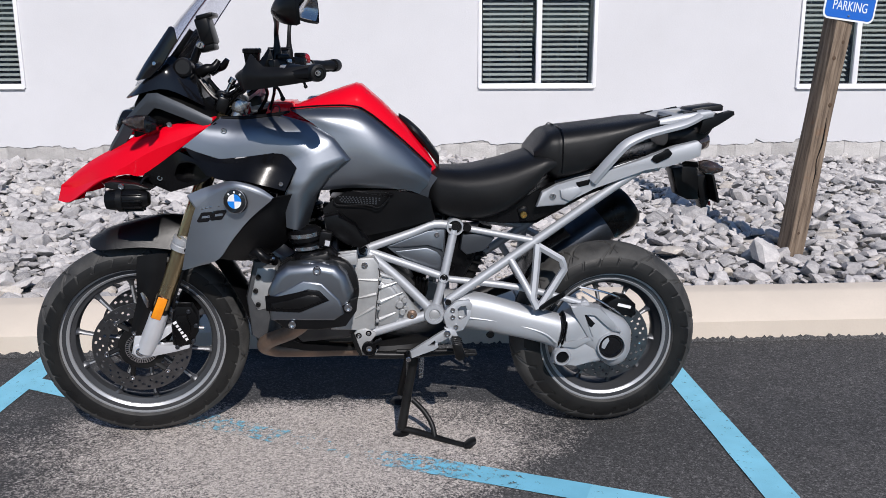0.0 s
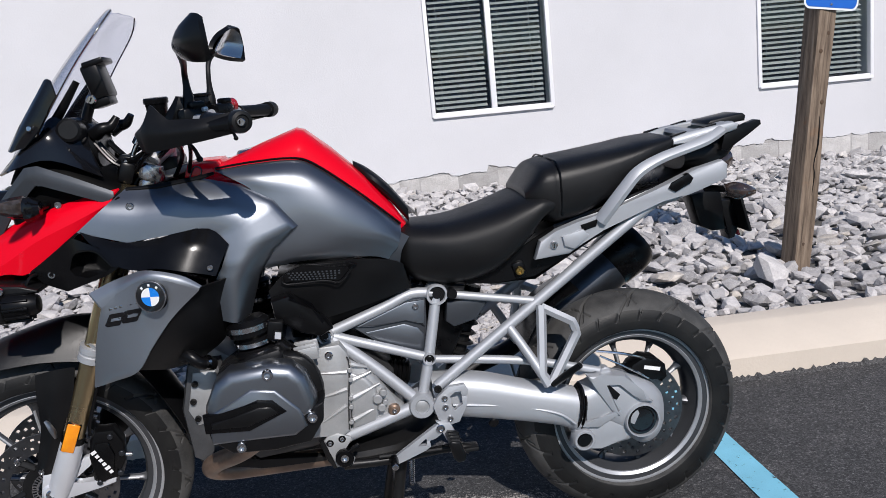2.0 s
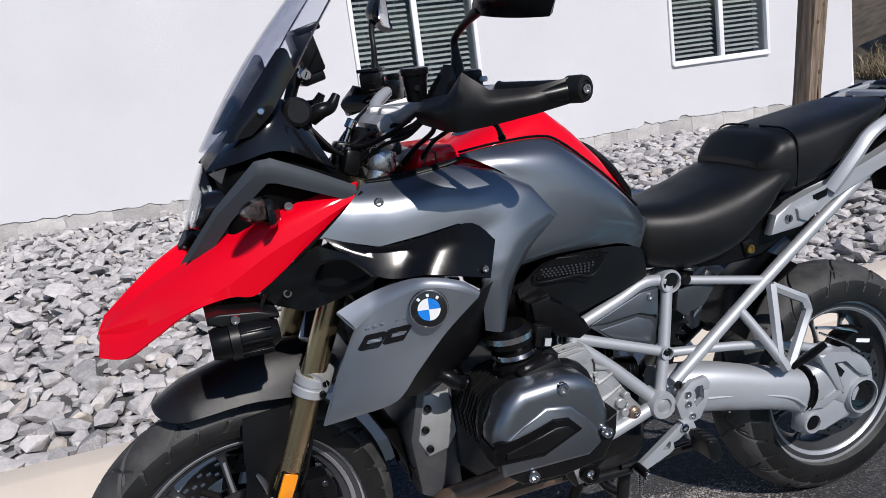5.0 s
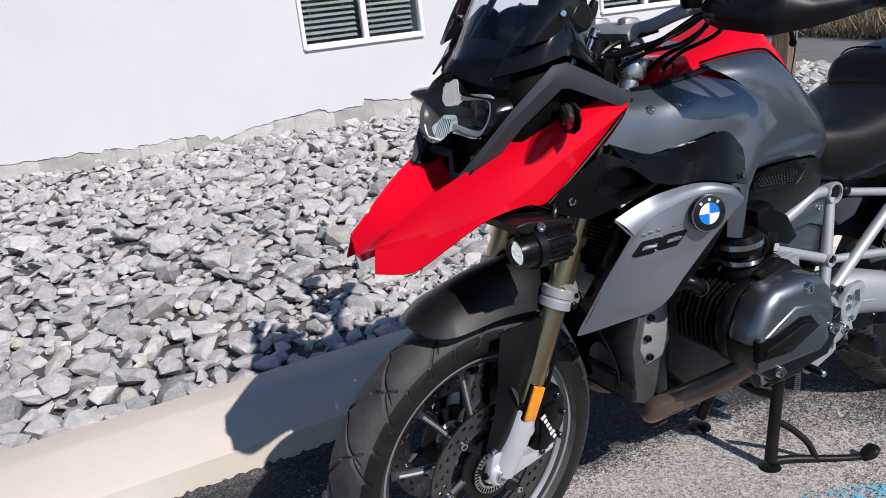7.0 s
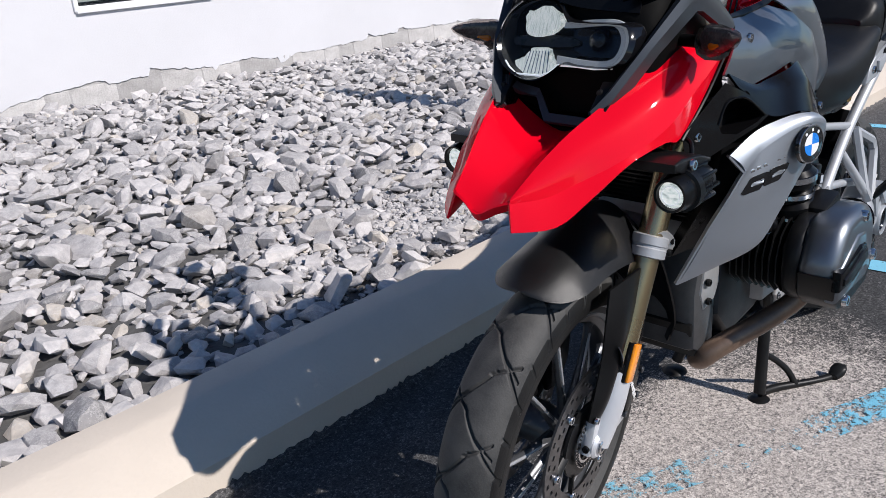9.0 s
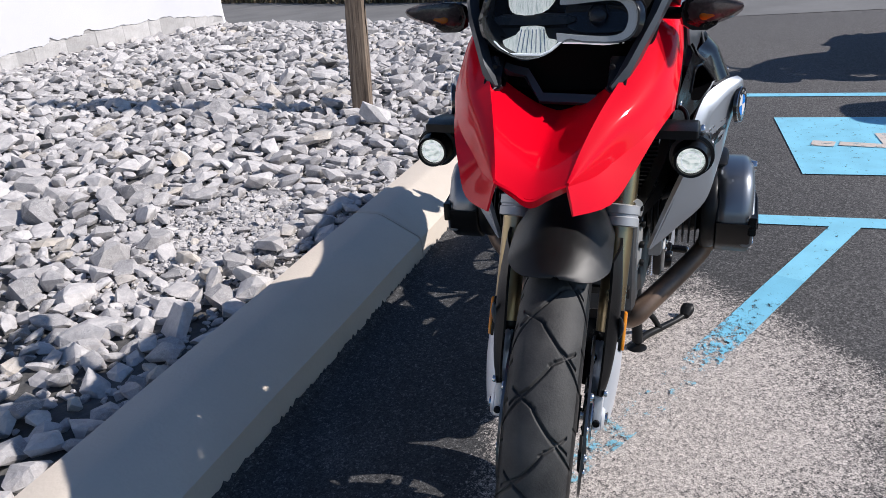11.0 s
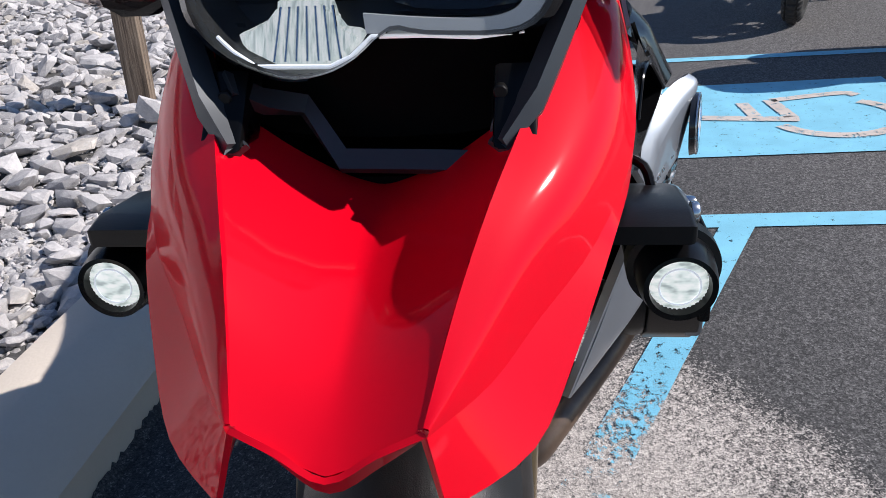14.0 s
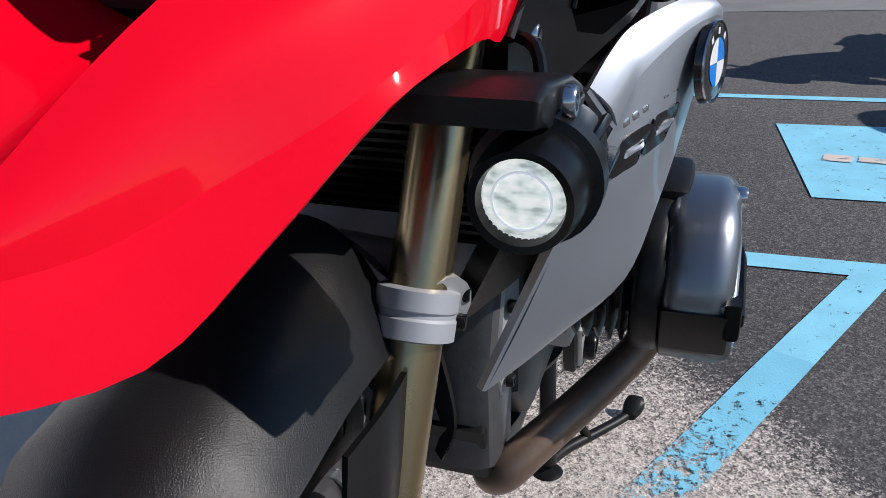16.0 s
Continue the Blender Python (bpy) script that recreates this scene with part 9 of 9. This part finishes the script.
part("rear_mudguard", along_y(sheet([[(0.45, f, 0.64 - 0.06 * abs(f) * 8) for f in (-0.09, -0.05, 0, 0.05, 0.09)], [(0.72, f, 0.70 - 0.06 * abs(f) * 8) for f in (-0.09, -0.05, 0, 0.05, 0.09)], [(0.98, f, 0.60 - 0.06 * abs(f) * 8) for f in (-0.09, -0.05, 0, 0.05, 0.09)], [(1.07, f, 0.42 - 0.06 * abs(f) * 8) for f in (-0.09, -0.05, 0, 0.05, 0.09)]], 5, 3, 0.006)), BLACK_GLOSS, cruiser)
part("seat", along_y(hull([(-0.10, 0, 0.72, 0.10, 0.04), (0.1, 0, 0.70, 0.17, 0.06), (0.3, 0, 0.74, 0.17, 0.07), (0.6, 0, 0.80, 0.15, 0.06), (0.72, 0, 0.86, 0.13, 0.05)], 22, 4)), VINYL, cruiser)
# Unseen trunk, added and placed to cast a shadow on the painted square.
part("top_trunk", along_y(hull([(0.34, 0, 0.98, 0.16, 0.10), (0.40, 0, 0.99, 0.25, 0.15), (0.60, 0, 1.00, 0.28, 0.17), (0.78, 0, 0.98, 0.25, 0.14), (0.84, 0, 0.96, 0.15, 0.08)], 24, 3, 3.2)), BLACK_GLOSS, cruiser, "gloss black trunk, unseen, added to cast the rounded shadow")
part("fuel_tank", along_y(hull([(-0.58, 0, 0.90, 0.06, 0.05), (-0.45, 0, 0.90, 0.14, 0.10), (-0.25, 0, 0.87, 0.16, 0.11), (0.0, 0, 0.77, 0.08, 0.05)], 22, 4)), BLACK_GLOSS, cruiser)
part("engine", along_y(hull([(-0.40, 0, 0.46, 0.10, 0.12), (-0.3, 0, 0.48, 0.16, 0.20), (-0.05, 0, 0.48, 0.16, 0.20), (0.1, 0, 0.42, 0.12, 0.10)], 16, 3, 4)), CAST, cruiser)
part("fairing", along_y(hull([(-0.82, 0, 1.0, 0.10, 0.08), (-0.72, 0, 1.02, 0.26, 0.17), (-0.60, 0, 1.04, 0.28, 0.18), (-0.55, 0, 1.04, 0.20, 0.12)], 22, 4, 3)), BLACK_GLOSS, cruiser)
part("handlebar", along_y(tube([(-0.48, 0.30, 1.05), (-0.55, 0.12, 1.08), (-0.55, -0.12, 1.08), (-0.48, -0.30, 1.05)], 0.014, 12)), CHROME, cruiser)
part("front_mudguard", along_y(sheet([[(-1.18, f, 0.50 - 0.5 * abs(f)) for f in (-0.08, 0, 0.08)], [(-0.95, f, 0.67 - 0.5 * abs(f)) for f in (-0.08, 0, 0.08)], [(-0.65, f, 0.58 - 0.5 * abs(f)) for f in (-0.08, 0, 0.08)]], 5, 4, 0.006, inward=(-0.9, 0, 0.32))), BLACK_GLOSS, cruiser)
part("side_stand", along_y(tube([(0.0, -0.12, 0.30), (0.08, -0.28, 0.015)], 0.014, 10)), CHROME, cruiser)
